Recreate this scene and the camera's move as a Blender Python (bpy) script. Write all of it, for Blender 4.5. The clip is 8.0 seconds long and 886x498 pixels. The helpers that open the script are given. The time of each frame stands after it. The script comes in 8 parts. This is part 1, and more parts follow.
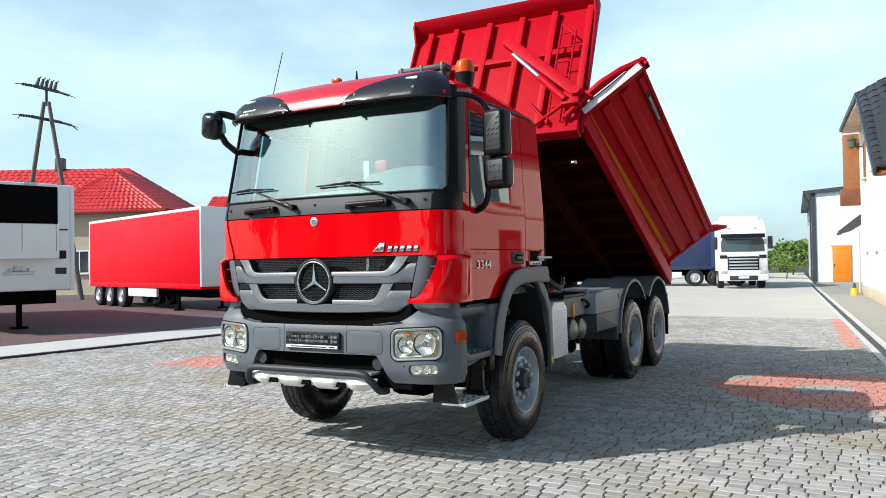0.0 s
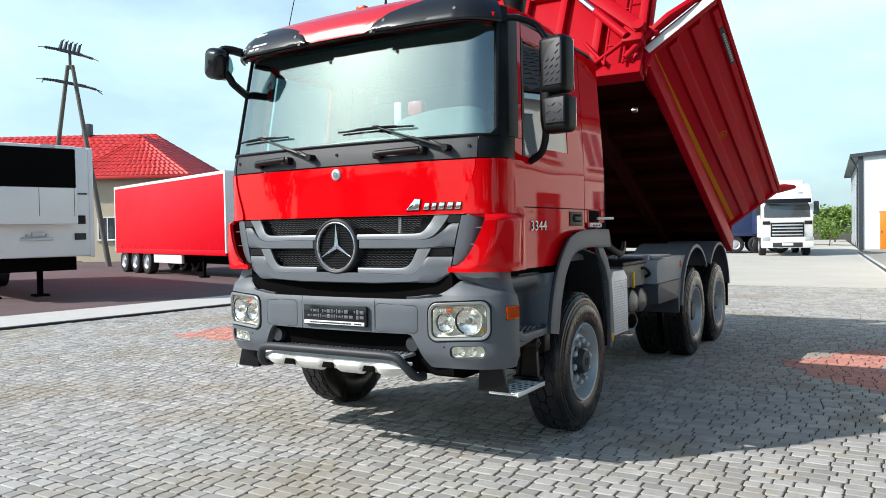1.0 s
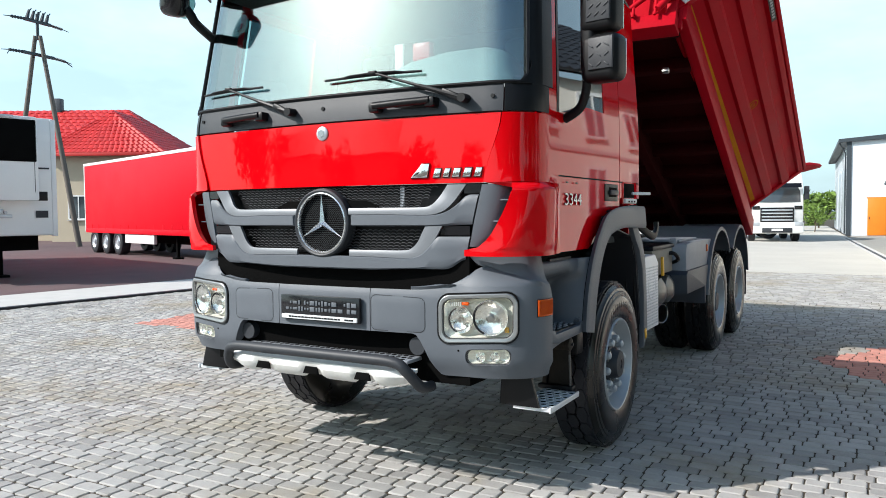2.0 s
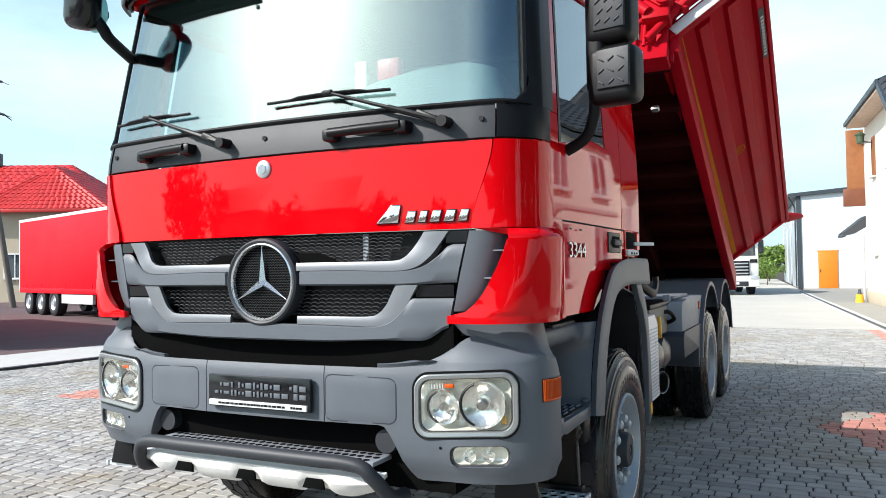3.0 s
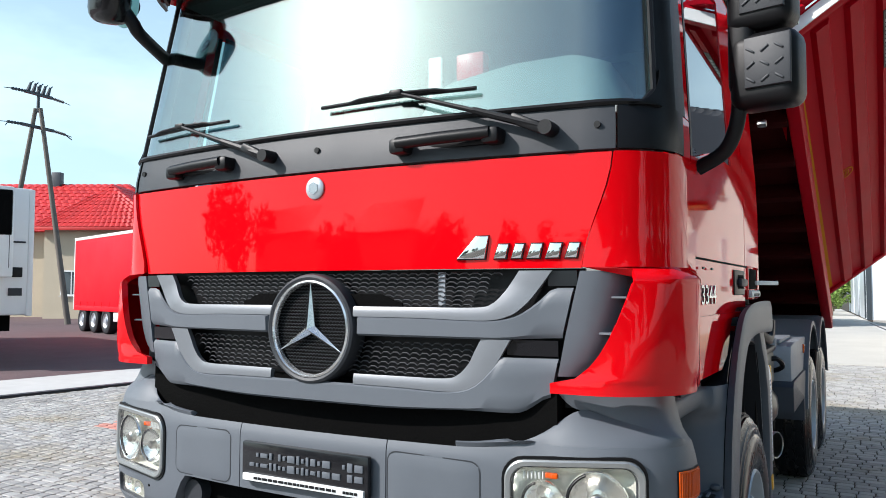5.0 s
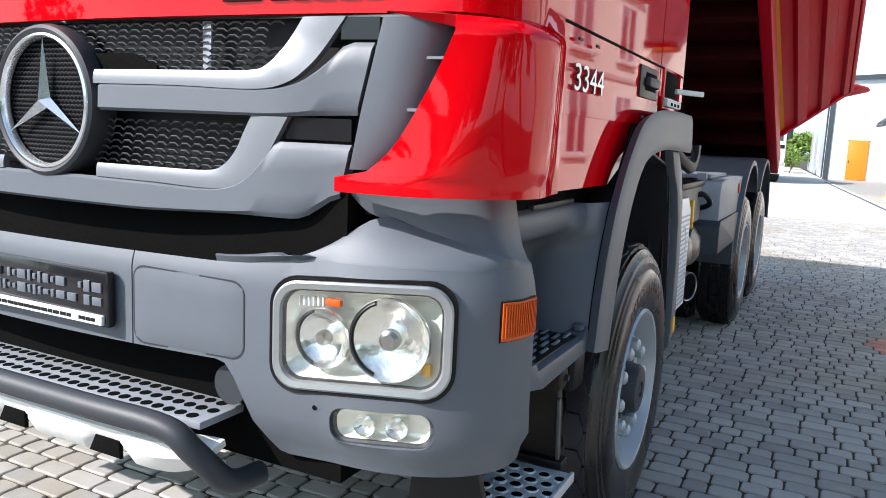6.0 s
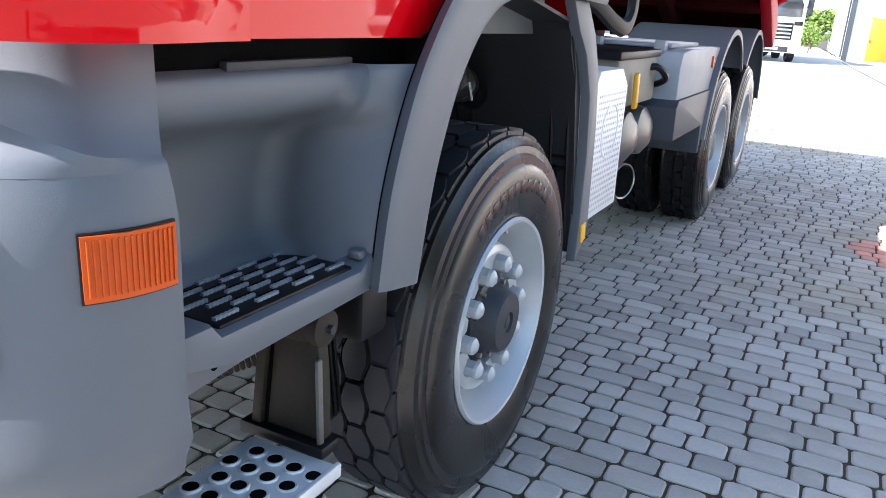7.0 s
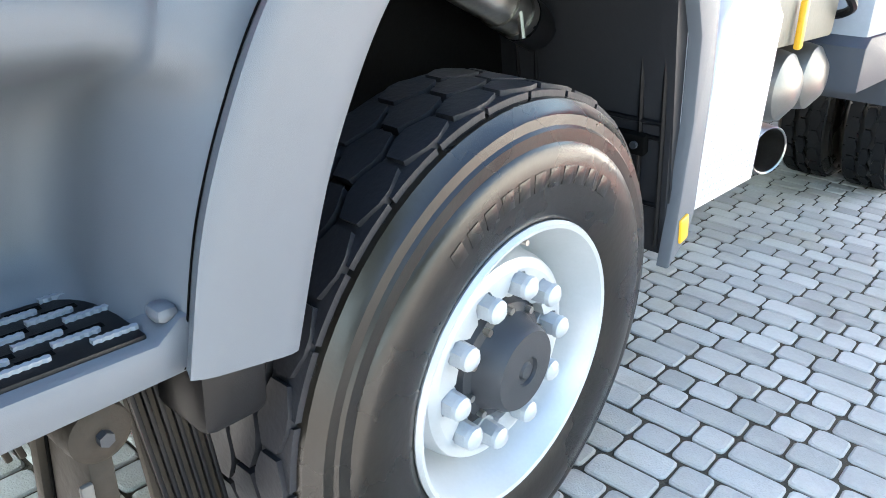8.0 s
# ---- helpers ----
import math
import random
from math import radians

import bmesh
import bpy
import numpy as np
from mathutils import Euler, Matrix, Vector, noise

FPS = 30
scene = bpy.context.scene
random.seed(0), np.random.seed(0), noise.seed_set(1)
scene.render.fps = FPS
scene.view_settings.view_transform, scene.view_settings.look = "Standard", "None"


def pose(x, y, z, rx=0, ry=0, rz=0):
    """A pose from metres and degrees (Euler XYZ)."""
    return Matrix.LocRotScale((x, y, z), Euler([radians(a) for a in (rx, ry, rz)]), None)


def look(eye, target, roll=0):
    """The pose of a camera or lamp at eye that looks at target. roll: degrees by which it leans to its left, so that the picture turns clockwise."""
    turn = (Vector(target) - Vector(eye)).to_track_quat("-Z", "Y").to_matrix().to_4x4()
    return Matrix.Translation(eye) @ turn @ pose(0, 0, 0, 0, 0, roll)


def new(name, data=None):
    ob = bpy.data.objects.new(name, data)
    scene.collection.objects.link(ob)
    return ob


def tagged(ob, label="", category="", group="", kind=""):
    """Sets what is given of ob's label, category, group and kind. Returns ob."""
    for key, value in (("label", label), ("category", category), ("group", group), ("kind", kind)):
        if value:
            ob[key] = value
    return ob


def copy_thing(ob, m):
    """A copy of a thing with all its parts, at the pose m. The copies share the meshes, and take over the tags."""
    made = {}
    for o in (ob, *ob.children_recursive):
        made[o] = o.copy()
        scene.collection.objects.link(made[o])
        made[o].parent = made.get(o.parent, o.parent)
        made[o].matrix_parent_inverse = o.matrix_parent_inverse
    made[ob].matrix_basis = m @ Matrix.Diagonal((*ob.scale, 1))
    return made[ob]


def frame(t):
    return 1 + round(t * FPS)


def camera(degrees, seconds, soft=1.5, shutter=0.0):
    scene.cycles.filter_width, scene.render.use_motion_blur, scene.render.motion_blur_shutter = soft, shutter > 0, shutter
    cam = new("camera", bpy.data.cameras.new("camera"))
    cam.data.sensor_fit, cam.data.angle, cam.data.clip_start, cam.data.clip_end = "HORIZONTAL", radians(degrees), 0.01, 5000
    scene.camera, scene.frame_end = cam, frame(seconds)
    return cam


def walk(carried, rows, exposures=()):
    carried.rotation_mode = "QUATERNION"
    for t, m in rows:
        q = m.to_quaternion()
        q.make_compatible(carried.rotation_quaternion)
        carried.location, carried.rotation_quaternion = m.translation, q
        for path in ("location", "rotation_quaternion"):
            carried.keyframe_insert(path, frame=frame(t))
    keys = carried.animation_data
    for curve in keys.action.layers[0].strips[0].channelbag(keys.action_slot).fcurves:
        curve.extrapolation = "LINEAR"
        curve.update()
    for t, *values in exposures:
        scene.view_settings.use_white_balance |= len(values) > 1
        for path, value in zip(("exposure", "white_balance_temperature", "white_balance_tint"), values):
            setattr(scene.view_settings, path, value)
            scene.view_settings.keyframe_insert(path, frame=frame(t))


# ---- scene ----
cam = camera(60.5, 8.0, 0.9)
PATH = [
    (0, (4.117, -5.148, 1.683), (3.15, -3.397, 1.718), -1.0),
    (0.5, (3.85, -4.715, 1.675), (2.841, -2.988, 1.67), -1.0),
    (1, (3.487, -4.285, 1.639), (2.455, -2.572, 1.589), -1.0),
    (1.2, (3.315, -4.132, 1.621), (2.285, -2.419, 1.549), -1.0),
    (2.3, (2.612, -3.228, 1.585), (1.654, -1.475, 1.492), -0.6),
    (2.5, (2.497, -3.072, 1.589), (1.563, -1.304, 1.526), -0.7),
    (3, (2.259, -2.731, 1.583), (1.38, -0.935, 1.634), -0.9),
    (3.5, (2.033, -2.511, 1.711), (1.194, -0.707, 1.915), -1.7),
    (4, (1.893, -2.459, 1.786), (1.036, -0.678, 2.093), -2.3),
    (4.2, (1.844, -2.448, 1.782), (0.957, -0.682, 2.089), -2.1),
    (5.3, (1.794, -1.961, 1.604), (0.789, -0.232, 1.589), 0.6),
    (5.5, (1.807, -1.797, 1.557), (0.825, -0.057, 1.45), 1.4),
    (6, (1.886, -1.333, 1.489), (0.992, 0.432, 1.195), 2.6),
    (6.5, (2.053, -0.864, 1.475), (1.213, 0.892, 1.016), 3.4),
    (7, (2.062, -0.384, 1.42), (1.198, 1.316, 0.818), 3.5),
    (7.5, (2.096, 0.057, 1.398), (1.101, 1.637, 0.682), 3.0),
    (8, (2.012, 0.435, 1.382), (0.829, 1.837, 0.585), 2.7),
]
EXPOSURES = [(0, 0.26, 6300, 13), (1.2, 0.28, 6300, 13), (2.5, 0.44, 6250, 14), (3.5, 0.52, 6250, 14), (4.2, 0.36, 6250, 14), (5.5, 0.55, 6150, 17), (6.5, 1.32, 6150, 20), (7.0, 1.88, 6100, 22), (7.5, 2.75, 6450, 18), (8.0, 3.32, 6500, 17)]
walk(cam, [(t, look(eye, target, roll)) for t, eye, target, roll in PATH], EXPOSURES)
# ---------------------------------------------------------------- world, sun
SUN = Vector((-0.95, -1.02, 1.0)).normalized()
world = bpy.data.worlds.new("world")
scene.world = world
world.use_nodes = True
wn, wl = world.node_tree.nodes, world.node_tree.links
sky = wn.new("ShaderNodeTexSky")
sky.sky_type, sky.sun_disc = "NISHITA", False
sky.sun_elevation, sky.sun_rotation = math.asin(SUN.z), math.atan2(SUN.x, SUN.y)
sky.air_density, sky.dust_density, sky.ozone_density = 1.0, 2.6, 1.2
wcoord, wmap, wnoise, wramp, wmix = (wn.new("ShaderNode" + k) for k in ("TexCoord", "Mapping", "TexNoise", "ValToRGB", "MixRGB"))
wmap.inputs["Scale"].default_value = (1.0, 1.0, 2.6)
wnoise.inputs["Scale"].default_value, wnoise.inputs["Detail"].default_value, wnoise.inputs["Roughness"].default_value = 2.2, 6, 0.55
wramp.color_ramp.elements[0].position, wramp.color_ramp.elements[1].position = 0.38, 0.70
wramp.color_ramp.elements[0].color, wramp.color_ramp.elements[1].color = (0.42, 0.42, 0.42, 1), (0.88, 0.88, 0.88, 1)
wmix.inputs[2].default_value = (6.7, 9.0, 9.3, 1)
wl.new(wcoord.outputs["Generated"], wmap.inputs["Vector"])
wl.new(wmap.outputs[0], wnoise.inputs["Vector"])
wl.new(wnoise.outputs["Fac"], wramp.inputs[0])
whaze, wsep, wmul = wn.new("ShaderNodeMapRange"), wn.new("ShaderNodeSeparateXYZ"), wn.new("ShaderNodeMath")
whaze.inputs["From Min"].default_value, whaze.inputs["From Max"].default_value = 0.25, 0.62
whaze.inputs["To Min"].default_value, whaze.inputs["To Max"].default_value = 1.0, 0.0
wmul.operation = "MULTIPLY"
wl.new(wcoord.outputs["Generated"], wsep.inputs[0])
wl.new(wsep.outputs[2], whaze.inputs["Value"])
wl.new(wramp.outputs[0], wmul.inputs[0])
wl.new(whaze.outputs[0], wmul.inputs[1])
wl.new(wmul.outputs[0], wmix.inputs[0])
wtint = wn.new("ShaderNodeMixRGB")
wtint.blend_type = "MULTIPLY"
wtint.inputs[0].default_value, wtint.inputs[2].default_value = 1.0, (0.77, 0.99, 1.0, 1)
wl.new(sky.outputs[0], wtint.inputs[1])
wl.new(wtint.outputs[0], wmix.inputs[1])
wl.new(wmix.outputs[0], wn["Background"].inputs["Color"])
wn["Background"].inputs["Strength"].default_value = 0.13
lamp = new("sun", bpy.data.lights.new("sun", "SUN"))
lamp.data.energy, lamp.data.angle, lamp.data.color = 5.0, radians(0.55), (1.0, 0.95, 0.86)
lamp.matrix_world = look(SUN * 60, (0, 0, 0))


# ---------------------------------------------------------------- materials
def mat(name, col, rough=0.5, metal=0.0, var=0.12, scale=3.0, bump=0.0, bscale=120.0, coat=0.0, spec=0.5, rnd=0.0, spots=0.0, spot_col=(0.1, 0.08, 0.06), wear=0.0):
    m = bpy.data.materials.new(name)
    m.use_nodes = True
    n, l = m.node_tree.nodes, m.node_tree.links
    b = n["Principled BSDF"]
    b.inputs["Roughness"].default_value, b.inputs["Metallic"].default_value = rough, metal
    b.inputs["Coat Weight"].default_value, b.inputs["Coat Roughness"].default_value = coat, 0.03
    b.inputs["Specular IOR Level"].default_value = spec
    tc = n.new("ShaderNodeTexCoord")
    big, fine, mix, add = n.new("ShaderNodeTexNoise"), n.new("ShaderNodeTexNoise"), n.new("ShaderNodeMixRGB"), n.new("ShaderNodeMath")
    big.inputs["Scale"].default_value, big.inputs["Detail"].default_value = scale, 4
    fine.inputs["Scale"].default_value, fine.inputs["Detail"].default_value = scale * 14, 3
    for k in (big, fine):
        l.new(tc.outputs["Object"], k.inputs["Vector"])
    add.operation = "MULTIPLY_ADD"
    add.inputs[1].default_value, l_half = 0.45, None
    l.new(fine.outputs["Fac"], add.inputs[0])
    l.new(big.outputs["Fac"], add.inputs[2])
    mix.inputs[1].default_value = (*[max(0, c * (1 - var * 1.3)) for c in col], 1)
    mix.inputs[2].default_value = (*[min(1, c * (1 + var)) for c in col], 1)
    sub = n.new("ShaderNodeMath")
    sub.operation = "SUBTRACT"
    sub.inputs[1].default_value = 0.22
    sub.use_clamp = True
    l.new(add.outputs[0], sub.inputs[0])
    l.new(sub.outputs[0], mix.inputs[0])
    out = mix.outputs[0]
    if rnd:
        info, hsv, mr = n.new("ShaderNodeObjectInfo"), n.new("ShaderNodeHueSaturation"), n.new("ShaderNodeMapRange")
        geo, addr, fr = n.new("ShaderNodeNewGeometry"), n.new("ShaderNodeMath"), n.new("ShaderNodeMath")
        fr.operation = "FRACT"
        l.new(info.outputs["Random"], addr.inputs[0])
        l.new(geo.outputs["Random Per Island"], addr.inputs[1])
        l.new(addr.outputs[0], fr.inputs[0])
        mr.inputs["To Min"].default_value, mr.inputs["To Max"].default_value = 1 - rnd, 1 + rnd
        l.new(fr.outputs[0], mr.inputs["Value"])
        l.new(mr.outputs[0], hsv.inputs["Value"])
        l.new(out, hsv.inputs["Color"])
        out = hsv.outputs[0]
    if spots:
        sp, rp, mx = n.new("ShaderNodeTexNoise"), n.new("ShaderNodeValToRGB"), n.new("ShaderNodeMixRGB")
        sp.inputs["Scale"].default_value, sp.inputs["Detail"].default_value = scale * 0.6, 5
        l.new(tc.outputs["Object"], sp.inputs["Vector"])
        rp.color_ramp.elements[0].position, rp.color_ramp.elements[1].position = 0.55, 0.75
        rp.color_ramp.elements[0].color, rp.color_ramp.elements[1].color = (0, 0, 0, 1), (spots, spots, spots, 1)
        l.new(sp.outputs["Fac"], rp.inputs[0])
        l.new(rp.outputs[0], mx.inputs[0])
        l.new(out, mx.inputs[1])
        mx.inputs[2].default_value = (*spot_col, 1)
        out = mx.outputs[0]
    l.new(out, b.inputs["Base Color"])
    if wear:
        mr2 = n.new("ShaderNodeMapRange")
        mr2.inputs["To Min"].default_value, mr2.inputs["To Max"].default_value = max(0.02, rough - wear), min(1, rough + wear)
        l.new(big.outputs["Fac"], mr2.inputs["Value"])
        l.new(mr2.outputs[0], b.inputs["Roughness"])
    if bump:
        bn, bm_ = n.new("ShaderNodeTexNoise"), n.new("ShaderNodeBump")
        bn.inputs["Scale"].default_value, bn.inputs["Detail"].default_value = bscale, 4
        l.new(tc.outputs["Object"], bn.inputs["Vector"])
        bm_.inputs["Strength"].default_value, bm_.inputs["Distance"].default_value = bump, 0.01
        l.new(bn.outputs["Fac"], bm_.inputs["Height"])
        l.new(bm_.outputs[0], b.inputs["Normal"])
    return m


def glass(name, tint, gloss=1.0, slant=0.9):
    """A thin pane: clear with a tint, and more gloss at a slant."""
    m = bpy.data.materials.new(name)
    m.use_nodes = True
    n, l = m.node_tree.nodes, m.node_tree.links
    n.remove(n["Principled BSDF"])
    tr, gl, fr, mx, ma = (n.new("ShaderNode" + k) for k in ("BsdfTransparent", "BsdfGlossy", "LayerWeight", "MixShader", "Math"))
    tr.inputs["Color"].default_value = (*tint, 1)
    gl.inputs["Roughness"].default_value = 0.015
    fr.inputs["Blend"].default_value = 0.5
    pw = n.new("ShaderNodeMath")
    pw.operation, pw.inputs[1].default_value = "POWER", 4.0
    l.new(fr.outputs["Facing"], pw.inputs[0])
    ma.operation, ma.use_clamp = "MULTIPLY_ADD", True
    ma.inputs[1].default_value, ma.inputs[2].default_value = slant, 0.035 * gloss
    l.new(pw.outputs[0], ma.inputs[0])
    l.new(ma.outputs[0], mx.inputs[0])
    l.new(tr.outputs[0], mx.inputs[1])
    l.new(gl.outputs[0], mx.inputs[2])
    l.new(mx.outputs[0], n["Material Output"].inputs["Surface"])
    return m


RED = mat("red_paint", (0.62, 0.0012, 0.004), 0.35, 0, 0.05, 1.5, coat=0.65, spec=0.0)
RED_VISOR = mat("red_visor_paint", (0.56, 0.0015, 0.005), 0.4, 0, 0.05, 1.5, coat=1.0, spec=0.3)
RED_VISOR.node_tree.nodes["Principled BSDF"].inputs["Coat Roughness"].default_value = 0.24
COVER = mat("satin_black_visor", (0.010, 0.010, 0.012), 0.30, 0, 0.1, 3.0, 0.04, 300, spec=0.6)
NUTGREY = mat("grey_nut_paint", (0.38, 0.41, 0.44), 0.4, 0.2, 0.15, 12.0, 0.05, 150)
MIRCOVER = mat("dark_diamond_plastic", (0.030, 0.032, 0.037), 0.48, 0, 0.1, 3.0, 0.10, 800, spec=0.35)
RED_BODY = mat("red_tipper_paint", (0.42, 0.003, 0.012), 0.5, 0, 0.12, 2.0, 0.06, 60, coat=0.0, spec=0.07, spots=0.25, spot_col=(0.30, 0.02, 0.02), wear=0.1)
# red paint darkened so the shade under the body is in its colour
RED_SHADED = mat("red_with_underside_shade", (0.030, 0.0009, 0.001), 0.85, 0, 0.3, 2.0, 0.1, 60, spec=0.1)
GREY = mat("grey_bumper_plastic", (0.094, 0.106, 0.124), 0.5, 0, 0.07, 2.0, 0.10, 900, wear=0.08)
GREYD = mat("dark_grey_plastic", (0.030, 0.033, 0.039), 0.5, 0, 0.1, 2.0, 0.10, 800, spec=0.35, wear=0.08)
BLACK = mat("black_plastic", (0.005, 0.005, 0.006), 0.42, 0, 0.2, 3.0, 0.08, 500, spec=0.25)
GLOSSBLACK = mat("gloss_black", (0.008, 0.008, 0.010), 0.16, 0, 0.1, 3.0, coat=0.15, spec=0.4)
# near-black: the shade of underbody, hollows, slots and seams put into the colour
DARK = mat("underbody_shade_black", (0.003, 0.003, 0.003), 0.85, 0, 0.3, 4.0, 0.2, 80, spec=0.05)
FRAME = mat("chassis_grey", (0.24, 0.26, 0.29), 0.5, 0, 0.12, 3.0, 0.08, 100, spots=0.3)
SILVER = mat("silver_paint", (0.50, 0.53, 0.57), 0.36, 0.5, 0.06, 3.0, 0.03, 200, wear=0.08)
WHEELSILVER = mat("silver_wheel_paint", (0.45, 0.475, 0.495), 0.32, 0.25, 0.08, 8.0, 0.04, 150, spots=0.15, spot_col=(0.3, 0.29, 0.27))
LAMPGREY = mat("lamp_surround", (0.33, 0.34, 0.34), 0.30, 0.6, 0.06, 3.0)
LIP = mat("grille_silver", (0.165, 0.175, 0.192), 0.42, 0.3, 0.06, 3.0, 0.04, 300, spec=0.5)
STARMETAL = mat("satin_chrome", (0.86, 0.87, 0.88), 0.24, 0.85, 0.05, 6.0)
CHROME = mat("chrome", (0.82, 0.83, 0.85), 0.07, 1.0, 0.03, 5.0)
STEEL = mat("worn_steel", (0.42, 0.40, 0.37), 0.32, 1.0, 0.25, 8.0, 0.08, 90, wear=0.12)
ALU = mat("aluminium_tread", (0.68, 0.70, 0.72), 0.36, 0.3, 0.12, 8.0, 0.1, 150, wear=0.1)
WHITEPANEL = mat("white_heat_shield", (0.74, 0.75, 0.77), 0.42, 0.2, 0.06, 4.0, 0.03, 200)
RUBBER = mat("tyre_rubber", (0.021, 0.021, 0.025), 0.5, 0, 0.3, 6.0, 0.12, 90, spec=0.25, wear=0.1)
# tyre rubber darkened: shade round the rear wheels is in the base colour
RUBBER_SHADED = mat("shaded_rear_tread", (0.009, 0.009, 0.010), 0.65, 0, 0.3, 6.0, 0.12, 90, spec=0.15, spots=0.3, spot_col=(0.02, 0.015, 0.01))
TANK = mat("dull_tank_metal", (0.20, 0.195, 0.185), 0.36, 0.7, 0.2, 6.0, 0.05, 80, wear=0.1)
# mudguard grey made darker and bluer, with the skirt's shade in it
SKIRT_SHADED = mat("shaded_skirt_grey", (0.045, 0.052, 0.066), 0.5, 0, 0.1, 2.0, 0.10, 800, spec=0.35)
RUBBER_SIDE = mat("dusty_tyre_sidewall", (0.0080, 0.0060, 0.0040), 0.28, 0, 0.4, 5.0, 0.05, 70, spec=0.5, spots=0.4, spot_col=(0.026, 0.016, 0.008), wear=0.12)
ORANGE = mat("orange_lens", (0.56, 0.075, 0.002), 0.25, 0, 0.1, 20.0, coat=0.2, spec=0.2)
YELLOW = mat("yellow_plastic", (0.80, 0.42, 0.02), 0.4, 0, 0.1, 8.0)
STRIPE = mat("yellow_stripe", (0.46, 0.18, 0.005), 0.6, 0, 0.15, 5.0, spec=0.03)
WHITE = mat("white_paint", (0.78, 0.78, 0.77), 0.4, 0, 0.04, 2.0, coat=0.3)
PALE = mat("pale_marking", (0.70, 0.72, 0.72), 0.5, 0, 0.05, 5.0)
INTERIOR = mat("grey_cab_trim", (0.33, 0.36, 0.36), 0.7, 0, 0.12, 5.0, 0.1, 120)
INTDARK = mat("dark_cab_trim", (0.10, 0.11, 0.115), 0.7, 0, 0.15, 4.0, 0.1, 120)
SCREEN = glass("windscreen_glass", (0.72, 0.89, 0.88), 6.3)
SIDEGLASS = glass("side_glass", (0.30, 0.38, 0.42), 5.0, 1.0)
BOWL = mat("lamp_bowl", (0.93, 0.93, 0.89), 0.16, 0.9, 0.05, 30.0, 0.35, 26)
# chrome darkened: the shade on the model number is put into the colour
BADGE = mat("darkened_chrome", (0.42, 0.43, 0.45), 0.2, 0.9, 0.1, 5.0)
BED = mat("lamp_bed", (0.90, 0.89, 0.80), 0.22, 0.45, 0.05, 25.0, 0.5, 18)
LENS = glass("lamp_lens", (0.99, 0.99, 0.98), 1.4)
MIRROR = mat("mirror_glass", (0.85, 0.92, 0.94), 0.02, 1.0, 0.0, 2.0)
DUSTY = mat("dusty_black_rubber", (0.026, 0.021, 0.016), 0.65, 0, 0.4, 6.0, 0.15, 60, spec=0.25, spots=0.5, spot_col=(0.07, 0.05, 0.03))
DUSTWORN = mat("worn_dusty_rubber", (0.10, 0.095, 0.088), 0.6, 0, 0.4, 9.0, 0.15, 60, spots=0.5, spot_col=(0.03, 0.025, 0.02))
HOUSING = mat("dark_housing_plastic", (0.018, 0.019, 0.023), 0.55, 0, 0.15, 4.0, 0.08, 200, spec=0.35)
PLASTER = mat("white_plaster", (0.78, 0.74, 0.66), 0.85, 0, 0.05, 1.2, 0.15, 60)
PLASTER_B = mat("beige_plaster", (0.50, 0.43, 0.32), 0.85, 0, 0.08, 1.0, 0.15, 60)
CLAD = mat("pale_cladding", (0.66, 0.70, 0.74), 0.5, 0, 0.04, 1.0)
DARKTRIM = mat("dark_grey_trim", (0.035, 0.045, 0.055), 0.5, 0, 0.15, 3.0)
ROOFDARK = mat("dark_roof_tile", (0.035, 0.038, 0.045), 0.55, 0, 0.2, 4.0, 0.1, 60, rnd=0.2)
ROOFRED = mat("red_roof_tile", (0.50, 0.025, 0.022), 0.45, 0, 0.15, 3.0, 0.1, 60, rnd=0.12)
WOOD = mat("brown_soffit_wood", (0.26, 0.095, 0.03), 0.5, 0, 0.25, 4.0, 0.1, 40)
DOORORANGE = mat("orange_door_paint", (0.70, 0.20, 0.01), 0.45, 0, 0.08, 2.0)
WINDOWDARK = mat("window_pane", (0.05, 0.06, 0.07), 0.06, 0, 0.1, 2.0, coat=1.0)
TARP = mat("red_tarpaulin", (0.64, 0.003, 0.014), 0.45, 0, 0.08, 1.0, 0.12, 6, spec=0.12, wear=0.08)
BLUETARP = mat("navy_tarpaulin", (0.02, 0.035, 0.10), 0.5, 0, 0.15, 1.0, 0.12, 6)
CONCRETE = mat("pale_concrete", (0.46, 0.44, 0.40), 0.85, 0, 0.12, 0.5, 0.2, 25, spots=0.2, spot_col=(0.30, 0.28, 0.25))
KERB = mat("kerb_concrete", (0.50, 0.49, 0.47), 0.85, 0, 0.1, 3.0, 0.2, 60)
ASPHALT = mat("reddish_asphalt", (0.115, 0.072, 0.075), 0.9, 0, 0.25, 1.0, 0.5, 90, spots=0.35, spot_col=(0.08, 0.07, 0.07))
SAND = mat("joint_sand", (0.054, 0.041, 0.026), 0.95, 0, 0.35, 6.0, 0.5, 120)
PAVE = mat("grey_paver", (0.35, 0.342, 0.328), 0.78, 0, 0.20, 5.0, 0.45, 160, rnd=0.22, spots=0.45, spot_col=(0.31, 0.26, 0.16))
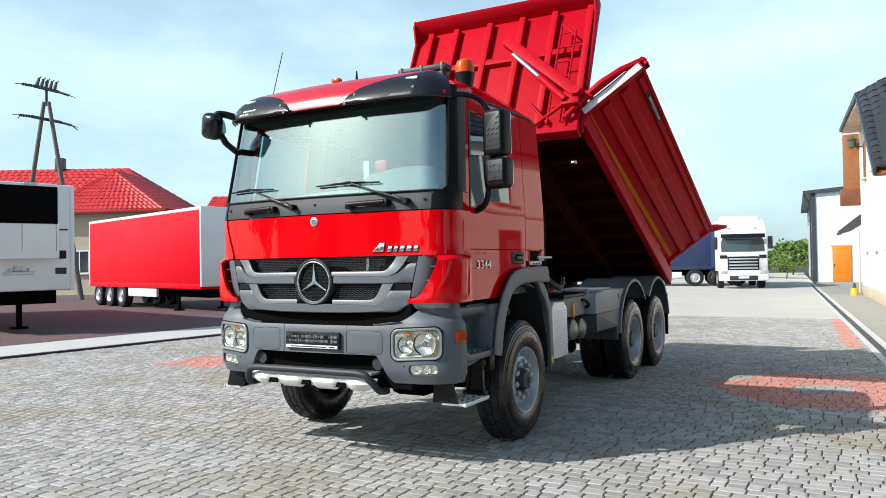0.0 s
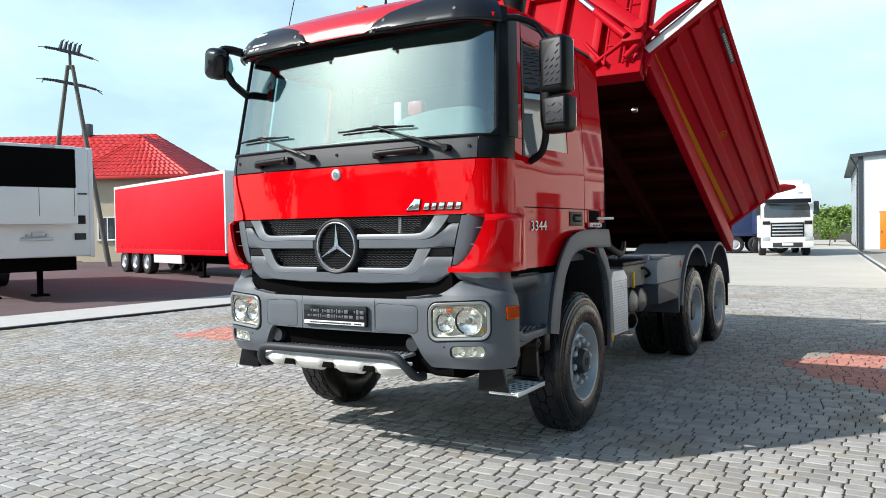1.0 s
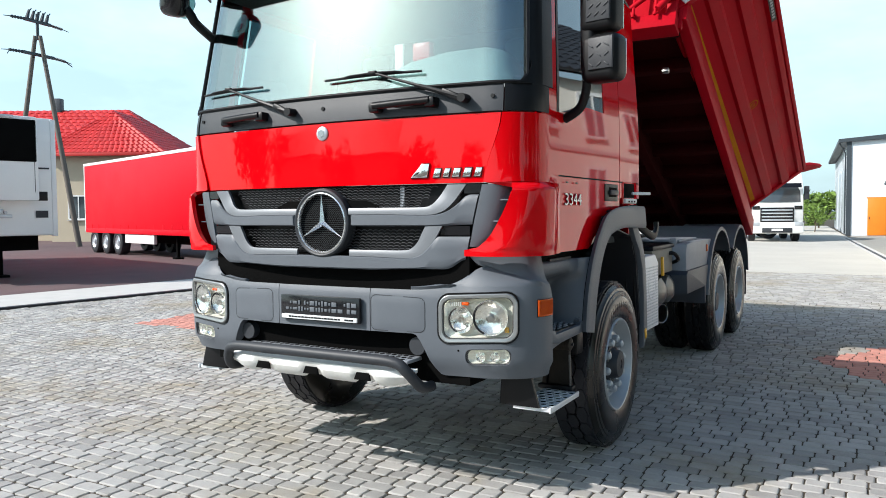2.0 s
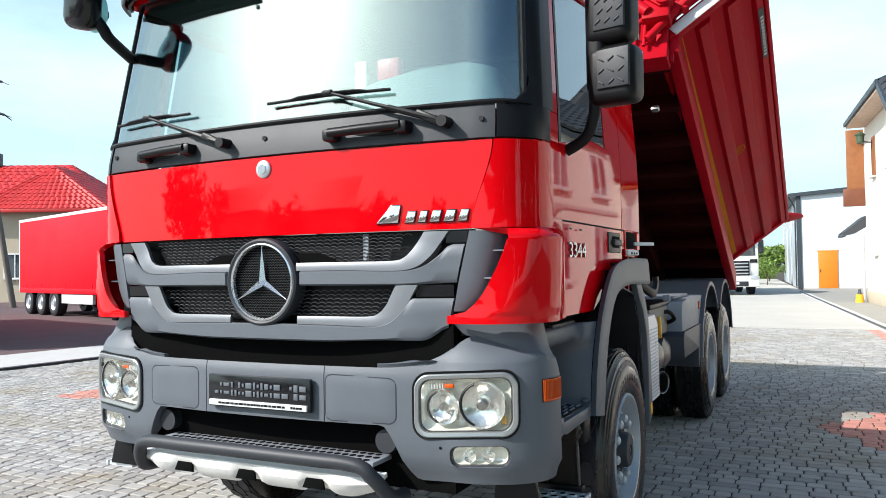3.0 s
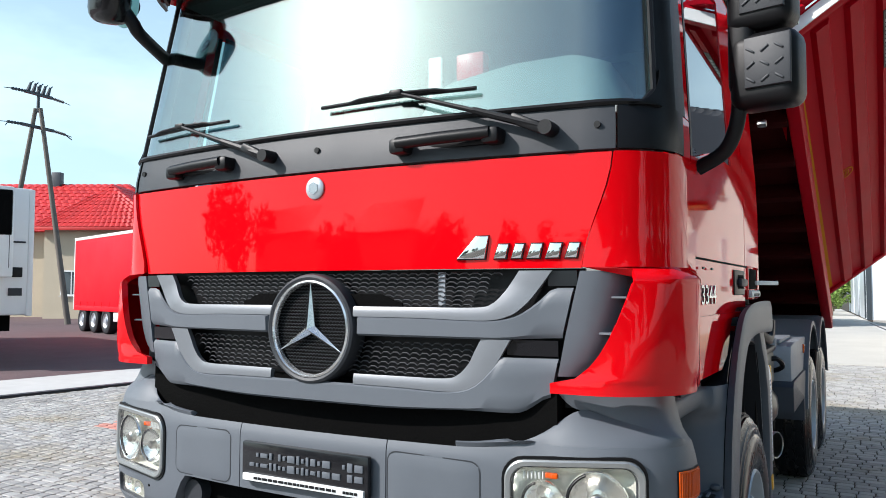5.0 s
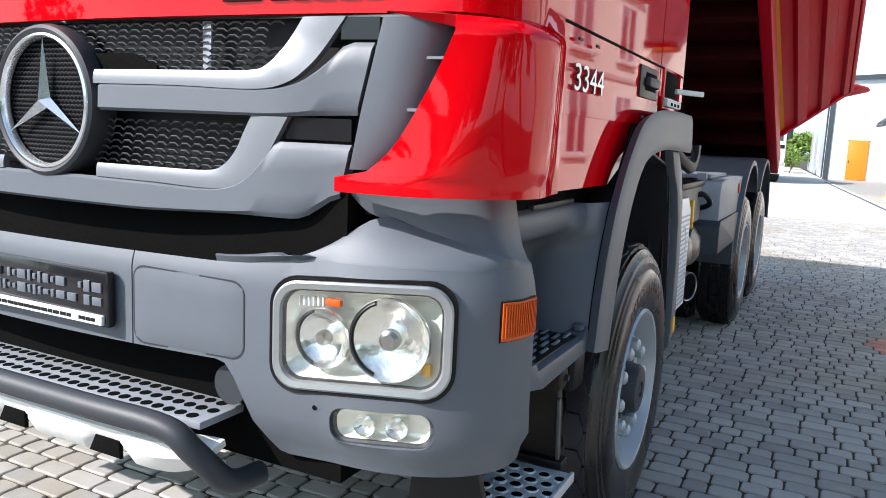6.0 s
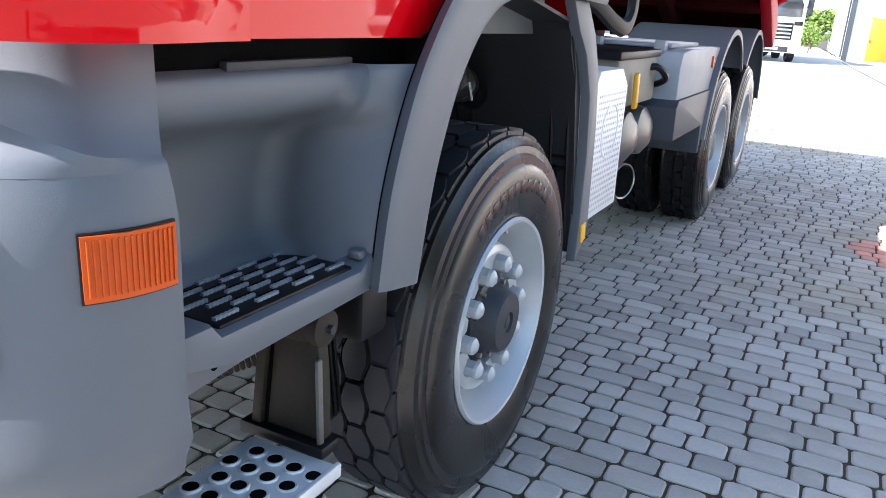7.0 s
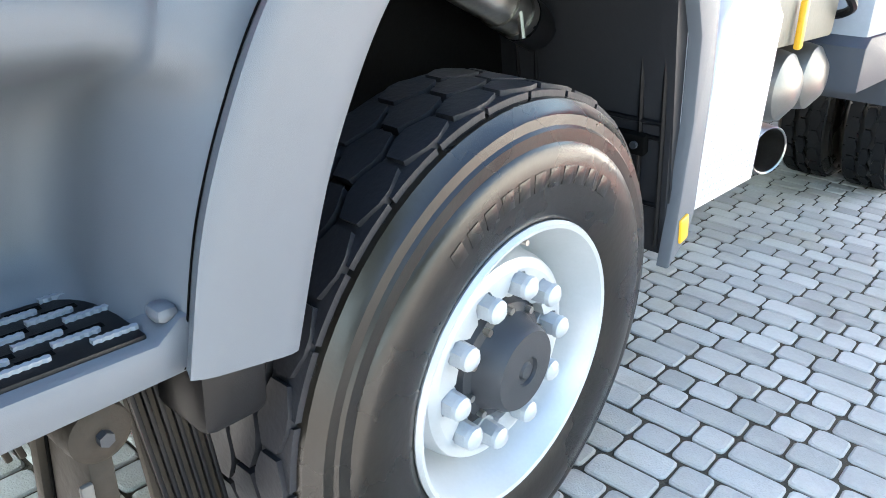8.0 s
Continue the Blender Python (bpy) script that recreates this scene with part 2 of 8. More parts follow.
def soil(m, col, size, lo, hi, most):
    """Blotches of dirt over the ground, at one size, across neighbouring pieces."""
    n, l = m.node_tree.nodes, m.node_tree.links
    b = n["Principled BSDF"]
    old = b.inputs["Base Color"].links[0].from_socket
    geo, noise, ramp, mx = n.new("ShaderNodeNewGeometry"), n.new("ShaderNodeTexNoise"), n.new("ShaderNodeValToRGB"), n.new("ShaderNodeMixRGB")
    noise.inputs["Scale"].default_value, noise.inputs["Detail"].default_value, noise.inputs["Roughness"].default_value = size, 6, 0.62
    l.new(geo.outputs["Position"], noise.inputs["Vector"])
    ramp.color_ramp.elements[0].position, ramp.color_ramp.elements[1].position = lo, hi
    ramp.color_ramp.elements[0].color, ramp.color_ramp.elements[1].color = (0, 0, 0, 1), (most, most, most, 1)
    l.new(noise.outputs["Fac"], ramp.inputs[0])
    l.new(ramp.outputs[0], mx.inputs[0])
    l.new(old, mx.inputs[1])
    mx.inputs[2].default_value = (*col, 1)
    l.new(mx.outputs[0], b.inputs["Base Color"])


soil(PAVE, (0.25, 0.20, 0.11), 0.55, 0.50, 0.68, 0.62)
soil(PAVE, (0.13, 0.12, 0.11), 0.9, 0.60, 0.74, 0.55)
soil(PAVE, (0.46, 0.44, 0.40), 7.0, 0.56, 0.72, 0.35)
PAVERED = mat("red_paver", (0.52, 0.23, 0.18), 0.8, 0, 0.15, 9.0, 0.25, 160, rnd=0.14)
GRASS = mat("grass_green", (0.085, 0.13, 0.025), 0.9, 0, 0.35, 2.0, 0.4, 30)
LEAF = mat("leaf_green", (0.12, 0.20, 0.03), 0.7, 0, 0.4, 3.0, rnd=0.35)
LEAFDARK = mat("dark_leaf", (0.035, 0.065, 0.018), 0.7, 0, 0.4, 3.0, rnd=0.35)
POLE = mat("weathered_pole", (0.13, 0.115, 0.10), 0.85, 0, 0.2, 2.0, 0.2, 30)
BARK = mat("bark", (0.10, 0.075, 0.05), 0.9, 0, 0.3, 8.0, 0.5, 30)


# ---------------------------------------------------------------- mesh helpers
def finish(bm, angle=38):
    bmesh.ops.recalc_face_normals(bm, faces=bm.faces)
    lim = radians(angle)
    for f in bm.faces:
        f.smooth = True
    for e in bm.edges:
        if len(e.link_faces) != 2 or e.calc_face_angle(0) > lim:
            e.smooth = False


def part(name, bm, material, parent=None, label="", m=None):
    if isinstance(bm, bpy.types.Mesh):
        me = bm
    else:
        finish(bm)
        me = bpy.data.meshes.new(name)
        bm.to_mesh(me)
        bm.free()
        me.materials.append(material)
    ob = new(name, me)
    if parent is not None:
        ob.parent = parent
    if m is not None:
        ob.matrix_basis = m
    if label:
        ob["label"] = label
    return ob


def thing(name, label, category, m=None, group="", kind=""):
    ob = new(name)
    if m is not None:
        ob.matrix_basis = m
    ob.empty_display_size = 0.2
    return tagged(ob, label, category, group, kind)


def box(bm, c, s, bev=0.0, rot=None, seg=2):
    """A box by its centre and sizes, its edges rounded."""
    m = Matrix.Translation(c) @ (rot.to_4x4() if rot else Matrix()) @ Matrix.Diagonal((*s, 1))
    vs = bmesh.ops.create_cube(bm, size=1, matrix=m)["verts"]
    if bev:
        es = {e for v in vs for e in v.link_edges}
        bmesh.ops.bevel(bm, geom=list(es), offset=bev, segments=seg, profile=0.5, affect="EDGES")
    return bm


def cuboid(x0, x1, y0, y1, z0, z1, bev=0.0):
    return box(bmesh.new(), ((x0 + x1) / 2, (y0 + y1) / 2, (z0 + z1) / 2), (x1 - x0, y1 - y0, z1 - z0), bev)


def addbox(bm, x0, x1, y0, y1, z0, z1, bev=0.0):
    return box(bm, ((x0 + x1) / 2, (y0 + y1) / 2, (z0 + z1) / 2), (x1 - x0, y1 - y0, z1 - z0), bev)


def rod(bm, p0, p1, r, r1=None, n=16):
    p0, p1 = Vector(p0), Vector(p1)
    d = p1 - p0
    m = Matrix.Translation((p0 + p1) / 2) @ d.to_track_quat("Z", "Y").to_matrix().to_4x4()
    bmesh.ops.create_cone(bm, cap_ends=True, segments=n, radius1=r, radius2=r if r1 is None else r1, depth=d.length, matrix=m)
    return bm


def sweep(bm, pts, r, n=10, ry=None):
    """A tube along a polyline."""
    pts = [Vector(p) for p in pts]
    rings, up = [], None
    for i, p in enumerate(pts):
        d = (pts[min(i + 1, len(pts) - 1)] - pts[max(i - 1, 0)]).normalized()
        a = up if up is not None else (Vector((0, 0, 1)) if abs(d.z) < 0.9 else Vector((1, 0, 0)))
        side = d.cross(a).normalized()
        up = side.cross(d).normalized()
        rings.append([bm.verts.new(p + side * math.cos(t) * r + up * math.sin(t) * (ry or r)) for t in (2 * math.pi * k / n for k in range(n))])
    for a, b in zip(rings, rings[1:]):
        for k in range(n):
            bm.faces.new((a[k], a[(k + 1) % n], b[(k + 1) % n], b[k]))
    bm.faces.new(rings[0][::-1])
    bm.faces.new(rings[-1])
    return bm


def curve_pts(pts, n=8):
    """Points of a smooth curve through pts."""
    pts = [Vector(p) for p in pts]
    out = []
    for i in range(len(pts) - 1):
        p0, p1, p2, p3 = pts[max(i - 1, 0)], pts[i], pts[i + 1], pts[min(i + 2, len(pts) - 1)]
        for k in range(n):
            t = k / n
            out.append(0.5 * (2 * p1 + (p2 - p0) * t + (2 * p0 - 5 * p1 + 4 * p2 - p3) * t * t + (3 * p1 - p0 - 3 * p2 + p3) * t**3))
    return out + [pts[-1]]


def lathe(bm, prof, m=Matrix(), n=48, closed=False, caps=(True, True)):
    """Turns the profile of (radius, height) about the local z axis."""
    rings = []
    for r, h in prof:
        rings.append([bm.verts.new(m @ Vector((r * math.cos(t), r * math.sin(t), h))) for t in (2 * math.pi * k / n for k in range(n))])
    pairs = list(zip(rings, rings[1:])) + ([(rings[-1], rings[0])] if closed else [])
    for a, b in pairs:
        for k in range(n):
            bm.faces.new((a[k], a[(k + 1) % n], b[(k + 1) % n], b[k]))
    if not closed:
        if prof[0][0] > 1e-4 and caps[0]:
            bm.faces.new(rings[0][::-1])
        if prof[-1][0] > 1e-4 and caps[1]:
            bm.faces.new(rings[-1])
    bmesh.ops.remove_doubles(bm, verts=[v for r in rings for v in r], dist=1e-5)
    return bm


def slab(bm, outline, h0, h1, m=Matrix(), bev=0.0):
    """A flat outline in the local x, y, raised from h0 to h1."""
    lo = [bm.verts.new(m @ Vector((x, y, h0))) for x, y in outline]
    hi = [bm.verts.new(m @ Vector((x, y, h1))) for x, y in outline]
    n = len(outline)
    fs = [bm.faces.new(lo[::-1]), bm.faces.new(hi)]
    for k in range(n):
        fs.append(bm.faces.new((lo[k], lo[(k + 1) % n], hi[(k + 1) % n], hi[k])))
    if bev:
        bmesh.ops.recalc_face_normals(bm, faces=fs)
        bmesh.ops.bevel(bm, geom=list(fs[1].edges), offset=bev, segments=2, profile=0.5, affect="EDGES")
    return bm


def skin(bm, grid, t):
    """A sheet through a grid of points, t thick to its inner side (the side away from its normals)."""
    g = [[Vector(p) for p in row] for row in grid]
    R, C = len(g), len(g[0])
    nor = [[None] * C for _ in range(R)]
    for i in range(R):
        for j in range(C):
            a = g[min(i + 1, R - 1)][j] - g[max(i - 1, 0)][j]
            b = g[i][min(j + 1, C - 1)] - g[i][max(j - 1, 0)]
            c = a.cross(b)
            nor[i][j] = c.normalized() if c.length > 1e-9 else Vector((0, 0, 1))
    top = [[bm.verts.new(g[i][j]) for j in range(C)] for i in range(R)]
    low = [[bm.verts.new(g[i][j] - nor[i][j] * t) for j in range(C)] for i in range(R)]
    for i in range(R - 1):
        for j in range(C - 1):
            bm.faces.new((top[i][j], top[i + 1][j], top[i + 1][j + 1], top[i][j + 1]))
            bm.faces.new((low[i][j], low[i][j + 1], low[i + 1][j + 1], low[i + 1][j]))
    for i in range(R - 1):
        bm.faces.new((top[i][0], low[i][0], low[i + 1][0], top[i + 1][0]))
        bm.faces.new((top[i][-1], top[i + 1][-1], low[i + 1][-1], low[i][-1]))
    for j in range(C - 1):
        bm.faces.new((top[0][j], top[0][j + 1], low[0][j + 1], low[0][j]))
        bm.faces.new((top[-1][j], low[-1][j], low[-1][j + 1], top[-1][j + 1]))
    return bm


def carve(bm, cutter):
    """The mesh with the cutter's volume taken out of it."""
    obs = []
    for k in (bm, cutter):
        bmesh.ops.recalc_face_normals(k, faces=k.faces)
        me = bpy.data.meshes.new("carving")
        k.to_mesh(me)
        k.free()
        obs.append(new("carving", me))
    mod = obs[0].modifiers.new("cut", "BOOLEAN")
    mod.object, mod.operation, mod.solver = obs[1], "DIFFERENCE", "EXACT"
    bpy.context.view_layer.update()
    out = bmesh.new()
    out.from_object(obs[0], bpy.context.evaluated_depsgraph_get())
    for ob in obs:
        me = ob.data
        bpy.data.objects.remove(ob)
        bpy.data.meshes.remove(me)
    return out


def lin(a, b, n):
    return [a + (b - a) * k / (n - 1) for k in range(n)]


def smooth(a, b, x):
    t = min(1.0, max(0.0, (x - a) / (b - a)))
    return t * t * (3 - 2 * t)


def writing(name, text, size, depth, material, parent, m, label=""):
    cu = bpy.data.curves.new(name, "FONT")
    cu.body, cu.size, cu.extrude = text, size, depth
    tmp = bpy.data.objects.new(name, cu)
    me = bpy.data.meshes.new_from_object(tmp)
    bpy.data.objects.remove(tmp)
    me.materials.append(material)
    return part(name, me, material, parent, label, m)


# ---------------------------------------------------------------- ground
def slope(x):
    """The yard is level."""
    return 0.0


def kerb_x(y):
    """The kerb runs a little askew to the truck."""
    return -10.2 + 0.118 * (y - 3.4)


def edge_x(y):
    """Right-hand edge of the paving."""
    return 4.46 - 0.0868 * (y - 11.8)


gm = bpy.data.meshes.new("ground")
gx = [-600, -200, -90, -60, -45, -36, -30, -26, -22, -19, -16, -14, -12, -9.5, 60, 300, 600]
gy = [-600, -60, -20, 0, 20, 40, 80, 200, 800]
gm.from_pydata([(x, y, max(-2.0, slope(x)) - 0.009) for x in gx for y in gy], [],
               [(i * len(gy) + j, (i + 1) * len(gy) + j, (i + 1) * len(gy) + j + 1, i * len(gy) + j + 1) for i in range(len(gx) - 1) for j in range(len(gy) - 1)])
gm.materials.append(SAND)
ground = tagged(new("ground", gm), "sandy bedding under pavers, reaching the horizon", "ground", kind="structure")


def sheet(name, pts, h, t, material, label, cat):
    bm = bmesh.new()
    lo = [bm.verts.new((x, y, slope(x) + h - t)) for x, y in pts]
    hi = [bm.verts.new((x, y, slope(x) + h)) for x, y in pts]
    n = len(pts)
    bm.faces.new(hi), bm.faces.new(lo[::-1])
    for k in range(n):
        bm.faces.new((lo[k], lo[(k + 1) % n], hi[(k + 1) % n], hi[k]))
    return tagged(part(name, bm, material), label, cat, kind="structure")


# concrete apron behind the paving, the kerb band, the reddish asphalt, the grass
YE = 17.6
sheet("concrete_apron", [(kerb_x(YE), YE), (edge_x(YE), YE), (edge_x(45), 45), (-1.2, 80), (-9.4, 80)], 0.0, 0.04, CONCRETE, "pale sunlit concrete apron beyond the pavers", "apron")
sheet("asphalt", [(-70, -45), (kerb_x(-45) - 2.6, -45), (kerb_x(YE) - 2.4, YE), (-9.5, 28), (-70, 28)], 0.0, 0.03, ASPHALT, "dark reddish asphalt yard with worn patches", "road")
sheet("concrete_band", [(kerb_x(-45) - 2.6, -45), (kerb_x(-45) - 0.15, -45), (kerb_x(YE) - 0.15, YE), (kerb_x(YE) - 2.4, YE)], 0.004, 0.03, KERB, "pale concrete channel along the edge of the paved yard", "pavement")
sheet("kerb", [(kerb_x(-45) - 0.15, -45), (kerb_x(-45), -45), (kerb_x(YE), YE), (kerb_x(YE) - 0.15, YE)], 0.03, 0.06, GREYD, "low dark kerb between pavers and concrete", "kerb")
sheet("concrete_yard", [(-70, 31.5), (-9.42, 31.5), (-9.42, 80), (-70, 80)], 0.0, 0.03, CONCRETE, "pale concrete yard beyond the grass", "apron")
sheet("grass_strip", [(-70, 28), (-9.5, 28), (-9.5, 31.5), (-70, 31.5)], 0.03, 0.05, GRASS, "strip of short grass before the house", "lawn")
sheet("side_pavement", [(edge_x(-45), -45), (22, -45), (22, 70), (edge_x(45), 70), (edge_x(45), 45)], 0.008, 0.05, mat("side_paving", (0.30, 0.285, 0.25), 0.85, 0, 0.15, 2.0, 0.3, 40), "beige paved walk along the house", "pavement")

# pale edging stones and a drain channel between the pavers and the walk
for k, (d0, d1, h, m) in enumerate(((-0.40, -0.29, 0.012, KERB), (-0.28, -0.15, 0.004, GREYD), (-0.14, -0.02, 0.016, KERB))):
    sheet("edging", [(edge_x(-8) + d0, -8), (edge_x(-8) + d1, -8), (edge_x(44) + d1, 44), (edge_x(44) + d0, 44)], h, 0.05, m, ("pale concrete edging along the paved yard", "dark drain channel between two edgings", "pale raised edging beside the walk")[k], "kerb")

# pavers: rows along x, of mixed lengths, with rounded corners
rng = random.Random(4)
LENGTHS = (0.110, 0.125, 0.145, 0.17, 0.20)
SHARES = (6, 5, 5, 4, 4)
PITCH = 0.114


def paver_rings(L, W):
    """Three rings of twelve points: foot, shoulder, worn top."""
    out = []
    for inset, h, r in ((0.0, -0.03, 0.017), (0.001, -0.005, 0.018), (0.007, 0.0, 0.018)):
        a, b = L / 2 - inset, W / 2 - inset
        for cx, cy, a0 in ((a - r, -b + r, -90), (a - r, b - r, 0), (-a + r, b - r, 90), (-a + r, -b + r, 180)):
            out += [(cx + r * math.cos(radians(a0 + q)), cy + r * math.sin(radians(a0 + q)), h) for q in (0, 45, 90)]
    return np.array(out)


PAVER_FACES = [tuple(range(24, 36))] + [(r * 12 + k, r * 12 + (k + 1) % 12, r * 12 + 12 + (k + 1) % 12, r * 12 + 12 + k) for r in (0, 1) for k in range(12)]
RINGS = {L: paver_rings(L - 0.008, PITCH - 0.008) for L in LENGTHS}


def is_red(x, y):
    w = 0.22 * math.sin(3 * x + 1.0) + 0.1 * math.sin(7 * y)
    d = x - 2.30 + 0.3 * w
    a = d > 0 and x < 4.7 and max(4.25 + 0.3 * w, 5.35 - 1.45 * d) < y < min(7.0 + 0.4 * w, 5.35 + 2.2 * d)
    a = a and not (3.32 < x < 3.95 and 5.3 + 0.3 * w < y < 5.95 + 0.3 * w)
    b = -6.7 < x < -5.4 and 3.95 + 0.2 * w < y < 5.3 + w * 0.4
    c = 3.29 + (17.65 - y) * 0.073 < x < 3.55 + (17.65 - y) * 0.073 and y > 10.6
    return a or b or c


near, far_g, far_r = [], [], []
y = -9.0
while y < YE - 0.05:
    x = kerb_x(y) + 0.05 + rng.random() * 0.1
    lim = edge_x(y) - 0.44
    while x < lim:
        L = rng.choices(LENGTHS, SHARES)[0]
        c = (x + L / 2, y + rng.uniform(-0.003, 0.003), rng.uniform(-0.002, 0.002), rng.uniform(-0.008, 0.008), rng.uniform(-0.010, 0.010), L, rng.uniform(-0.025, 0.025))
        if is_red(c[0], c[1]):
            far_r.append(c)
        elif 1.15 < c[0] < 2.45 and 1.35 < y < 4.2 and len(near) < 300:
            near.append(c)
        else:
            far_g.append(c)
        x += L
    y += PITCH


def paver_field(name, items, material, label):
    V = np.empty((len(items) * 36, 3))
    F = []
    for k, (cx, cy, cz, tx, ty, L, rz) in enumerate(items):
        p = RINGS[L].copy()
        p[:, 2] += cz + p[:, 0] * tx + p[:, 1] * ty
        p[:, :2] = p[:, :2] @ np.array([[1, rz], [-rz, 1]]) + (cx, cy)
        V[k * 36 : k * 36 + 36] = p
        o = k * 36
        F += [tuple(o + q for q in f) for f in PAVER_FACES]
    me = bpy.data.meshes.new(name)
    me.from_pydata(V.tolist(), [], F)
    me.materials.append(material)
    return tagged(new(name, me), label, "paving", kind="stuff")


paver_field("paving", far_g, PAVE, "grey concrete cobble pavers with rounded corners and dark joints")
paver_field("red_paving", far_r, PAVERED, "patch of reddish pavers set among grey ones")


# ---------------------------------------------------------------- the tipper truck
truck = thing("dump_truck", "red three-axle tipper truck with raised body standing on grey pavers", "truck")


def make_plan(y0, xf, bow, xw, yc, yr):
    pts = [(x, y0 + bow * (x / xf) ** 2) for x in lin(0, xf, 14)]
    pts += [(xf + (xw - xf) * math.sin(a), yc - (yc - y0 - bow) * math.cos(a)) for a in lin(0.08, math.pi / 2, 16)]
    pts += [(xw, yy) for yy in lin(yc + 0.03, yr, 10)]
    p = np.array(pts)
    s = np.r_[0, np.cumsum(np.hypot(*np.diff(p, axis=0).T))]
    return s, p


CAB = make_plan(0.03, 1.0, 0.075, 1.25, 0.345, 2.2)
BUM = make_plan(-0.03, 0.9, 0.07, 1.293, 0.305, 0.335)


def on_plan(plan, s):
    """The point and the outward normal at the arc length s from the middle."""
    S, P = plan
    q = abs(s)
    at = lambda u: np.array([np.interp(u, S, P[:, 0]), np.interp(u, S, P[:, 1])])
    p, d = at(q), at(min(q + 0.01, S[-1])) - at(max(q - 0.01, 0))
    n = np.array([d[1], -d[0]]) / np.hypot(*d)
    sg = -1 if s < 0 else 1
    return p[0] * sg, p[1], n[0] * sg, n[1]


def s_of_x(plan, x):
    S, P = plan
    return float(np.interp(abs(x), P[:, 0], S)) * (1 if x >= 0 else -1)


def s_of_y(plan, y):
    S, P = plan
    return float(np.interp(y, P[14:, 1], S[14:]))


def cabpt(s, z, off=0.0):
    x, y, nx, ny = on_plan(CAB, s)
    lean = 0.20 * max(0.0, z - 2.12) + 0.03 * max(0.0, 1.5 - z)
    y += lean * max(0.0, 1 - max(0, y) / 2.2)
    x *= 1 - 0.062 * max(0.0, z - 2.15)
    z += 0.02 * smooth(1.38, 1.55, z) + 0.025 * smooth(2.0, 3.2, z)
    return Vector((x + nx * off, y + ny * off, z))


def bumpt(s, z, off=0.0):
    x, y, nx, ny = on_plan(BUM, s)
    y += 0.10 * max(0.0, 0.86 - z)
    return Vector((x + nx * off, y + ny * off, z))


def patch(bm, fn, s0, s1, zlo, zhi, off=0.0, t=0.02, ns=24, nz=6):
    """A piece of the bodywork between two arc lengths and two heights (numbers or functions of s)."""
    lo = zlo if callable(zlo) else (lambda s: zlo)
    hi = zhi if callable(zhi) else (lambda s: zhi)
    of = off if callable(off) else (lambda s, z: off)
    return skin(bm, [[fn(s, z, of(s, z)) for z in lin(lo(s), hi(s), nz)] for s in lin(s0, s1, ns)], t)


def cabpart(name, s0, s1, zlo, zhi, material, off=0.0, t=0.02, ns=24, nz=6, label="", parent=None):
    return part(name, patch(bmesh.new(), cabpt, s0, s1, zlo, zhi, off, t, ns, nz), material, parent or truck, label)


SX = lambda x: s_of_x(CAB, x)
SY = lambda yy: s_of_y(CAB, yy)

# front flap, wiper panel, corners
bm = bmesh.new()
skin(bm, [[cabpt(u * (1.0 + 0.10 * smooth(1.70, 2.10, z)), z) for z in lin(1.725, 2.085, 8)] for u in lin(-1, 1, 44)], 0.02)
part("front_flap", bm, RED, truck, "glossy red front flap")
cabpart("wiper_panel", -1.11, 1.11, 2.095, 2.235, GREYD, 0.0, 0.02, 40, 4, "dark grey plastic wiper panel")
for sg in (-1, 1):
    # red corner with its curved air deflector
    edge = lambda z: SX(0.908 + 0.232 * min(1.0, max(0.0, (z - 1.395) / 0.30)) ** 0.33) if z < 1.725 else 1.006 + 0.10 * smooth(1.70, 2.10, z)
    bm = bmesh.new()
    g = [[cabpt(sg * (edge(z) + (SY(0.505) - edge(z)) * k / 13), z, 0.012 + (0.008 + 0.042 * smooth(0, 4, k) * smooth(13, 7, k) + 0.034 * smooth(5, 0, k)) * smooth(1.735, 1.690, z)) for z in lin(1.358, 1.720, 24) + lin(1.727, 2.085, 8)] for k in range(14)]
    skin(bm, g if sg > 0 else g[::-1], 0.025)
    part("corner_panel", bm, RED, truck, "red rounded cab corner panel")
    bm = bmesh.new()
    g = [[cabpt(sg * (0.925 + 0.075 * (z - 1.4) / 0.32 + (edge(z) + 0.03 - 0.925 - 0.075 * (z - 1.4) / 0.32) * k / 4), z, 0.012 - 0.055 * (k / 4) ** 2) for z in lin(1.405, 1.715, 14)] for k in range(5)]
    skin(bm, g if sg > 0 else g[::-1], 0.02)
    defl = part("air_deflector", bm, GREY, truck, "grey air deflector")
    for zf in (1.52, 1.63):
        bm = bmesh.new()
        sk = edge(zf)
        g = [[cabpt(sg * (sk - 0.075 + 0.08 * k / 3), zf + h, -0.03 + 0.04 * k / 3) for h in (0, 0.006)] for k in range(4)]
        skin(bm, g if sg > 0 else g[::-1], 0.03)
        part("fin", bm, GREY, defl)
    # black corner under the windscreen, pillar, gutter
    a, b = sorted((sg * 1.117, sg * SY(0.38)))
    cabpart("lower_pillar", a, b, 2.095, 2.235, BLACK, 0.006, 0.02, 10, 4)
    a, b = sorted((sg * 1.245, sg * 1.345))
    cabpart("pillar", a, b, 2.235, 3.06, BLACK, 0.006, 0.04, 10, 10, "black windscreen pillar cover")
    a, b = sorted((sg * 1.345, sg * SY(0.505)))
    cabpart("door_post", a, b, lambda s: 2.09, 2.236, RED, 0.0, 0.04, 6, 3)
    cabpart("door_post", *sorted((sg * 1.345, sg * SY(0.45))), lambda s: 2.24, 3.06, BLACK, 0.0, 0.04, 4, 8)
    cabpart("door_post", *sorted((sg * SY(0.45), sg * SY(0.505))), lambda s: 2.24, 3.06, RED, 0.0, 0.04, 4, 8)

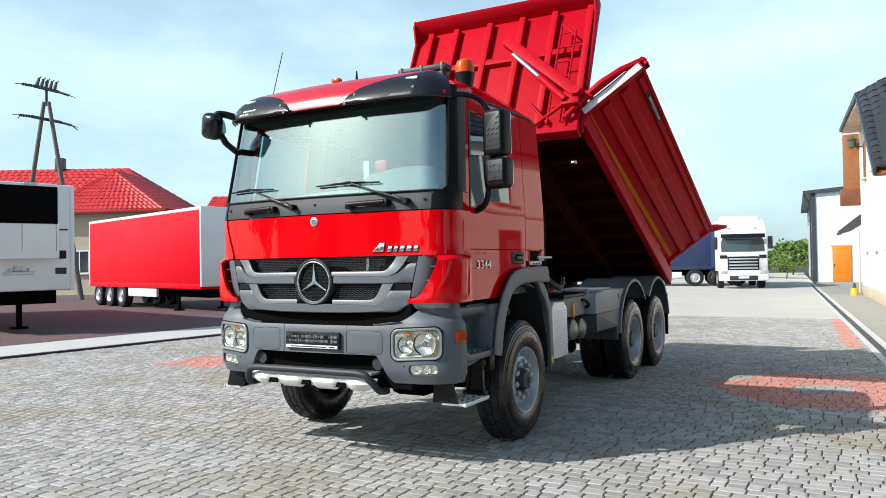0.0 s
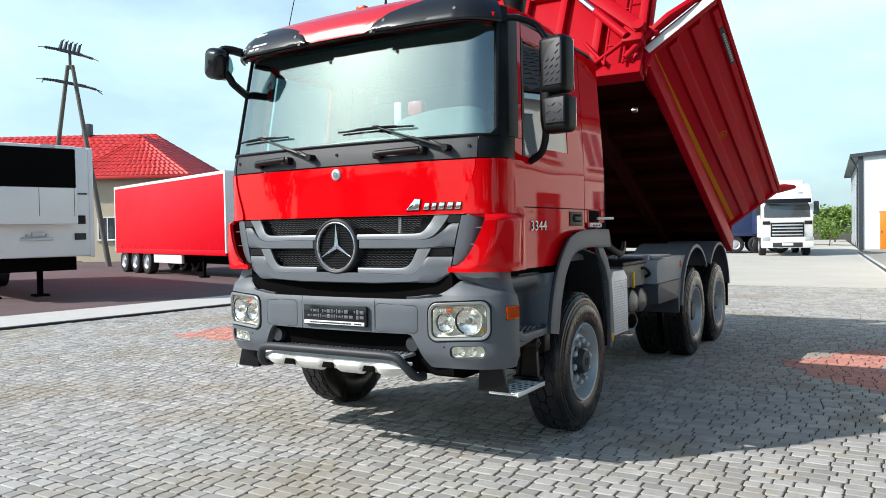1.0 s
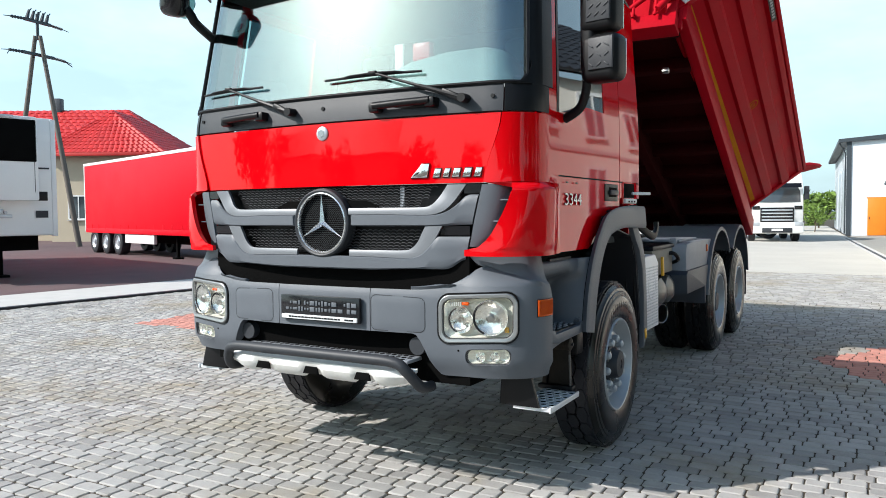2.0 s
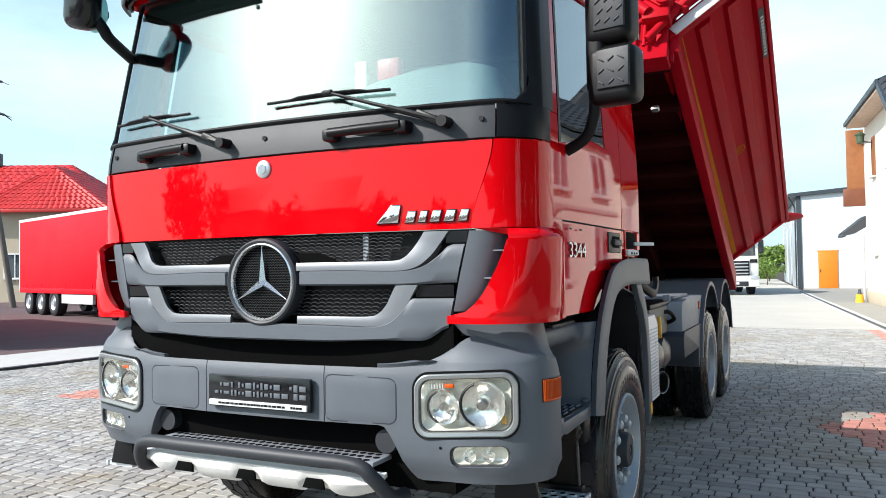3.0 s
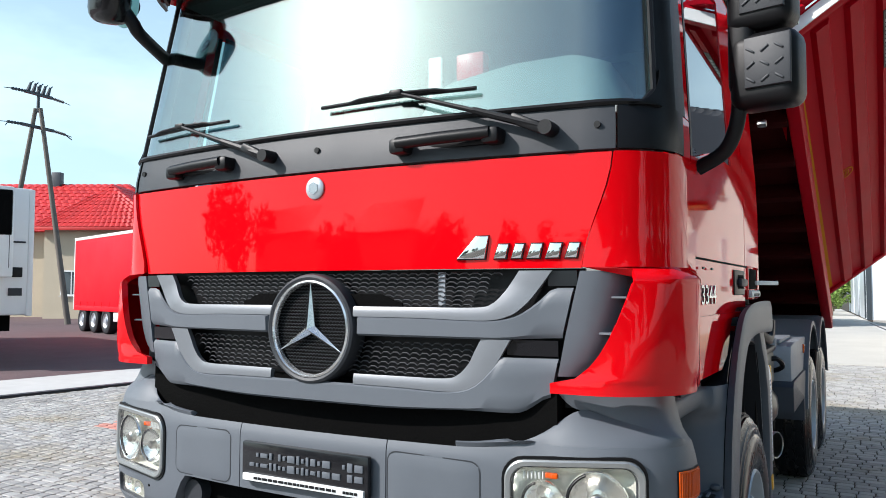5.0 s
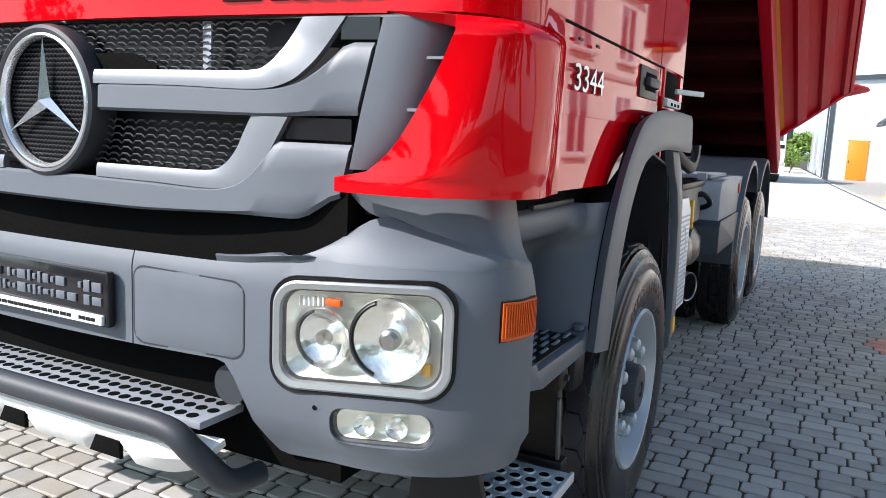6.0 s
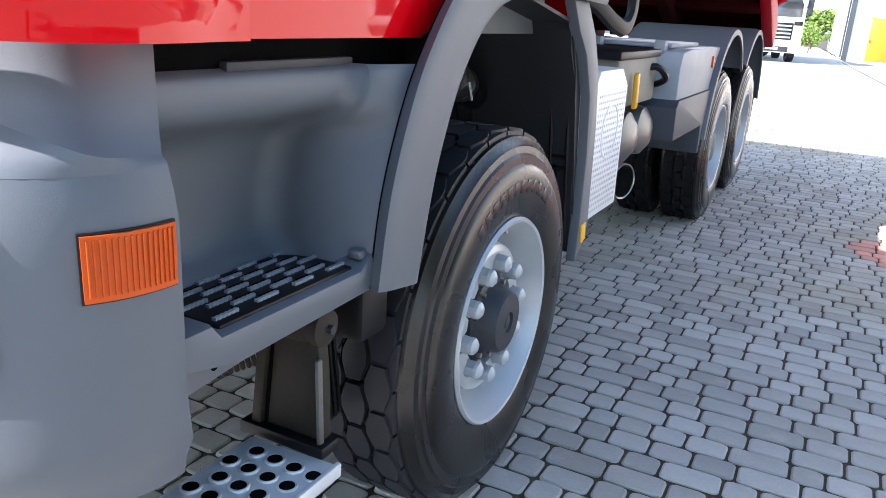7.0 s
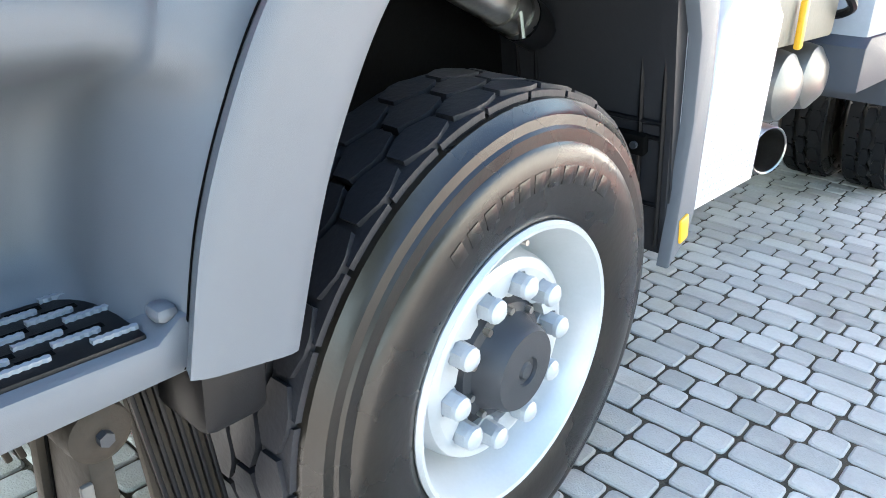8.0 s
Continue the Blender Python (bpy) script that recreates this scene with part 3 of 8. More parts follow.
# windscreen with its seal
screen = cabpart("windscreen", -1.24, 1.24, 2.245, 3.03, SCREEN, -0.012, 0.006, 40, 8, "large curved windscreen, bright with sky")
screen.visible_shadow = False
bm = bmesh.new()
loop = [cabpt(s, 2.243, 0.004) for s in lin(-1.20, 1.20, 34)] + [cabpt(1.24, z, 0.004) for z in lin(2.285, 3.01, 12)] + [cabpt(s, 3.03, 0.004) for s in lin(1.22, -1.22, 34)] + [cabpt(-1.24, z, 0.004) for z in lin(3.01, 2.285, 12)]
sweep(bm, loop + [loop[0]], 0.011, 6)
part("windscreen_seal", bm, BLACK, screen)

for sg in (-1, 1):
    bm = bmesh.new()
    rows = []
    for a in lin(0, math.pi / 2, 9):
        q = (1.255 - 0.105 * (1 - math.sin(a)) , 2.236 + 0.115 * (1 - math.cos(a)))
        rows.append([cabpt(sg * (1.262 + (q[0] - 1.262) * k), 2.230 + (q[1] - 2.230) * k, 0.0045) for k in (0.02, 0.5, 1.0)])
    skin(bm, rows[:: -sg], 0.012)
    part("screen_corner", bm, BLACK, truck, "black rounded corner of the windscreen frame")

# doors and cab sides
for sg in (-1, 1):
    s0, s1, s2 = SY(0.52), SY(1.70), SY(2.195)

    def side(name, u0, u1, zlo, zhi, m, off=0.0, label="", t=0.03, nz=8, par=None, ns=10):
        a, b = sorted((sg * u0, sg * u1))
        f = lambda q: q if not callable(q) else (lambda s: q(abs(s)))
        return cabpart(name, a, b, f(zlo), f(zhi), m, off, t, ns, nz, label, par)

    sill = lambda s: 2.20 - 0.08 * smooth(SY(1.0), SY(0.56), s)
    top = 2.95
    arch = lambda s: 1.360 + 0.22 * smooth(SY(1.08), SY(1.40), s)
    door = side("door", s0, s1, arch, sill, RED, 0.0, "red cab door panel with a raised lower edge")
    side("door_pillar", SY(1.36), s1, lambda s: 2.2, 3.05, RED, 0.0, par=door)
    side("door_frame_top", s0, SY(1.36), top, 3.05, RED, 0.0, par=door)
    side("door_frame_front", s0, SY(0.55), sill, top, BLACK, 0.0, par=door)
    pane = side("side_window", SY(0.55), SY(1.36), sill, top, SIDEGLASS, lambda s, z: -0.050 + 0.046 * (abs(s) - SY(0.55)) / (SY(1.36) - SY(0.55)), "tinted side window", 0.006, par=door)
    pane.visible_shadow = False
    side("back_panel", s1 + 0.012, s2, 1.66, 3.05, RED, 0.0, "red rear cab side panel")
    # rounded belt, lower crease and badge plate
    side("belt_crease", s0, s1 - 0.01, 1.540, 1.562, RED, 0.010, "", 0.03, 3, door)
    side("door_seam", s0, s2 - 0.02, 1.765, 1.773, DARK, 0.0015, "", 0.01, 2)
    # handle recess and rear hatch
    X = 1.25
    h = part("door_handle", cuboid(*sorted((sg * (X - 0.03), sg * (X + 0.007))), 1.365, 1.645, 1.655, 1.768, 0.006), BLACK, door, "black door handle recess")
    part("recess_hollow", cuboid(*sorted((sg * (X - 0.02), sg * (X + 0.0085))), 1.43, 1.62, 1.675, 1.755, 0.012), DARK, h)
    part("grip", box(bmesh.new(), (sg * (X + 0.016), 1.515, 1.712), (0.024, 0.17, 0.036), 0.009), GREYD, h)
    hatch = part("side_hatch", cuboid(*sorted((sg * (X - 0.03), sg * (X + 0.006))), 1.765, 2.105, 1.632, 1.795, 0.006), RED, truck, "rear cab hatch with pale lip")
    part("hatch_hollow", cuboid(*sorted((sg * (X - 0.02), sg * (X + 0.008))), 1.785, 2.05, 1.680, 1.785, 0.006), DARK, hatch)
    lip = part("hatch_lip", box(bmesh.new(), (sg * (X + 0.008), 1.925, 1.660), (0.03, 0.29, 0.034), 0.008), PALE, hatch)
    for k in range(3):
        part("lip_slot", box(bmesh.new(), (sg * (X + 0.0235), 1.86 + 0.07 * k, 1.656), (0.003, 0.035, 0.012), 0.001), DARK, lip)
    bm = box(bmesh.new(), (sg * 1.305, 2.06, 1.715), (0.016, 0.20, 0.022), 0.005, Euler((0, 0, radians(-24 * sg))).to_matrix())
    part("latch_lever", bm, PALE, hatch, "pale lever sticking out of the hatch")
    bm = bmesh.new()
    sweep(bm, curve_pts([(sg * 1.06, 2.24, 1.50), (sg * 1.16, 2.42, 1.49), (sg * 1.22, 2.58, 1.41), (sg * 1.24, 2.68, 1.39), (sg * 1.245, 2.74, 1.44), (sg * 1.245, 2.75, 1.50)], 5), 0.022, 8, 0.034)
    part("cab_catch", bm, BLACK, truck, "black catch behind the cab")
    for yy in (0.64, 0.80):
        bm = bmesh.new()
        q = cabpt(sg * SY(yy), 1.735, 0.012)
        box(bm, q, (0.006, 0.03, 0.008), 0.002)
        part("rivet_strip", bm, BLACK, door)

# model number on both doors
for sg in (-1, 1):
    q = cabpt(sg * SY(0.61), 1.605, 0.006)
    writing("badge", "3344", 0.10, 0.004, BADGE, truck, pose(q.x, q.y if sg > 0 else 1.0, q.z, 90, 0, 90 * sg) @ Matrix.Diagonal((1.45, 1, 1, 1)), "chrome model number")

# roof, rear wall, floor
bm = bmesh.new()
g = []
for u in lin(-1, 1, 49):
    row = []
    for v in lin(0, 1, 18):
        zz = 3.09 + 0.31 * (1 - abs(u) ** 11) * (1 - (1 - v) ** 5) * (1 - 0.45 * v * v)
        w = 1.165
        row.append((w * u, 0.215 + 1.99 * v + 0.06 * u * u * (1 - v), zz))
    g.append(row)
skin(bm, g, 0.03)
part("roof", bm, RED, truck, "red crowned cab roof")
part("cab_rear_wall", cuboid(-1.18, 1.18, 2.175, 2.205, 1.35, 3.09, 0.01), RED, truck)
part("cab_floor", cuboid(-1.12, 1.12, 0.22, 2.17, 1.36, 1.44), INTDARK, truck)
bm = bmesh.new()
sweep(bm, [(1.168, 0.6, 3.10), (1.178, 1.2, 3.12), (1.178, 2.0, 3.12), (1.168, 2.18, 3.09)], 0.014, 8)
part("drip_rail", bm, BLACK, truck)

# sun visor: two dark covers, red middle, black liner
vis = lambda q: [(0.155, 2.990), (0.168, 3.006), (0.155, 3.055), (0.12, 3.128), (0.05, 3.20), (-0.06, 3.265)][q]


MIDZ, MIDO = (2.990, 3.006, 3.06, 3.098, 3.20, 3.265), (0.158, 0.161, 0.158, 0.148, 0.055, -0.06)
VZ, VO = [vis(q)[1] for q in range(6)], [vis(q)[0] for q in range(6)]


def visor(s0, s1, m, name, label="", drop=0.0, crest=None, foot=None):
    """A piece of the visor; crest gives its height, 0 to 5, along the visor."""
    bm = bmesh.new()
    g = []
    for s in lin(s0, s1, 34):
        top = crest(abs(s)) if crest else 5.0
        row = []
        for k in range(9):
            low = foot(abs(s)) if foot else 0.0
            q = low + (top - low) * k / 8
            zz, oo = float(np.interp(q, range(6), VZ if crest else MIDZ)), float(np.interp(q, range(6), VO if crest else MIDO))
            row.append(cabpt(s, zz, oo - drop - 0.095 * smooth(0.98, 1.25, abs(s)) - (0.012 * (k / 8) ** 6 if crest else 0)))
        g.append(row)
    skin(bm, g, 0.014)
    return part(name, bm, m, truck, label)


crest = lambda s: float(np.interp(s, (0.30, 0.32, 0.36, 0.43, 0.55, 0.75, 0.95, 1.26), (1.0, 1.7, 2.3, 2.9, 3.5, 4.2, 4.7, 5.0)))
visor(-1.245, -0.30, COVER, "visor_cover", "dark plastic sun visor cover with small marker lamp", 0.0, crest)
visor(0.30, 1.245, COVER, "visor_cover", "dark plastic sun visor cover with small marker lamp", 0.0, crest)
visor(-1.16, 1.16, RED_VISOR, "visor_middle", "red glossy body of the sun visor", 0.020, None, lambda s: max(0.35, crest(s) - 0.35) if s > 0.30 else 0.35)
visor(-1.17, 1.17, BLACK, "visor_liner", "", 0.035)
cabpart("windscreen_header", -1.33, 1.33, 3.035, 3.12, BLACK, 0.012, 0.02, 40, 3, "black strip above the windscreen")
for sg in (-1, 1):
    bm = bmesh.new()
    q = cabpt(sg * 0.93, 3.165, 0.065)
    box(bm, q, (0.12, 0.03, 0.035), 0.01, Euler((radians(-35), 0, 0)).to_matrix())
    part("marker_lamp", bm, PALE, truck, "small clear roof marker lamp")
    for sx, zz, oo in ((0.34, 2.985, 0.165), (0.42, 3.06, 0.14), (0.98, 3.07, 0.135)):
        q = cabpt(sg * sx, zz, oo)
        bm = rod(bmesh.new(), q, q + Vector((0, -0.012, 0.004)), 0.013, n=10)
        part("visor_screw", bm, GREYD, truck)

# unreadable white print on one visor cover, as bars
for k, (u, w, zz, h) in enumerate(((-1.12, 0.06, 3.06, 0.05), (-1.04, 0.10, 3.068, 0.022), (-0.92, 0.09, 3.068, 0.022), (-0.82, 0.07, 3.068, 0.022), (-1.03, 0.05, 3.032, 0.014), (-0.95, 0.06, 3.032, 0.014), (-0.87, 0.04, 3.032, 0.014))):
    off = lambda z: float(np.interp(z, (2.99, 3.006, 3.055, 3.112), (0.155, 0.168, 0.155, 0.12))) - 0.095 * smooth(0.98, 1.25, abs(u)) + 0.002
    bm = bmesh.new()
    skin(bm, [[cabpt(u + w * j / 3 + 0.3 * (z - zz), z, off(z)) for z in lin(zz - h / 2, zz + h / 2, 3)] for j in range(4)], 0.003)
    part("visor_print", bm, PALE, truck)

# roof fittings
bm = rod(bmesh.new(), (0.98, 1.0, 3.20), (0.98, 1.0, 3.40), 0.06, 0.095, 20)
bcn = part("beacon", bm, BLACK, truck, "orange beacon on the cab roof")
bm = bmesh.new()
lathe(bm, [(0.085, 0), (0.085, 0.07), (0.07, 0.11), (0.03, 0.13), (0.0, 0.132)], Matrix.Translation((0.98, 1.0, 3.40)), 24)
part("dome", bm, ORANGE, bcn)
bm = bmesh.new()
rod(bm, (-0.99, 0.61, 3.24), (-0.97, 0.606, 3.30), 0.012, 0.008, 10)
sweep(bm, [(-0.975, 0.606, 3.28), (-0.89, 0.595, 3.52), (-0.80, 0.58, 3.76)], 0.004, 6)
part("aerial", bm, BLACK, truck, "thin black whip aerial")
part("roof_lamp", box(bmesh.new(), (-0.18, 0.62, 3.41), (0.09, 0.06, 0.04), 0.012), ORANGE, truck, "small orange roof lamp")
part("roof_stub", rod(bmesh.new(), (0.05, 0.62, 3.38), (0.05, 0.62, 3.47), 0.014, 0.006, 8), BLACK, truck)
bm = box(bmesh.new(), (0.56, 1.0, 3.485), (0.52, 0.14, 0.06), 0.02)
hb = part("roof_box", bm, GREYD, truck, "grey metal box on the cab roof")
for xx in (0.34, 0.56, 0.78):
    part("box_band", box(bmesh.new(), (xx, 1.0, 3.485), (0.025, 0.155, 0.075), 0.005), GREY, hb)
for xx in (0.36, 0.76):
    part("box_foot", box(bmesh.new(), (xx, 1.0, 3.40), (0.06, 0.10, 0.12), 0.008), BLACK, hb)

# wipers, handles, round badge, lettering bars
for x0, xt, zt in ((-0.22, -0.80, 2.375), (0.90, 0.345, 2.365)):
    bm = bmesh.new()
    p0, p1 = cabpt(SX(x0), 2.165, 0.045), cabpt(SX(xt), zt - 0.022, 0.036)
    rod(bm, p0, p0.lerp(p1, 0.45) + Vector((0, -0.012, 0)), 0.016, 0.012, 8)
    rod(bm, p0.lerp(p1, 0.42) + Vector((0, -0.011, 0)), p1, 0.009, 0.007, 8)
    box(bm, p1, (0.05, 0.02, 0.022), 0.005)
    wp = part("wiper", bm, BLACK, truck, "black windscreen wiper")
    bm = rod(bmesh.new(), p0 + Vector((0, 0.05, 0)), p0 + Vector((0, -0.02, 0)), 0.024, n=12)
    box(bm, p0.lerp(p1, 0.12), (0.12, 0.03, 0.035), 0.008, Euler((0, radians(24), 0)).to_matrix())
    part("wiper_hub", bm, BLACK, wp)
    bm = bmesh.new()
    sweep(bm, [cabpt(SX(xt + k), zt - 0.030 - 0.014 * abs(k), 0.016) for k in lin(-0.34 if xt > 0 else -0.27, 0.30, 12)], 0.0075, 6)
    for k in (-0.16, 0.15):
        sweep(bm, [p1 + Vector((0, 0.004, 0)), cabpt(SX(xt + k), zt - 0.026, 0.028), cabpt(SX(xt + k * 1.35), zt - 0.034, 0.018)], 0.006, 6)
    part("wiper_blade", bm, BLACK, wp)
for x0, hw_ in ((-0.615, 0.155), (0.545, 0.168)):
    bm = bmesh.new()
    a, b = cabpt(SX(x0 - hw_), 2.155, 0.05), cabpt(SX(x0 + hw_), 2.165, 0.05)
    sweep(bm, [a, a.lerp(b, 0.5) + Vector((0, -0.008, 0)), b], 0.021, 10)
    for q in (a, b):
        box(bm, q + Vector((0.0, 0.03, -0.008)), (0.065, 0.08, 0.055), 0.014)
    box(bm, a.lerp(b, 0.5) + Vector((0, 0.05, -0.012)), (0.30, 0.02, 0.03), 0.008)
    part("grab_handle", bm, BLACK, truck, "black grab handle below the windscreen")
for sx in (-1.058, -0.0, 1.055):
    q = cabpt(sx, 2.172, 0.0)
    part("panel_bolt", rod(bmesh.new(), q, q + Vector((0, -0.008, 0)), 0.011, n=10), BLACK, truck)
bm = bmesh.new()
lathe(bm, [(0.041, 0), (0.041, 0.006), (0.034, 0.012), (0.0, 0.014)], Matrix.Translation(cabpt(0, 2.03, 0.0)) @ pose(0, 0, 0, 90, 0, 0), 28)
rb = part("round_badge", bm, SILVER, truck, "small round silver badge")
part("badge_core", rod(bmesh.new(), cabpt(0, 2.03, 0.0125), cabpt(0, 2.03, 0.0155), 0.024, n=6), BADGE, rb)
bx = 0.60
for w, h in ((0.110, 0.074), (0.052, 0.046), (0.046, 0.046), (0.054, 0.046), (0.056, 0.046), (0.050, 0.046)):
    q = cabpt(SX(bx + w / 2), 1.757 + h / 2, 0.006)
    place = Matrix.Translation(q) @ pose(0, 0, 0, 90, 0, 7)
    top = 0.45 if w > 0.1 else 0.86
    for grow, h0, h1, m in ((0.0035, -0.008, 0.001, GLOSSBLACK), (0.0, -0.006, 0.006, CHROME)):
        a, b, t = w / 2 - 0.006 + grow, h / 2 + grow, h * (0.55 if w > 0.1 else 0.3)
        bm = slab(bmesh.new(), [(-a - t / 2, -b), (a - t / 2, -b), (a * top + t / 2, b), (-a * top + t / 2, b)], h0, h1, place, 0.0035)
        part("lettering_bar", bm, m, truck, "chrome lettering bar" if m is CHROME else "dark edge of the lettering bar")
    bx += w + 0.006

# grille: dark back, mesh, two grey bars with silver lips, emblem
bm = bmesh.new()
patch(bm, cabpt, -1.0, 1.0, 1.30, 1.725, -0.06, 0.02, 30, 4)
part("grille_back", bm, BLACK, truck)


def comb(bm, x0, x1, z0, z1, side_in):
    """Honeycomb of thin bars; the ends slope inwards by side_in."""
    w, h, r = 0.0385, 0.0150, 0.0024
    nz = int((z1 - z0) / h) + 1
    for j in range(nz):
        z = z0 + h * j
        inset = side_in * (1 - (z - z0) / (z1 - z0))
        x = x0 + inset + (w / 2 if j % 2 else 0)
        while x < x1 - inset - w:
            pts = [(x, z), (x + w * 0.28, z + h * 0.42), (x + w * 0.72, z + h * 0.42), (x + w, z)]
            for (xa, za), (xb, zb) in zip(pts, pts[1:]):
                a, b = cabpt(SX(xa), za, -0.018), cabpt(SX(xb), zb, -0.018)
                vs = [bm.verts.new(p + d) for p in (a, b) for d in (Vector((0, 0, r)), Vector((0, -0.004, 0)), Vector((0, 0, -r)))]
                for k in range(2):
                    bm.faces.new((vs[k], vs[k + 1], vs[k + 4], vs[k + 3]))
            x += w
    return bm


grid_mat = mat("grille_mesh_black", (0.075, 0.077, 0.082), 0.4, 0, 0.15, 6.0)
part("upper_grille_mesh", comb(bmesh.new(), -0.755, 0.755, 1.60, 1.715, 0.115), grid_mat, truck, "black honeycomb grille mesh")
for sg in (-1, 1):
    bm = bmesh.new()
    skin(bm, [[cabpt(SX(sg * x), z, -0.010) for z in lin(1.598, 1.640 - 0.03 * smooth(0.28, 0.37, x), 3)][:: sg] for x in lin(0.15, 0.37, 9)], 0.01)
    part("grille_mouth", bm, DARK, truck, "black opening in the grille mesh beside the emblem")
bm = bmesh.new()
skin(bm, [[cabpt(SX(x), z, -0.0205) for z in lin(1.60, 1.715, 3)] for x in lin(0.505, 0.53, 3)], 0.006)
part("grille_strut", bm, FRAME, truck)
part("lower_grille_mesh", comb(bmesh.new(), -0.685, 0.685, 1.385, 1.488, 0.10), grid_mat, truck, "black honeycomb grille mesh")


def along(pts, n):
    """Height against x along a smooth curve through pts."""
    c = curve_pts([(x, z, 0) for x, z in pts], n)
    return [p.x for p in c], [p.y for p in c]


END = lambda z: 0.913 + 0.075 * (z - 1.4) / 0.32
UP1 = ((0.19, 1.597), (0.45, 1.597), (0.66, 1.598), (0.715, 1.612), (0.75, 1.645), (0.775, 1.68), (0.80, 1.717))
LO1 = ((0.19, 1.562), (0.45, 1.561), (0.68, 1.556), (0.77, 1.572), (0.822, 1.608), (0.862, 1.655), (0.908, 1.717))
UP2 = ((0.19, 1.382), (0.38, 1.382), (0.545, 1.383), (0.595, 1.398), (0.63, 1.43), (0.652, 1.465), (0.675, 1.50))
LO2 = ((0.19, 1.347), (0.38, 1.345), (0.565, 1.341), (0.652, 1.357), (0.70, 1.395), (0.735, 1.443), (0.775, 1.50))
b1t = lambda x: min(1.662, float(np.interp(x, *along(LO1, 4)))) if x < 0.866 else 1.662
b1b = lambda x: 1.500 + 0.008 * smooth(0.7, 0.95, x)
b2t = lambda x: min(1.452, float(np.interp(x, *along(LO2, 4)))) if x < 0.74 else 1.452
b2b = lambda x: 1.272 + 0.012 * smooth(0.3, 0.7, x) + 0.055 * smooth(0.80, 0.93, x) ** 2


def grille_bar(top, bot, label):
    bm = bmesh.new()
    g = []
    for u in lin(-1, 1, 81):
        row = []
        for k in (0.0, 0.04, 0.10, 0.35, 0.65, 0.90, 0.96, 1.0):
            x0 = abs(u) * 0.93
            z = bot(x0) + (top(x0) - bot(x0)) * k
            x = u * END(z)
            row.append(cabpt(SX(x), z, 0.030 - 0.016 * smooth(0.72, 0.93, abs(x)) - 0.055 * (1 - smooth(0.17, 0.21, abs(x))) * smooth(1.37, 1.43, z) - 0.010 * max(0.0, abs(2 * k - 1) - 0.8) / 0.2))
        g.append(row)
    skin(bm, g, 0.05)
    return part("grille_bar", bm, GREY, truck, label)


grille_bar(b1t, b1b, "grey grille bar with upswept silver ends")
grille_bar(b2t, b2b, "grey lower grille bar with upswept silver ends")
for up, lo in ((UP1, LO1), (UP2, LO2)):
    for sg in (-1, 1):
        U, L = (curve_pts([(x, z, 0) for x, z in q], 6) for q in (up, lo))
        g = []
        for p, q in zip(L, U):
            g.append([cabpt(SX(sg * (p.x + (q.x - p.x) * k / 4)), p.y + (q.y - p.y) * k / 4, 0.0255 - 0.006 * (k / 4) ** 3 - 0.012 * smooth(0.78, 0.87, p.x)) for k in range(5)])
        bm = bmesh.new()
        skin(bm, g if sg > 0 else g[::-1], 0.02)
        part("silver_lip", bm, LIP, truck, "silver painted grille lip")
for sg in (-1, 1):
    for xa, xb, za, zb in ((0.895, 0.985, 1.668, 1.716), (0.76, 0.925, 1.458, 1.500)):
        a, b = sorted((sg * xa, sg * xb))
        bm = bmesh.new()
        skin(bm, [[cabpt(SX(x), z, 0.008) for z in lin(za, zb, 3)] for x in lin(a, b, 6)], 0.02)
        part("grille_insert", bm, GLOSSBLACK, truck)

EM = Matrix.Translation((0, 0.035, 1.534)) @ pose(0, 0, 0, 90, 0, 0)
bm = bmesh.new()
lathe(bm, [(0.0, -0.04), (0.198, -0.04), (0.201, 0.015), (0.196, 0.034), (0.187, 0.040), (0.178, 0.036), (0.174, 0.004), (0.0, 0.004)], EM, 64)
emb = part("grille_emblem", bm, GREYD, truck, "large round emblem with chrome three-point star")
part("emblem_back", lathe(bmesh.new(), [(0.0, 0.006), (0.172, 0.006), (0.172, 0.005)], EM, 40), DARK, emb)
bm = bmesh.new()
for j in range(-13, 14):
    v = j * 0.012
    half = math.sqrt(max(0.0, 0.168**2 - v * v))
    k = -half + (0.007 if j % 2 else 0)
    while k < half - 0.012:
        for a, b in (((k, v), (k + 0.0045, v + 0.005)), ((k + 0.0045, v + 0.005), (k + 0.0105, v + 0.005)), ((k + 0.0105, v + 0.005), (k + 0.015, v))):
            vs = [bm.verts.new(EM @ Vector((p[0], p[1] + d, 0.0095))) for p in (a, b) for d in (-0.0011, 0.0011)]
            bm.faces.new((vs[0], vs[1], vs[3], vs[2]))
        k += 0.015
part("emblem_mesh", bm, GREYD, emb, "fine black mesh behind the star")
bm = bmesh.new()
lathe(bm, [(0.164, 0.014), (0.165, 0.033), (0.170, 0.039), (0.176, 0.035), (0.177, 0.014)], EM, 64, True)
part("ring", bm, STARMETAL, emb)
bm = bmesh.new()
hub = bm.verts.new(EM @ Vector((0, 0, 0.046)))
back = []
for k in range(6):
    a = math.pi / 2 + k * math.pi / 3
    r = 0.167 if k % 2 == 0 else 0.019
    back.append(bm.verts.new(EM @ Vector((r * math.cos(a), r * math.sin(a), 0.028 if k % 2 == 0 else 0.022))))
for k in range(6):
    bm.faces.new((hub, back[k], back[(k + 1) % 6]))
bm.faces.new(back[::-1])
part("star", bm, STARMETAL, emb)

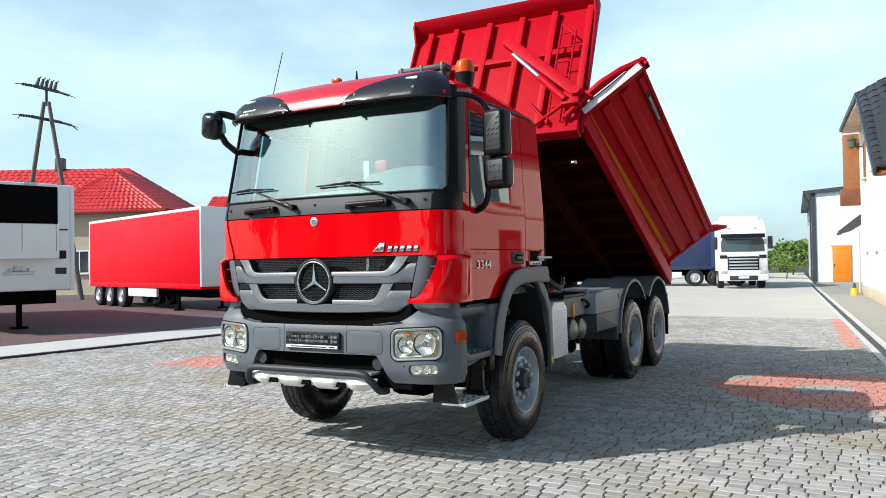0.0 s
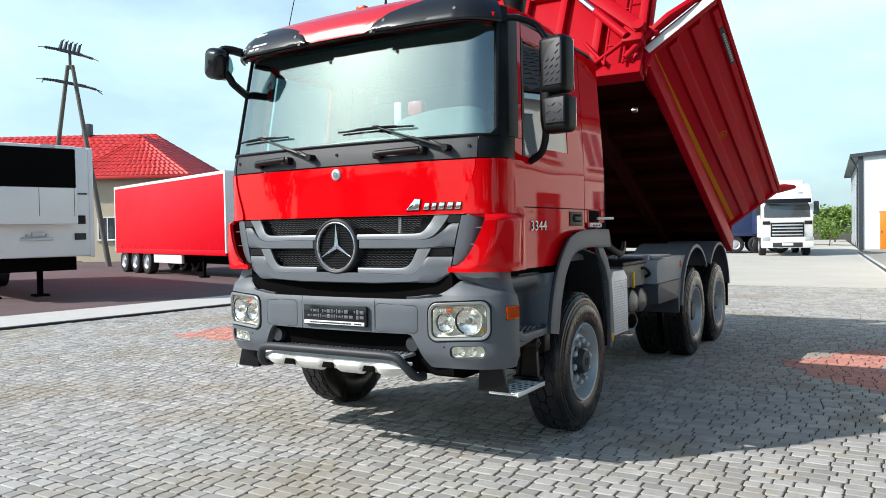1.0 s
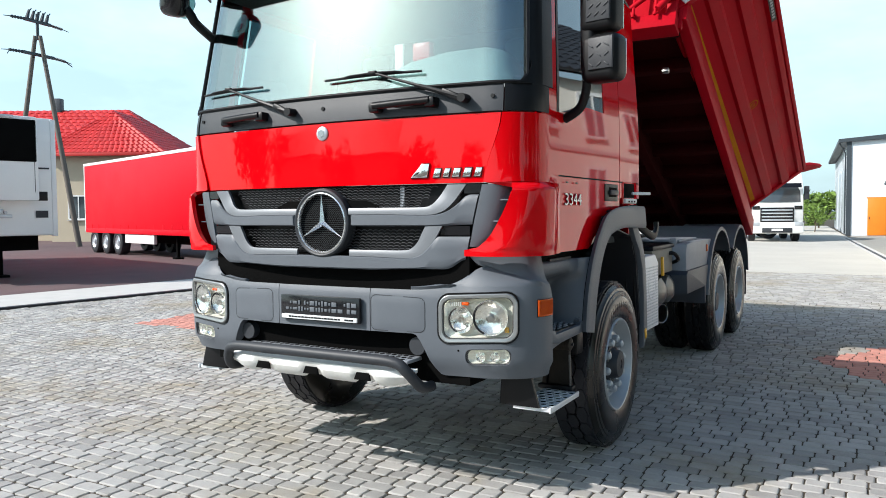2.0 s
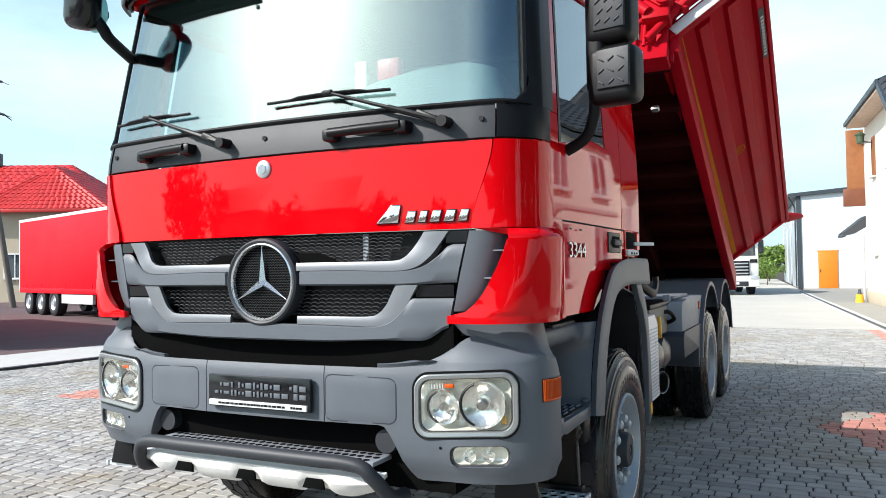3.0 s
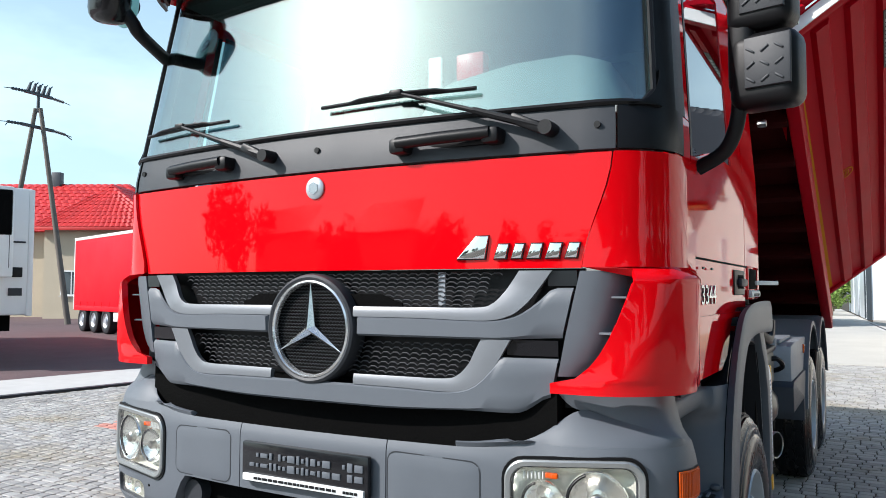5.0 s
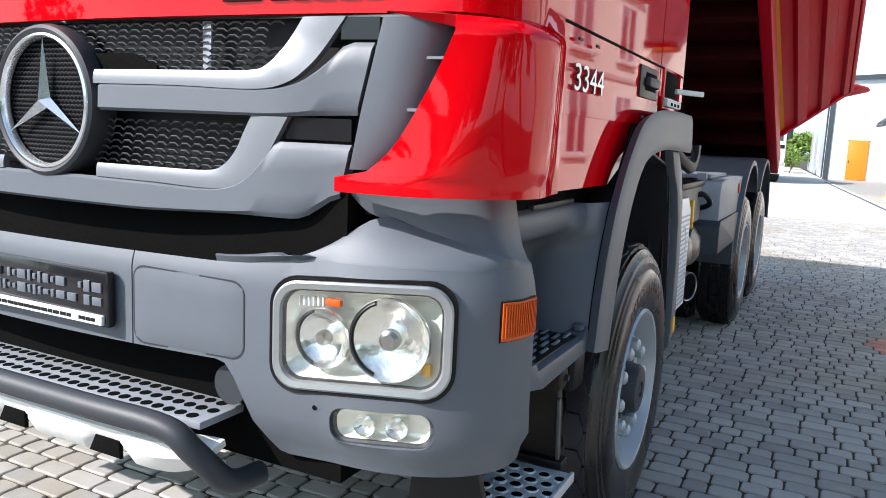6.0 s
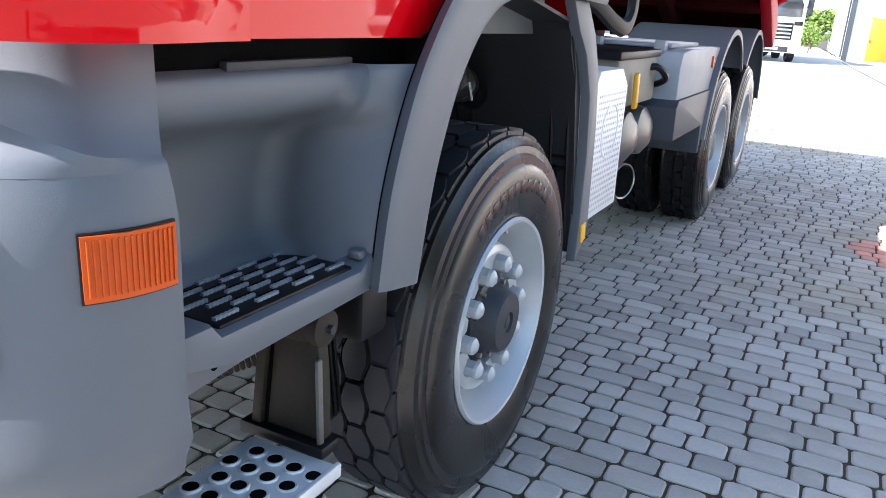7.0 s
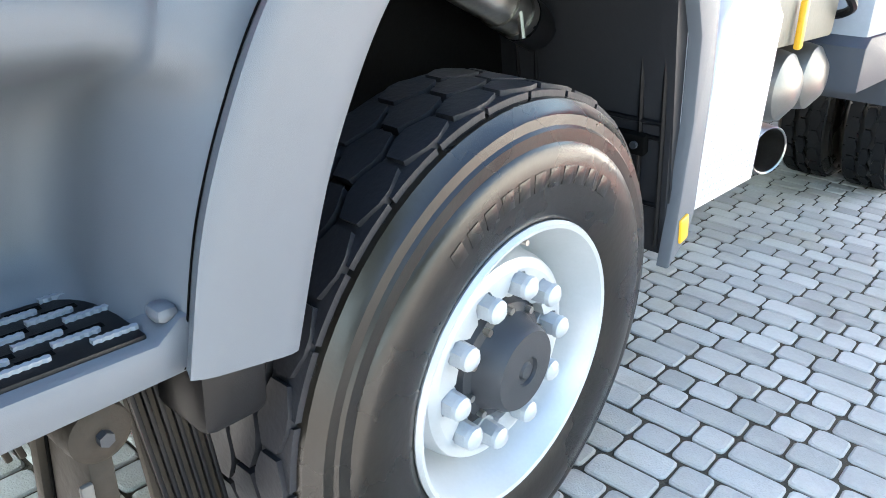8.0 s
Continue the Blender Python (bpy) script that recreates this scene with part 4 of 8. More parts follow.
# bumper
SB = lambda x: s_of_x(BUM, x)
s_end = BUM[0][-1]
bm = bmesh.new()
patch(bm, bumpt, -0.306, 0.351, lambda s: 0.935, 1.172, lambda s, z: -0.018 * smooth(1.13, 1.21, z), 0.06, 12, 14)
part("bumper_middle", bm, GREY, truck, "grey bumper middle panel with plate holder")
for sg in (-1, 1):
    def bside(u0, u1, zlo, zhi, off=0.0, t=0.05, ns=14, nz=8):
        a, b = sorted((sg * u0, sg * u1))
        f = lambda q: (lambda s: q(abs(s))) if callable(q) else q
        return patch(bmesh.new(), bumpt, a, b, f(zlo), f(zhi), (lambda s, z: off(abs(s), z)) if callable(off) else off, t, ns, nz)
    low = lambda s: 0.935 - 0.225 * smooth(0.62, 0.78, s)
    hi = lambda s: 1.172 + 0.03 * smooth(0.6, 0.95, s)
    def rring(w, h, r, n=7):
        out = []
        for cx, cz, a0 in ((w / 2 - r, h / 2 - r, 0), (-w / 2 + r, h / 2 - r, 90), (-w / 2 + r, -h / 2 + r, 180), (w / 2 - r, -h / 2 + r, 270)):
            out += [(cx + r * math.cos(radians(a0 + 90 * k / (n - 1))), cz + r * math.sin(radians(a0 + 90 * k / (n - 1)))) for k in range(n)]
        return out
    hx, hz = s_of_x(BUM, 0.79) + 0.196, 1.032
    fx, fz = s_of_x(BUM, 0.936) + 0.105, 0.829
    P = lambda u, v, o=0.0: bumpt(sg * (hx + u), hz + v + 0.05 * u, o)
    Q = lambda u, v, o=0.0: bumpt(sg * (fx + u), fz + v + 0.04 * u, o)

    def shell(loops_, fn, close_first=False, close_last=True):
        bm = bmesh.new()
        loops = [[bm.verts.new(fn(u, v, o)) for u, v in rring(w, h, r)] for w, h, r, o in loops_]
        for A, B in zip(loops, loops[1:]):
            for k in range(len(A)):
                bm.faces.new((A[k], A[(k + 1) % len(A)], B[(k + 1) % len(A)], B[k]))
        if close_first:
            bm.faces.new(loops[0])
        if close_last:
            bm.faces.new(loops[-1])
        return bm
    wbm = bside(0.355 if sg > 0 else 0.31, s_end, low, hi, lambda s, z: -0.018 * smooth(1.13, 1.21, z) - 0.03 * smooth(0.79, 0.72, z), 0.05, 44, 14)
    wbm = carve(wbm, shell(((0.445, 0.274, 0.066, -0.09), (0.445, 0.274, 0.066, 0.09)), P, True))
    wbm = carve(wbm, shell(((0.250, 0.086, 0.036, -0.09), (0.250, 0.086, 0.036, 0.09)), Q, True))
    wing = part("bumper_wing", wbm, GREY, truck, "grey moulded bumper wing")
    RP = lambda u, v, o=0.0: bumpt(sg * (0.525 + u), 1.038 + v - 0.03 * u * (v > 0), o)
    part("panel_groove", shell(((0.336, 0.196, 0.036, -0.02), (0.336, 0.196, 0.036, 0.0012), (0.328, 0.188, 0.033, 0.0012), (0.326, 0.186, 0.032, -0.02)), RP, False, False), GREYD, wing)
    bm = bmesh.new()
    rows = [[RP(u * 0.1635, v * 0.093 * (1 - 0.12 * max(0.0, abs(u) - 0.8) / 0.2), 0.005 - 0.004 * max(abs(u), abs(v)) ** 8) for v in lin(-1, 1, 9)] for u in lin(-1, 1, 13)]
    skin(bm, rows if sg > 0 else rows[::-1], 0.012)
    part("recess_panel", bm, GREY, wing)
    # shoulder: a slope up to a crease, and a neck from the crease to the cab
    crease = curve_pts([(0.66, -0.01, 1.172), (0.79, 0.035, 1.195), (0.885, 0.075, 1.235), (0.979, 0.135, 1.299), (1.085, 0.165, 1.275), (1.18, 0.19, 1.250), (1.258, 0.225, 1.226), (1.266, 0.275, 1.216), (1.266, 0.335, 1.212)], 5)
    ends = curve_pts([(SB(0.60), 0, 0), (SB(0.74), 0, 0), (SB(0.85), 0, 0), (SB(0.96), 0, 0), (SB(1.08), 0, 0), (SB(1.18), 0, 0), (s_of_y(BUM, 0.215), 0, 0), (s_of_y(BUM, 0.27), 0, 0), (s_end, 0, 0)], 5)
    rows = []
    for k, (c, e) in enumerate(zip(crease, ends)):
        a = bumpt(sg * e.x, hi(e.x) - 0.004, -0.016)
        c = a.lerp(Vector((sg * c.x, c.y, c.z)), 0.12 + 0.88 * smooth(0, 12, k))
        up = min(0.022, 0.12 * (c - a).length)
        rows.append([a] + [a.lerp(c, k) + Vector((0, 0, up * math.sin(math.pi * k**0.7))) for k in (0.12, 0.3, 0.5, 0.75)] + [c])
    bm = bmesh.new()
    skin(bm, rows if sg > 0 else rows[::-1], 0.02)
    part("bumper_shoulder", bm, GREY, truck, "sloping grey bumper shoulder with a sharp crease")
    neck = curve_pts([(0.914, 0.096, 0), (0.99, 0.135, 0), (1.09, 0.185, 0), (1.17, 0.24, 0), (1.203, 0.305, 0), (1.205, 0.385, 0)], 5)
    foot = crease[15:]
    bm = bmesh.new()
    rows = []
    for f, n in zip(foot, neck):
        f, n = Vector((sg * f.x, f.y, f.z)), Vector((sg * n.x, n.y, 1.362))
        rows.append([Vector((f.x + (n.x - f.x) * k**0.6, f.y + (n.y - f.y) * k**0.6, f.z + (n.z - f.z) * k)) for k in lin(0, 1, 7)])
    skin(bm, rows if sg > 0 else rows[::-1], 0.015)
    part("bumper_neck", bm, GREY, truck, "smooth grey neck between bumper and cab")
    part("neck_side", cuboid(*sorted((sg * 1.03, sg * 1.203)), 0.34, 0.388, 1.20, 1.36, 0.006), GREY, truck)
    # headlamp: black gap, silver-grey surround, bright bed, two bowls
    hl = part("headlamp", shell(((0.430, 0.257, 0.062, -0.01), (0.428, 0.255, 0.062, 0.009), (0.418, 0.245, 0.059, 0.013), (0.392, 0.219, 0.051, 0.010), (0.385, 0.211, 0.048, -0.002), (0.380, 0.206, 0.046, -0.05)), P, False, False), LAMPGREY, truck, "clear headlamp in a silver-grey surround")
    part("lamp_gasket", shell(((0.450, 0.277, 0.069, 0.0), (0.448, 0.275, 0.069, 0.005), (0.433, 0.260, 0.065, 0.003), (0.430, 0.257, 0.062, -0.02)), P, False, False), BLACK, hl)
    part("lamp_bed", shell(((0.383, 0.209, 0.046, -0.012), (0.352, 0.180, 0.038, -0.034), (0.300, 0.134, 0.034, -0.044)), P), BED, hl)
    part("inner_seal", shell(((0.389, 0.215, 0.048, -0.001), (0.383, 0.209, 0.046, 0.0005), (0.380, 0.206, 0.046, -0.012)), P, False, False), GREYD, hl)
    for u, v, R in ((-0.098, -0.008, 0.070), (0.070, 0.000, 0.094)):
        c = P(u, v, 0.0)
        x, yy, nx, ny = on_plan(BUM, sg * (hx + u * 0.5))
        rot = Vector((nx, ny, 0)).to_track_quat("Z", "Y").to_matrix().to_4x4()
        bm = bmesh.new()
        lathe(bm, [(R + 0.003, -0.016), (R, -0.008), (R * 0.88, -0.022), (R * 0.55, -0.040), (R * 0.28, -0.044), (R * 0.24, -0.026), (0.0, -0.022)], Matrix.Translation(c) @ rot, 32, False, (False, False))
        bowl = part("reflector", bm, BOWL, hl)
        # a black arc drawn in for the shade on one side of the bowl
        bm = bmesh.new()
        arc = [(Matrix.Translation(c) @ rot) @ Vector((R * 0.93 * math.cos(q) , R * 0.93 * math.sin(q), -0.012)) for q in lin(radians(112), radians(248), 16)]
        sweep(bm, arc, 0.0045, 6)
        part("reflector_shade", bm, BLACK, bowl)
        part("bulb_cap", lathe(bmesh.new(), [(R * 0.26, -0.03), (R * 0.25, -0.012), (R * 0.16, -0.004), (0.0, -0.003)], Matrix.Translation(c) @ rot, 18), STEEL, bowl)
    part("indicator_bulb", box(bmesh.new(), P(-0.070, 0.078, -0.014), (0.042, 0.016, 0.018), 0.005), ORANGE, hl, "small orange indicator bulb")
    for k in range(6):
        part("lens_rib", box(bmesh.new(), P(-0.155 + 0.012 * k, 0.078, -0.014), (0.004, 0.010, 0.022), 0.001), PALE, hl)
    part("yellow_tint", box(bmesh.new(), P(0.160, -0.066, -0.018), (0.022, 0.010, 0.030), 0.004), YELLOW, hl, "yellow inner corner")
    part("bed_cap", rod(bmesh.new(), P(-0.012, -0.055, -0.03), P(-0.012, -0.055, -0.012), 0.016, 0.012, 3), STEEL, hl)
    bm = bmesh.new()
    bm.faces.new([bm.verts.new(P(u, v, 0.003)) for u, v in rring(0.387, 0.213, 0.048)])
    bmesh.ops.solidify(bm, geom=bm.faces[:], thickness=0.004)
    part("lens", bm, LENS, hl).visible_shadow = False
    # fog lamp in a rounded pocket
    fl = part("fog_lamp", shell(((0.251, 0.089, 0.037, 0.0), (0.247, 0.084, 0.037, -0.012), (0.236, 0.073, 0.031, -0.016), (0.227, 0.066, 0.029, -0.045)), Q, False, False), GREYD, truck, "narrow clear fog lamp")
    part("fog_bed", shell(((0.234, 0.071, 0.030, -0.020), (0.210, 0.056, 0.022, -0.034), (0.180, 0.038, 0.016, -0.040)), Q), BED, fl)
    for u in (-0.045, 0.035):
        x, yy, nx, ny = on_plan(BUM, sg * (fx + u))
        rot = Vector((nx, ny, 0)).to_track_quat("Z", "Y").to_matrix().to_4x4()
        bm = bmesh.new()
        lathe(bm, [(0.027, -0.020), (0.022, -0.028), (0.009, -0.036), (0.006, -0.026), (0.0, -0.025)], Matrix.Translation(Q(u, 0, 0.0)) @ rot, 20, False, (False, False))
        part("fog_reflector", bm, BOWL, fl)
    bm = bmesh.new()
    bm.faces.new([bm.verts.new(Q(u, v, -0.012)) for u, v in rring(0.244, 0.081, 0.034)])
    bmesh.ops.solidify(bm, geom=bm.faces[:], thickness=0.003)
    part("fog_lens", bm, LENS, fl).visible_shadow = False
    c = Q(-0.163, 0.034, 0.001)
    part("bumper_hole", rod(bmesh.new(), c, c + Vector((0, 0.006, 0)), 0.006, n=10), DARK, wing)
    # orange marker, tucked at the wing's end
    mk = s_of_y(BUM, 0.262)
    bm = patch(bmesh.new(), bumpt, *sorted((sg * (mk - 0.065), sg * (mk + 0.06))), 1.040, 1.128, 0.007, 0.03, 8, 3)
    part("marker_gasket", patch(bmesh.new(), bumpt, *sorted((sg * (mk - 0.068), sg * (mk + 0.063))), 1.037, 1.131, 0.003, 0.03, 8, 3), BLACK, truck)
    mo = part("side_marker", bm, ORANGE, truck, "ribbed orange side marker lamp")
    bm = bmesh.new()
    for k in range(16):
        u = mk - 0.058 + 0.0075 * k
        sweep(bm, [bumpt(sg * u, z, 0.008) for z in (1.048, 1.123)], 0.0018, 5)
    part("marker_ribs", bm, ORANGE, mo)
    # tow eye pocket and socket beside the opening
    bm = bmesh.new()
    rod(bm, (sg * 0.62, 0.04, 0.86), (sg * 0.62, 0.18, 0.86), 0.05, n=24)
    part("round_cheek", bm, GREYD, truck)
    bm = bmesh.new()
    box(bm, (sg * 0.66, 0.14, 1.185), (0.22, 0.04, 0.07), 0.012)
    rod(bm, (sg * 0.66, 0.125, 1.195), (sg * 0.66, 0.11, 1.195), 0.014, n=10)
    part("flap_bracket", bm, BLACK, truck)

# plate holder
bm = box(bmesh.new(), (0.018, -0.04, 1.043), (0.57, 0.024, 0.145), 0.006)
ph = part("plate_holder", bm, GLOSSBLACK, truck, "empty black plate holder with moulded ribs")
prng = random.Random(7)
xx = -0.225
while xx < 0.25:
    w = prng.choice((0.012, 0.022, 0.034))
    for zz, h in ((1.072, 0.03), (1.036, 0.026)):
        if prng.random() < 0.85:
            part("holder_rib", box(bmesh.new(), (xx + w / 2, -0.054, zz), (w, 0.006, h * prng.choice((0.5, 0.8, 1))), 0.001), GREY, ph)
    xx += w + 0.009
part("holder_lip", box(bmesh.new(), (0.018, -0.056, 0.990), (0.545, 0.012, 0.026), 0.003), PALE, ph, "white strip with unreadable print")
xx = -0.2
while xx < 0.26:
    w = prng.uniform(0.010, 0.03)
    if prng.random() < 0.85:
        part("print_bar", box(bmesh.new(), (xx + w / 2, -0.0628, 0.990), (w * 0.8, 0.002, 0.009)), BLACK, ph)
    xx += w

# lower step, tube bar, pale guard
part("front_step", cuboid(-0.60, 0.62, -0.06, 0.10, 0.775, 0.795, 0.004), FRAME, truck, "grey perforated metal front step")
bm = rod(bmesh.new(), (0, 0, 0), (0, 0, 0.0025), 0.0155, 0.015, 10)
finish(bm)
stud = bpy.data.meshes.new("step_perforation")
bm.to_mesh(stud), bm.free(), stud.materials.append(DARK)
for k in range(30):
    for j in range(3):
        part("step_perforation", stud, None, truck, "", pose(-0.56 + k * 0.039 + 0.019 * (j % 2), -0.035 + 0.05 * j, 0.794))
bm = bmesh.new()
bar = curve_pts([(-0.70, 0.060, 0.645), (-0.69, -0.040, 0.66), (-0.645, -0.105, 0.745), (-0.57, -0.125, 0.795), (-0.3, -0.140, 0.803), (0.3, -0.140, 0.803), (0.57, -0.125, 0.795), (0.645, -0.105, 0.745), (0.69, -0.040, 0.66), (0.70, 0.060, 0.645)], 6)
sweep(bm, bar, 0.030, 14)
part("front_tube_bar", bm, GREYD, truck, "dark grey tubular bar below the bumper")
bm = bmesh.new()
g = []
for x in lin(-0.66, 0.66, 53):
    dip = 0.0
    for c in (-0.36, 0.0, 0.36):
        dip = max(dip, 1 - smooth(0.05, 0.085, abs(x - c)))
    e = smooth(0.5, 0.66, abs(x))
    g.append([(x, -0.13 + 0.05 * e, 0.715 - 0.01 * e), (x, -0.175 + 0.05 * e, 0.70 - 0.01 * e), (x, -0.185 + 0.05 * e + 0.02 * dip, 0.665), (x, -0.165 + 0.05 * e + 0.025 * dip, 0.625 + 0.02 * dip + 0.02 * e), (x, -0.12 + 0.04 * e, 0.60 + 0.02 * dip + 0.03 * e)])
g = [[(p[0], p[1] + 0.06, p[2] + 0.045) for p in r[::-1]] for r in g]
skin(bm, g, 0.02)
gd = part("underrun_guard", bm, mat("pale_guard_paint", (0.78, 0.77, 0.74), 0.5, 0.1, 0.1, 4.0, 0.1, 60, spots=0.2), truck, "pale worn underrun guard with three slots")
for c in (-0.36, 0.0, 0.36):
    bm = bmesh.new()
    slab(bm, [(-0.055, -0.02), (0.055, -0.02), (0.042, 0.022), (-0.042, 0.022)], 0, 0.012, Matrix.Translation((c, -0.102, 0.693)) @ pose(0, 0, 0, 78, 0, 0), 0.003)
    part("slot", bm, DARK, gd)

# hollow behind bumper and grille, its shade put into near-black blocks; engine, axle
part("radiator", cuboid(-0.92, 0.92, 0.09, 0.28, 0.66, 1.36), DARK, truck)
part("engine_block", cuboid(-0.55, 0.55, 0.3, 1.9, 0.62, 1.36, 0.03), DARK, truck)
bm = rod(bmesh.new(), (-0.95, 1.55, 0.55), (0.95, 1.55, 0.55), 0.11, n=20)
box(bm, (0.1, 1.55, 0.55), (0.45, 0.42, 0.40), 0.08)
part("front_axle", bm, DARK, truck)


# front wings, steps and wheel housings
XUP = Matrix(((0, 0, 1, 0), (1, 0, 0, 0), (0, 1, 0, 0), (0, 0, 0, 1)))
WY, WZ, WR = 1.55, 0.555, 0.562
for sg in (-1, 1):
    mm = XUP if sg > 0 else Matrix.Diagonal((-1, 1, 1, 1)) @ XUP
    inner = curve_pts([(0.967, 0.852, 0), (1.022, 1.07, 0), (1.090, 1.228, 0), (1.160, 1.332, 0), (1.245, 1.410, 0), (1.360, 1.460, 0), (1.60, 1.488, 0), (1.86, 1.485, 0), (2.165, 1.475, 0)], 8)
    outer = curve_pts([(0.832, 0.873, 0), (0.866, 1.06, 0), (0.936, 1.236, 0), (1.012, 1.352, 0), (1.108, 1.455, 0), (1.245, 1.553, 0), (1.45, 1.598, 0), (1.78, 1.612, 0), (2.118, 1.610, 0)], 8)
    bm = bmesh.new()
    g = []
    for a, b in zip(inner, outer):
        row = []
        for k in (0, 0.03, 0.08, 0.15, 0.4, 0.65, 0.85, 0.93, 0.97, 1.0):
            xo = 1.289 - 0.005 * max(0.0, (k - 0.85) / 0.15) ** 2 - 0.005 * max(0.0, (0.15 - k) / 0.15) ** 2
            q = a.lerp(b, k)
            row.append((sg * xo, q.x, q.y))
        g.append(row)
    skin(bm, g if sg < 0 else g[::-1], 0.03)
    part("wheel_arch", bm, GREY, truck, "grey plastic wheel arch")
    part("arch_end", cuboid(*sorted((sg * 1.0, sg * 1.262)), 2.04, 2.125, 1.49, 1.60, 0.02), GREY, truck)
    bm = bmesh.new()
    slab(bm, [(1.92, 1.47), (2.06, 1.47), (2.17, 1.37), (2.255, 1.24), (2.30, 1.05), (2.335, 0.70), (2.32, 0.62), (2.225, 0.556), (2.232, 0.70), (2.225, 0.95), (2.185, 1.16), (2.10, 1.30), (2.0, 1.38)], 1.25, 1.285, mm, 0.006)
    fl = part("mud_flap", bm, GREY, truck, "grey rear edge of the front wheel housing")
    part("flap_reflector", box(bmesh.new(), (sg * 1.287, 2.272, 0.66), (0.012, 0.045, 0.075), 0.006, Euler((radians(15), 0, 0)).to_matrix()), YELLOW, fl, "small orange reflector")
    bm = bmesh.new()
    sweep(bm, [(sg * 1.2835, q.x - 0.002, q.y + 0.001) for q in outer[:46]], 0.0016, 6)
    part("arch_seam", bm, DARK, truck)
    # dark housing above the wheel
    bm = bmesh.new()
    rows = []
    for q in inner[:46] + [Vector((2.0, 1.40, 0)), Vector((2.09, 1.25, 0)), Vector((2.20, 0.85, 0)), Vector((2.26, 0.62, 0))]:
        rows.append([(sg * 0.78, q.x, q.y), (sg * 1.0, q.x, q.y), (sg * 1.255, q.x, q.y)])
    skin(bm, rows, 0.01)
    part("wheel_housing", bm, HOUSING, truck)
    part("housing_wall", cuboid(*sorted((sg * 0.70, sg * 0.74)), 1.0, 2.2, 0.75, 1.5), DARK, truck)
    bm = bmesh.new()
    slab(bm, [(2.0, 1.42), (2.10, 1.30), (2.17, 1.22), (2.29, 0.60), (2.25, 0.58), (2.12, 1.20), (2.03, 1.32)], 0.72, 1.25, mm)
    bp = part("housing_back", bm, HOUSING, truck, "dark moulded back of the wheel housing")
    back_y = lambda z: 2.12 + 0.21 * (1.2 - z) - 0.003
    for x in (0.80, 0.86, 1.17, 1.23):
        part("housing_rib", rod(bmesh.new(), (sg * x, back_y(1.19), 1.19), (sg * x, back_y(0.60), 0.60), 0.007, n=6), BLACK, bp)
    for z in (1.17, 0.945, 0.905, 0.72):
        part("housing_rib", rod(bmesh.new(), (sg * 0.80, back_y(z), z), (sg * 1.23, back_y(z), z), 0.007, n=6), BLACK, bp)
    lt = part("latch", box(bmesh.new(), (sg * 1.14, 2.172, 0.885), (0.11, 0.03, 0.055), 0.006, Euler((radians(12), 0, 0)).to_matrix()), DARK, bp)
    for k in (-0.03, 0.03):
        part("latch_bolt", rod(bmesh.new(), (sg * (1.14 + k), 2.160, 0.885), (sg * (1.14 + k), 2.146, 0.883), 0.010, n=8), GREYD, lt)
    # moulded recess: back wall, rounded ledge over it, and a cheek that turns out to the wheel arch
    XW = ((0.900, 1.115), (0.925, 1.100), (0.945, 1.068), (0.965, 1.050), (0.99, 1.043), (1.06, 1.040), (1.12, 1.042), (1.155, 1.048), (1.178, 1.066), (1.196, 1.100), (1.212, 1.145), (1.226, 1.182), (1.238, 1.202), (1.252, 1.211), (1.275, 1.213), (1.296, 1.211), (1.305, 1.203), (1.311, 1.188))
    rows = []
    for z, xw in XW:
        yf = 0.800 + 0.19 * (z - 0.958)
        yo = float(np.interp(z, (0.873, 1.06, 1.236, 1.352), (0.832, 0.866, 0.936, 1.012))) - 0.001
        reach = min(0.07, 0.55 * (1.276 - xw))
        row = [(sg * xw, yy, z) for yy in lin(0.36, yf - 0.06, 5)]
        for a in (15, 30, 45, 60, 75):
            row.append((sg * (xw + reach * (1 - math.cos(radians(a)))), yf - 0.06 + 0.06 * math.sin(radians(a)), z))
        x1, y1 = xw + reach, yf
        row += [(sg * (x1 + (1.284 - x1) * k), y1 + (yo - y1) * k**1.4, z) for k in lin(0, 1, 8)]
        rows.append(row)
    bm = bmesh.new()
    skin(bm, rows if sg < 0 else rows[::-1], 0.012)
    part("step_recess", bm, GREY, truck, "grey moulded step recess with a rounded ledge")
    part("ledge_slot", cuboid(*sorted((sg * 1.0, sg * 1.186)), 0.388, 1.10, 1.305, 1.372, 0.006), DARK, truck)
    part("ledge_strip", cuboid(*sorted((sg * 1.10, sg * 1.202)), 0.53, 0.875, 1.305, 1.322, 0.004), GREYD, truck, "thin dark cover strip on the ledge")
    bm = bmesh.new()
    slab(bm, [(0.335, 0.885), (0.335, 0.945), (0.40, 0.945), (0.42, 0.92), (0.80, 0.92), (0.83, 0.945), (0.855, 0.945), (0.855, 0.868), (0.46, 0.858)], 0.98, 1.285, mm, 0.01)
    st = part("step_tray", bm, GREY, truck, "grey entry step tray")
    part("tray_knob", box(bmesh.new(), (sg * 1.258, 0.822, 0.946), (0.036, 0.030, 0.022), 0.010), GREY, st)
    part("tray_skirt", slab(bmesh.new(), [(0.36, 0.87), (0.36, 0.80), (0.52, 0.815), (0.735, 0.84), (0.745, 0.87)], 1.20, 1.222, mm, 0.004), GREY, st)
    for yy, zz in ((0.46, 0.835), (0.600, 0.855), (0.632, 0.858)):
        part("tray_hole", rod(bmesh.new(), (sg * 1.2225, yy, zz), (sg * 1.2235, yy, zz), 0.008, n=10), DARK, st)
    part("step_mat", cuboid(*sorted((sg * 1.085, sg * 1.262)), 0.435, 0.80, 0.914, 0.926, 0.004), BLACK, st, "black studded step mat")
